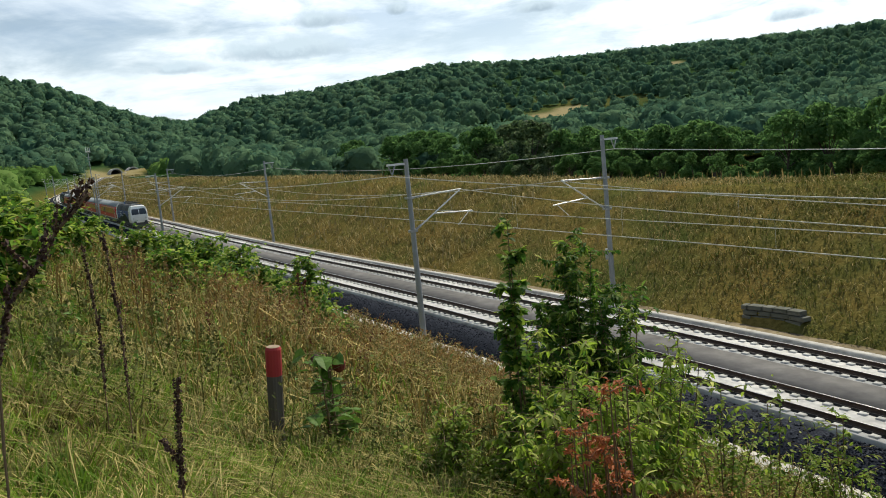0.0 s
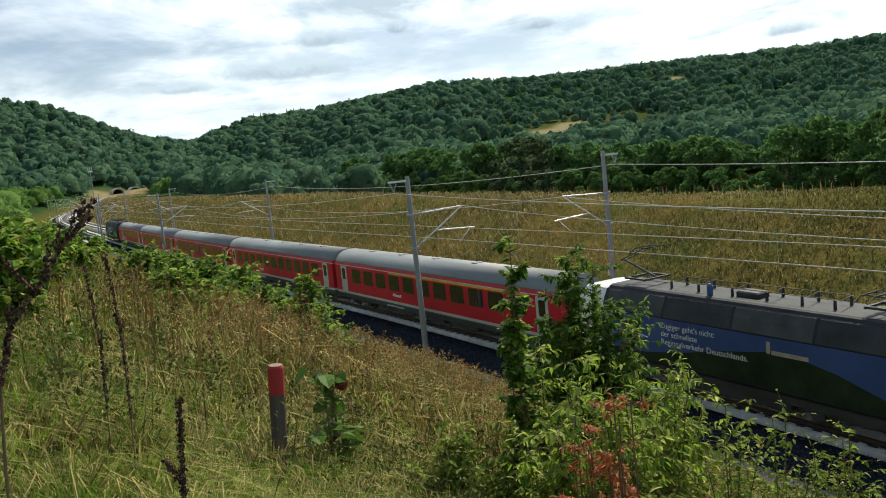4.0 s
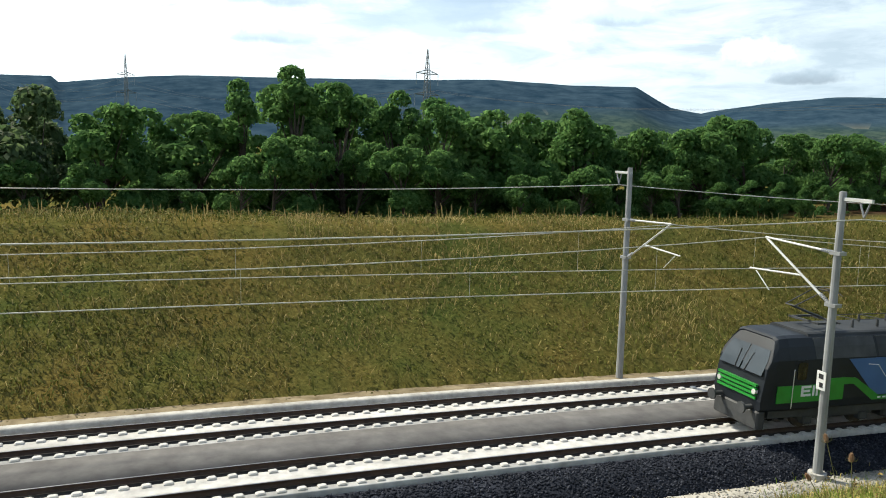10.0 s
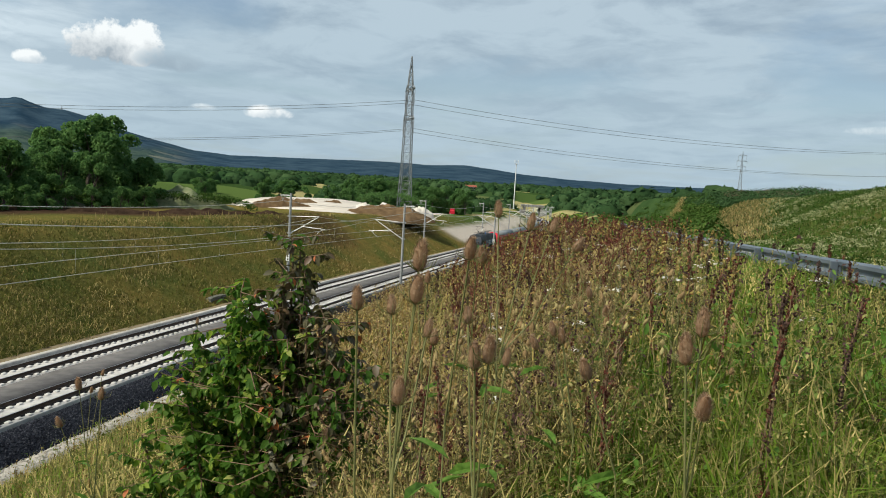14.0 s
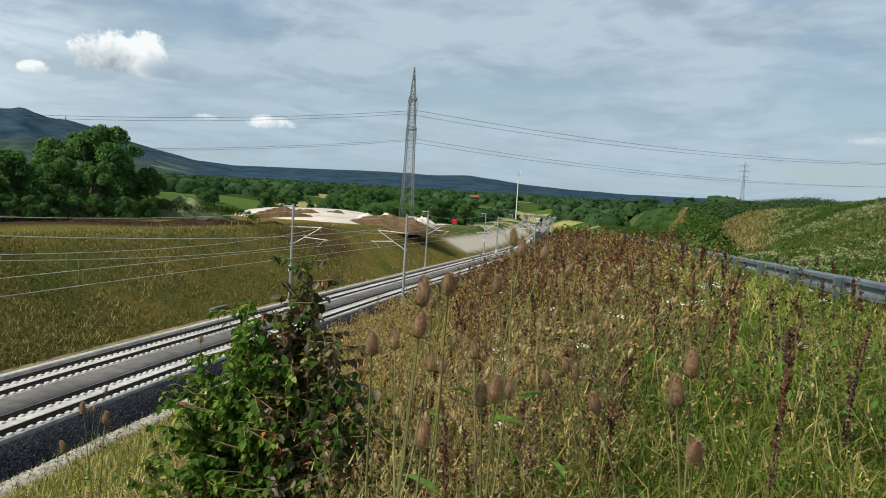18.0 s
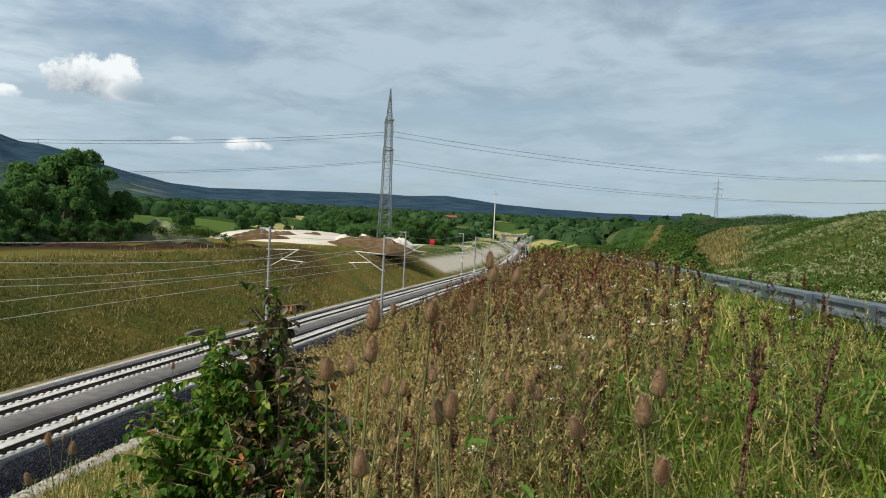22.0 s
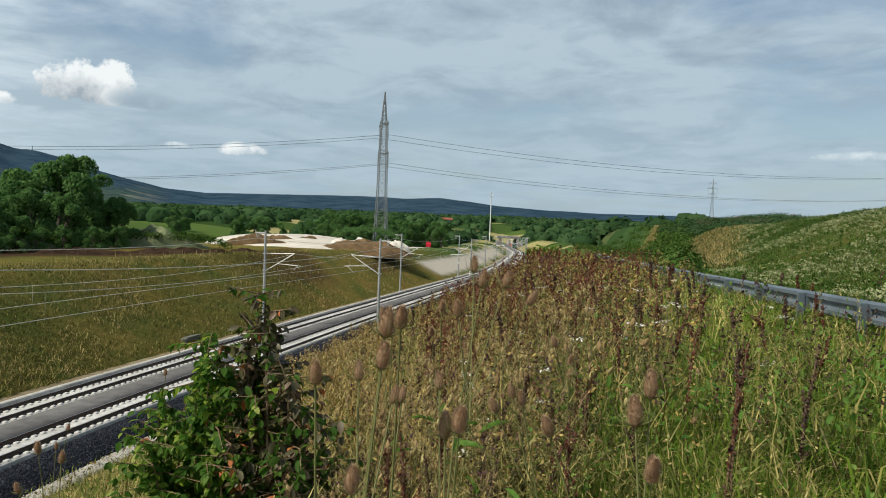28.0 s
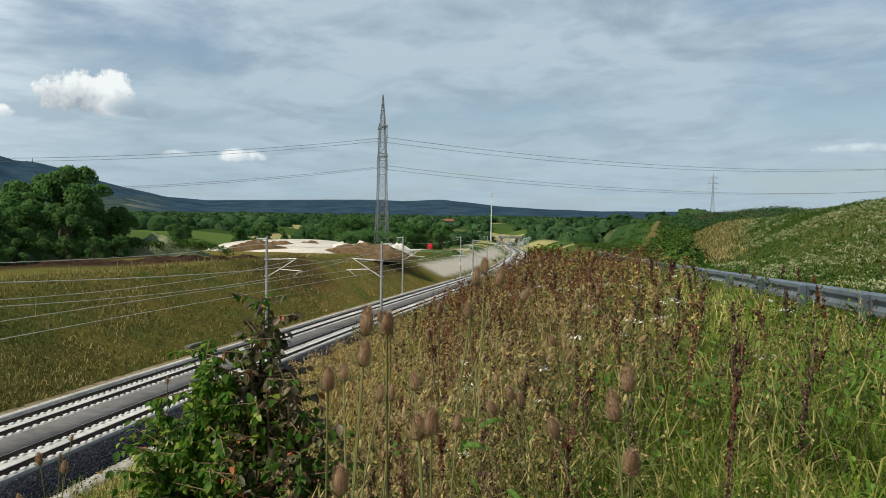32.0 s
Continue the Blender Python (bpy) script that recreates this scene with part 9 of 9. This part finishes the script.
def guard_rail():
    off, gap = 30.4, 2.0
    places = [-26 + gap * k for k in range(40)]
    g = thing("guard_rail", "galvanised steel guard rail beside the road", "guard rail")
    prof = [(0.0, 0.46), (-0.05, 0.49), (-0.05, 0.54), (0.0, 0.585), (0.0, 0.615), (-0.05, 0.66), (-0.05, 0.71), (0.0, 0.74)]
    zs = np.array([float(ground_z(*[np.array([c]) for c in on_line(s, off)[:2]])[0]) for s in places])
    zs = np.polyval(np.polyfit(places, zs, 2), places) - 0.02
    for a in range(0, len(places) - 2, 2):
        v, f = [], []
        for k in (a, a + 1, a + 2):
            for o, u in prof:
                p = on_line(places[k] + (0.12 if k == a + 2 else 0), off + o)
                v.append((p[0], p[1], zs[k] + u))
            for o, u in reversed(prof):
                p = on_line(places[k] + (0.12 if k == a + 2 else 0), off + o + 0.004)
                v.append((p[0], p[1], zs[k] + u))
        n = len(prof) * 2
        for k in (0, 1):
            for i in range(n):
                j = (i + 1) % n
                f.append((k * n + i, k * n + j, k * n + n + j, k * n + n + i))
        hang("beam", mesh_of("beam", v, f, RAIL_GREY), g)
    post_mesh = Shape().box(-0.05, 0.05, -0.03, 0.03, -0.6, 0.72, 0.008).box(-0.03, 0.10, -0.02, 0.02, 0.55, 0.68, 0.006).mesh("rail_post", RAIL_GREY)
    for k, s in enumerate(places):
        p = on_line(s, off - 0.12)
        q = hang("rail_post", post_mesh, g)
        q.matrix_local = pose(p[0], p[1], zs[k], 0, 0, heading(s))
    v, q = sweep([(31.2, 8.6), (34.5, 8.72), (37.8, 8.6), (37.8, 7.5), (31.2, 7.5)], -30, 150, 4)
    s, o = to_line(v[:, 0], v[:, 1])
    v[:, 2] += -0.012 * np.clip(s, 0, 200) + 0.1
    tagged(new("road", big_mesh("road", v, q, [], material("asphalt", (0.04, 0.04, 0.042), (0.065, 0.065, 0.066), 8.0, 0.9, bump=0.4))), "narrow grey asphalt road behind the guard rail", "road", kind="structure")


guard_rail()


def stone_drain(s, width, rows, label):
    """A curved low wall of rough stone blocks let into the foot of the bank."""
    off = -6.75
    p = on_line(s, off)
    z = float(rail_z(s)) - 0.65
    d = thing("stone_drain", label, "stone wall", pose(p[0], p[1], z, 0, 0, heading(s) - 90), group="drain walls at the foot of the bank")
    rng = np.random.default_rng(int(abs(s) * 7))
    h = 0.27
    block = Shape().box(-0.5, 0.5, -0.5, 0.5, 0, 1, 0.06).mesh("stone", STONE)
    for k in range(rows):
        x = -width / 2 + (0.25 if k % 2 else 0)
        while x < width / 2 - 0.1:
            l = min(rng.uniform(0.6, 1.1), width / 2 - x)
            bow = 0.22 * (2 * (x + l / 2) / width) ** 2
            b = hang("stone", block, d)
            b.matrix_local = pose(x + l / 2, -0.6 + bow * 1.1, k * h, 0, rng.uniform(-1, 1), 24 * (x + l / 2) / width) @ Matrix.Diagonal((l * 0.93, 0.55, h * 0.87, 1))
            x += l
    part("sill", Shape().box(-width / 2, width / 2, -0.5, 0.6, -0.7, -0.3, 0.05), CONCRETE, d)


stone_drain(-27.2, 4.6, 4, "curved low wall of grey stone blocks")
stone_drain(-44.8, 3.7, 4, "low wall of grey stone blocks in the bank")
stone_drain(51.5, 3.0, 3, "small stone drain at the foot of the bank")


# ---- track pieces ----
# dark colour for the shade that a rail throws on the slab
RAIL_SHADE = material("rail_shade_dark", (0.022, 0.019, 0.018), (0.05, 0.042, 0.038), 4.0, 0.85)


def rail_supports():
    """Pale shoulders beside the rails, one pair every 0.65 m, and a dark strip for each rail's shade."""
    gap = 0.65
    for side in (-1, 1):
        for g in (-0.7535, 0.7535):
            o = side * APART + g
            laid("rail_bed", [(o - 0.21, -0.3), (o - 0.21, -0.225), (o + 0.21, -0.225), (o + 0.21, -0.3)], T0, T1, 3, RAIL_SHADE, "dark strip under the rail, painted for its shade", "rail bed")
    block = Shape().box(-0.12, 0.12, -0.15, 0.15, -0.3, -0.165, 0.035).mesh("rail_support", SLAB)
    slabs = [ob for ob in scene.objects if ob.name.startswith("track_slab")]
    for slab, side in zip(slabs, (-1, 1)):
        near = 0
        rest = []
        for k in range(-300, 620):
            s = k * gap
            h = heading(s) if -60 < s < 45 else None
            for g in (-0.7535, 0.7535):
                for d in (-0.29, 0.29):
                    o = side * APART + g + d
                    if h is not None and d * 1 > 0 and -30 < s < 30 and near < 300:
                        b = hang("rail_support", block, slab)
                        b.matrix_local = pose(*on_line(s, o), 0, 0, h)
                        near += 1
                    else:
                        rest.append((s, o))
        ss, oo = np.array(rest).T
        c = on_line(ss, oo)
        a = on_line(ss + 0.1, oo) - c
        a /= np.linalg.norm(a, axis=1)[:, None]
        b = np.cross(a, [0, 0, 1.0])
        v = []
        for z, sa, sb in ((-0.3, 0.15, 0.12), (-0.19, 0.15, 0.12), (-0.17, 0.12, 0.09)):
            for x, y in ((-1, -1), (1, -1), (1, 1), (-1, 1)):
                v.append(c + a * sa * x + b * sb * y + np.array([0, 0, z]))
        v = np.stack(v, 1).reshape(-1, 3)
        f = np.array([(0, 1, 5, 4), (1, 2, 6, 5), (2, 3, 7, 6), (3, 0, 4, 7), (4, 5, 9, 8), (5, 6, 10, 9), (6, 7, 11, 10), (7, 4, 8, 11), (8, 9, 10, 11)])
        q = (f[None] + (np.arange(len(c)) * 12)[:, None, None]).reshape(-1, 4)
        tagged(hang("rail_supports", big_mesh("rail_supports", v, q, [], SLAB), slab), kind="stuff")


rail_supports()


def loose_stones():
    """Angular ballast on the shoulder and pale gravel at its foot."""
    rng = np.random.default_rng(77)
    for name, n, o0, o1, top, size, mat, label in (("ballast_stones", 26000, 3.8, 5.95, lambda o: np.interp(o, [3.75, 4.7, 5.9], [-0.38, -0.44, -0.88]), 0.055, BALLAST, "dark angular basalt ballast stones"),
                                                   ("gravel_stones", 6000, 5.9, 7.4, lambda o: np.interp(o, [5.9, 7.1, 7.4], [-0.86, -0.80, -0.92]), 0.05, GRAVEL, "pale loose gravel stones")):
        s = np.where(rng.random(n) < 0.7, rng.uniform(-35, 50, n), rng.uniform(-75, 90, n))
        o = rng.uniform(o0, o1, n)
        c = on_line(s, o) + np.stack([0 * o, 0 * o, top(o) + 0.01], 1)
        base = np.array([(1, 0, 0), (0, 1, 0), (-1, 0, 0), (0, -1, 0), (0, 0, 1), (0, 0, -1)], float)
        tri = np.array([(0, 1, 4), (1, 2, 4), (2, 3, 4), (3, 0, 4), (1, 0, 5), (2, 1, 5), (3, 2, 5), (0, 3, 5)])
        v = base[None] * (size * rng.uniform(0.55, 1.4, (n, 6, 1)))
        w = rng.uniform(0, 6.28, n)
        t = rng.normal(size=(n, 1)) * 0.5
        x = v[..., 0] * np.cos(w)[:, None] - v[..., 1] * np.sin(w)[:, None]
        y = v[..., 0] * np.sin(w)[:, None] + v[..., 1] * np.cos(w)[:, None]
        z = v[..., 2] * 0.8 + x * t
        v = np.stack([x, y, z], -1) + c[:, None]
        f = (tri[None] + (np.arange(n) * 6)[:, None, None]).reshape(-1, 3)
        tagged(new(name, big_mesh(name, v.reshape(-1, 3), [], f, mat)), label, "stones", kind="stuff")


loose_stones()


def bank_scrub():
    """Dark scrub along the crest of the hill beyond the road, and down its face."""
    rng = np.random.default_rng(17)
    for name, label, mat, n, a0, a1, back, front_of, low, high in (("bank_scrub", "dark green scrub along the crest of the hill", HEDGE, 520, -166.4, -175.5, 12, 26, 0.6, 1.7), ("bank_scrub", "dark bronze scrub along the crest of the hill", SHRUB_BRONZE, 120, -169.0, -175.5, 8, 18, 0.6, 1.5),
                                                                  ("hill_scrub", "green scrub on the face of the hill", BANK_GREEN, 900, -160.4, -168.4, 2, 140, 0.7, 1.7)):
        az = rng.uniform(a1, a0, n)
        crest_r, _ = hill_crest(az)
        r = crest_r + rng.uniform(-front_of, back, n)
        golden = np.abs(az + 163.9 + 2.3 * (1 - (crest_r - r) / 110)) < 0.45
        az, r = az[~golden], r[~golden]
        n = len(az)
        x, y = -r * np.sin(np.radians(az)), r * np.cos(np.radians(az))
        z = ground_z(x, y)
        size = rng.uniform(low, high, n)
        q = 90
        d = rng.normal(size=(n, q, 3))
        d /= np.linalg.norm(d, axis=2)[..., None]
        d[..., 2] = np.abs(d[..., 2])
        c = np.stack([x, y, z], 1)[:, None] + d * size[:, None, None] * rng.uniform(0.4, 1.1, (n, q, 1)) * np.array([1.4, 1.4, 1.0])
        v, f = scatter_quads(c.reshape(-1, 3), d.reshape(-1, 3), np.repeat(size, q) * 0.14 * rng.uniform(0.6, 1.4, n * q), rng)
        tagged(new(name, big_mesh(name, v, f, [], mat)), label, "scrub", kind="stuff")
    # the golden strip that climbs the hill
    n = 5000
    u = rng.random(n)
    az = -163.9 - 2.3 * u + rng.normal(size=n) * 0.16
    crest_r, _ = hill_crest(az)
    r = crest_r - 110 * (1 - u)
    blades("hill_straw", -r * np.sin(np.radians(az)), r * np.cos(np.radians(az)), 0.5, 0.14, BANK, "golden dry grass in a strip up the hill", rng, bend=0.9)


bank_scrub()


motions()
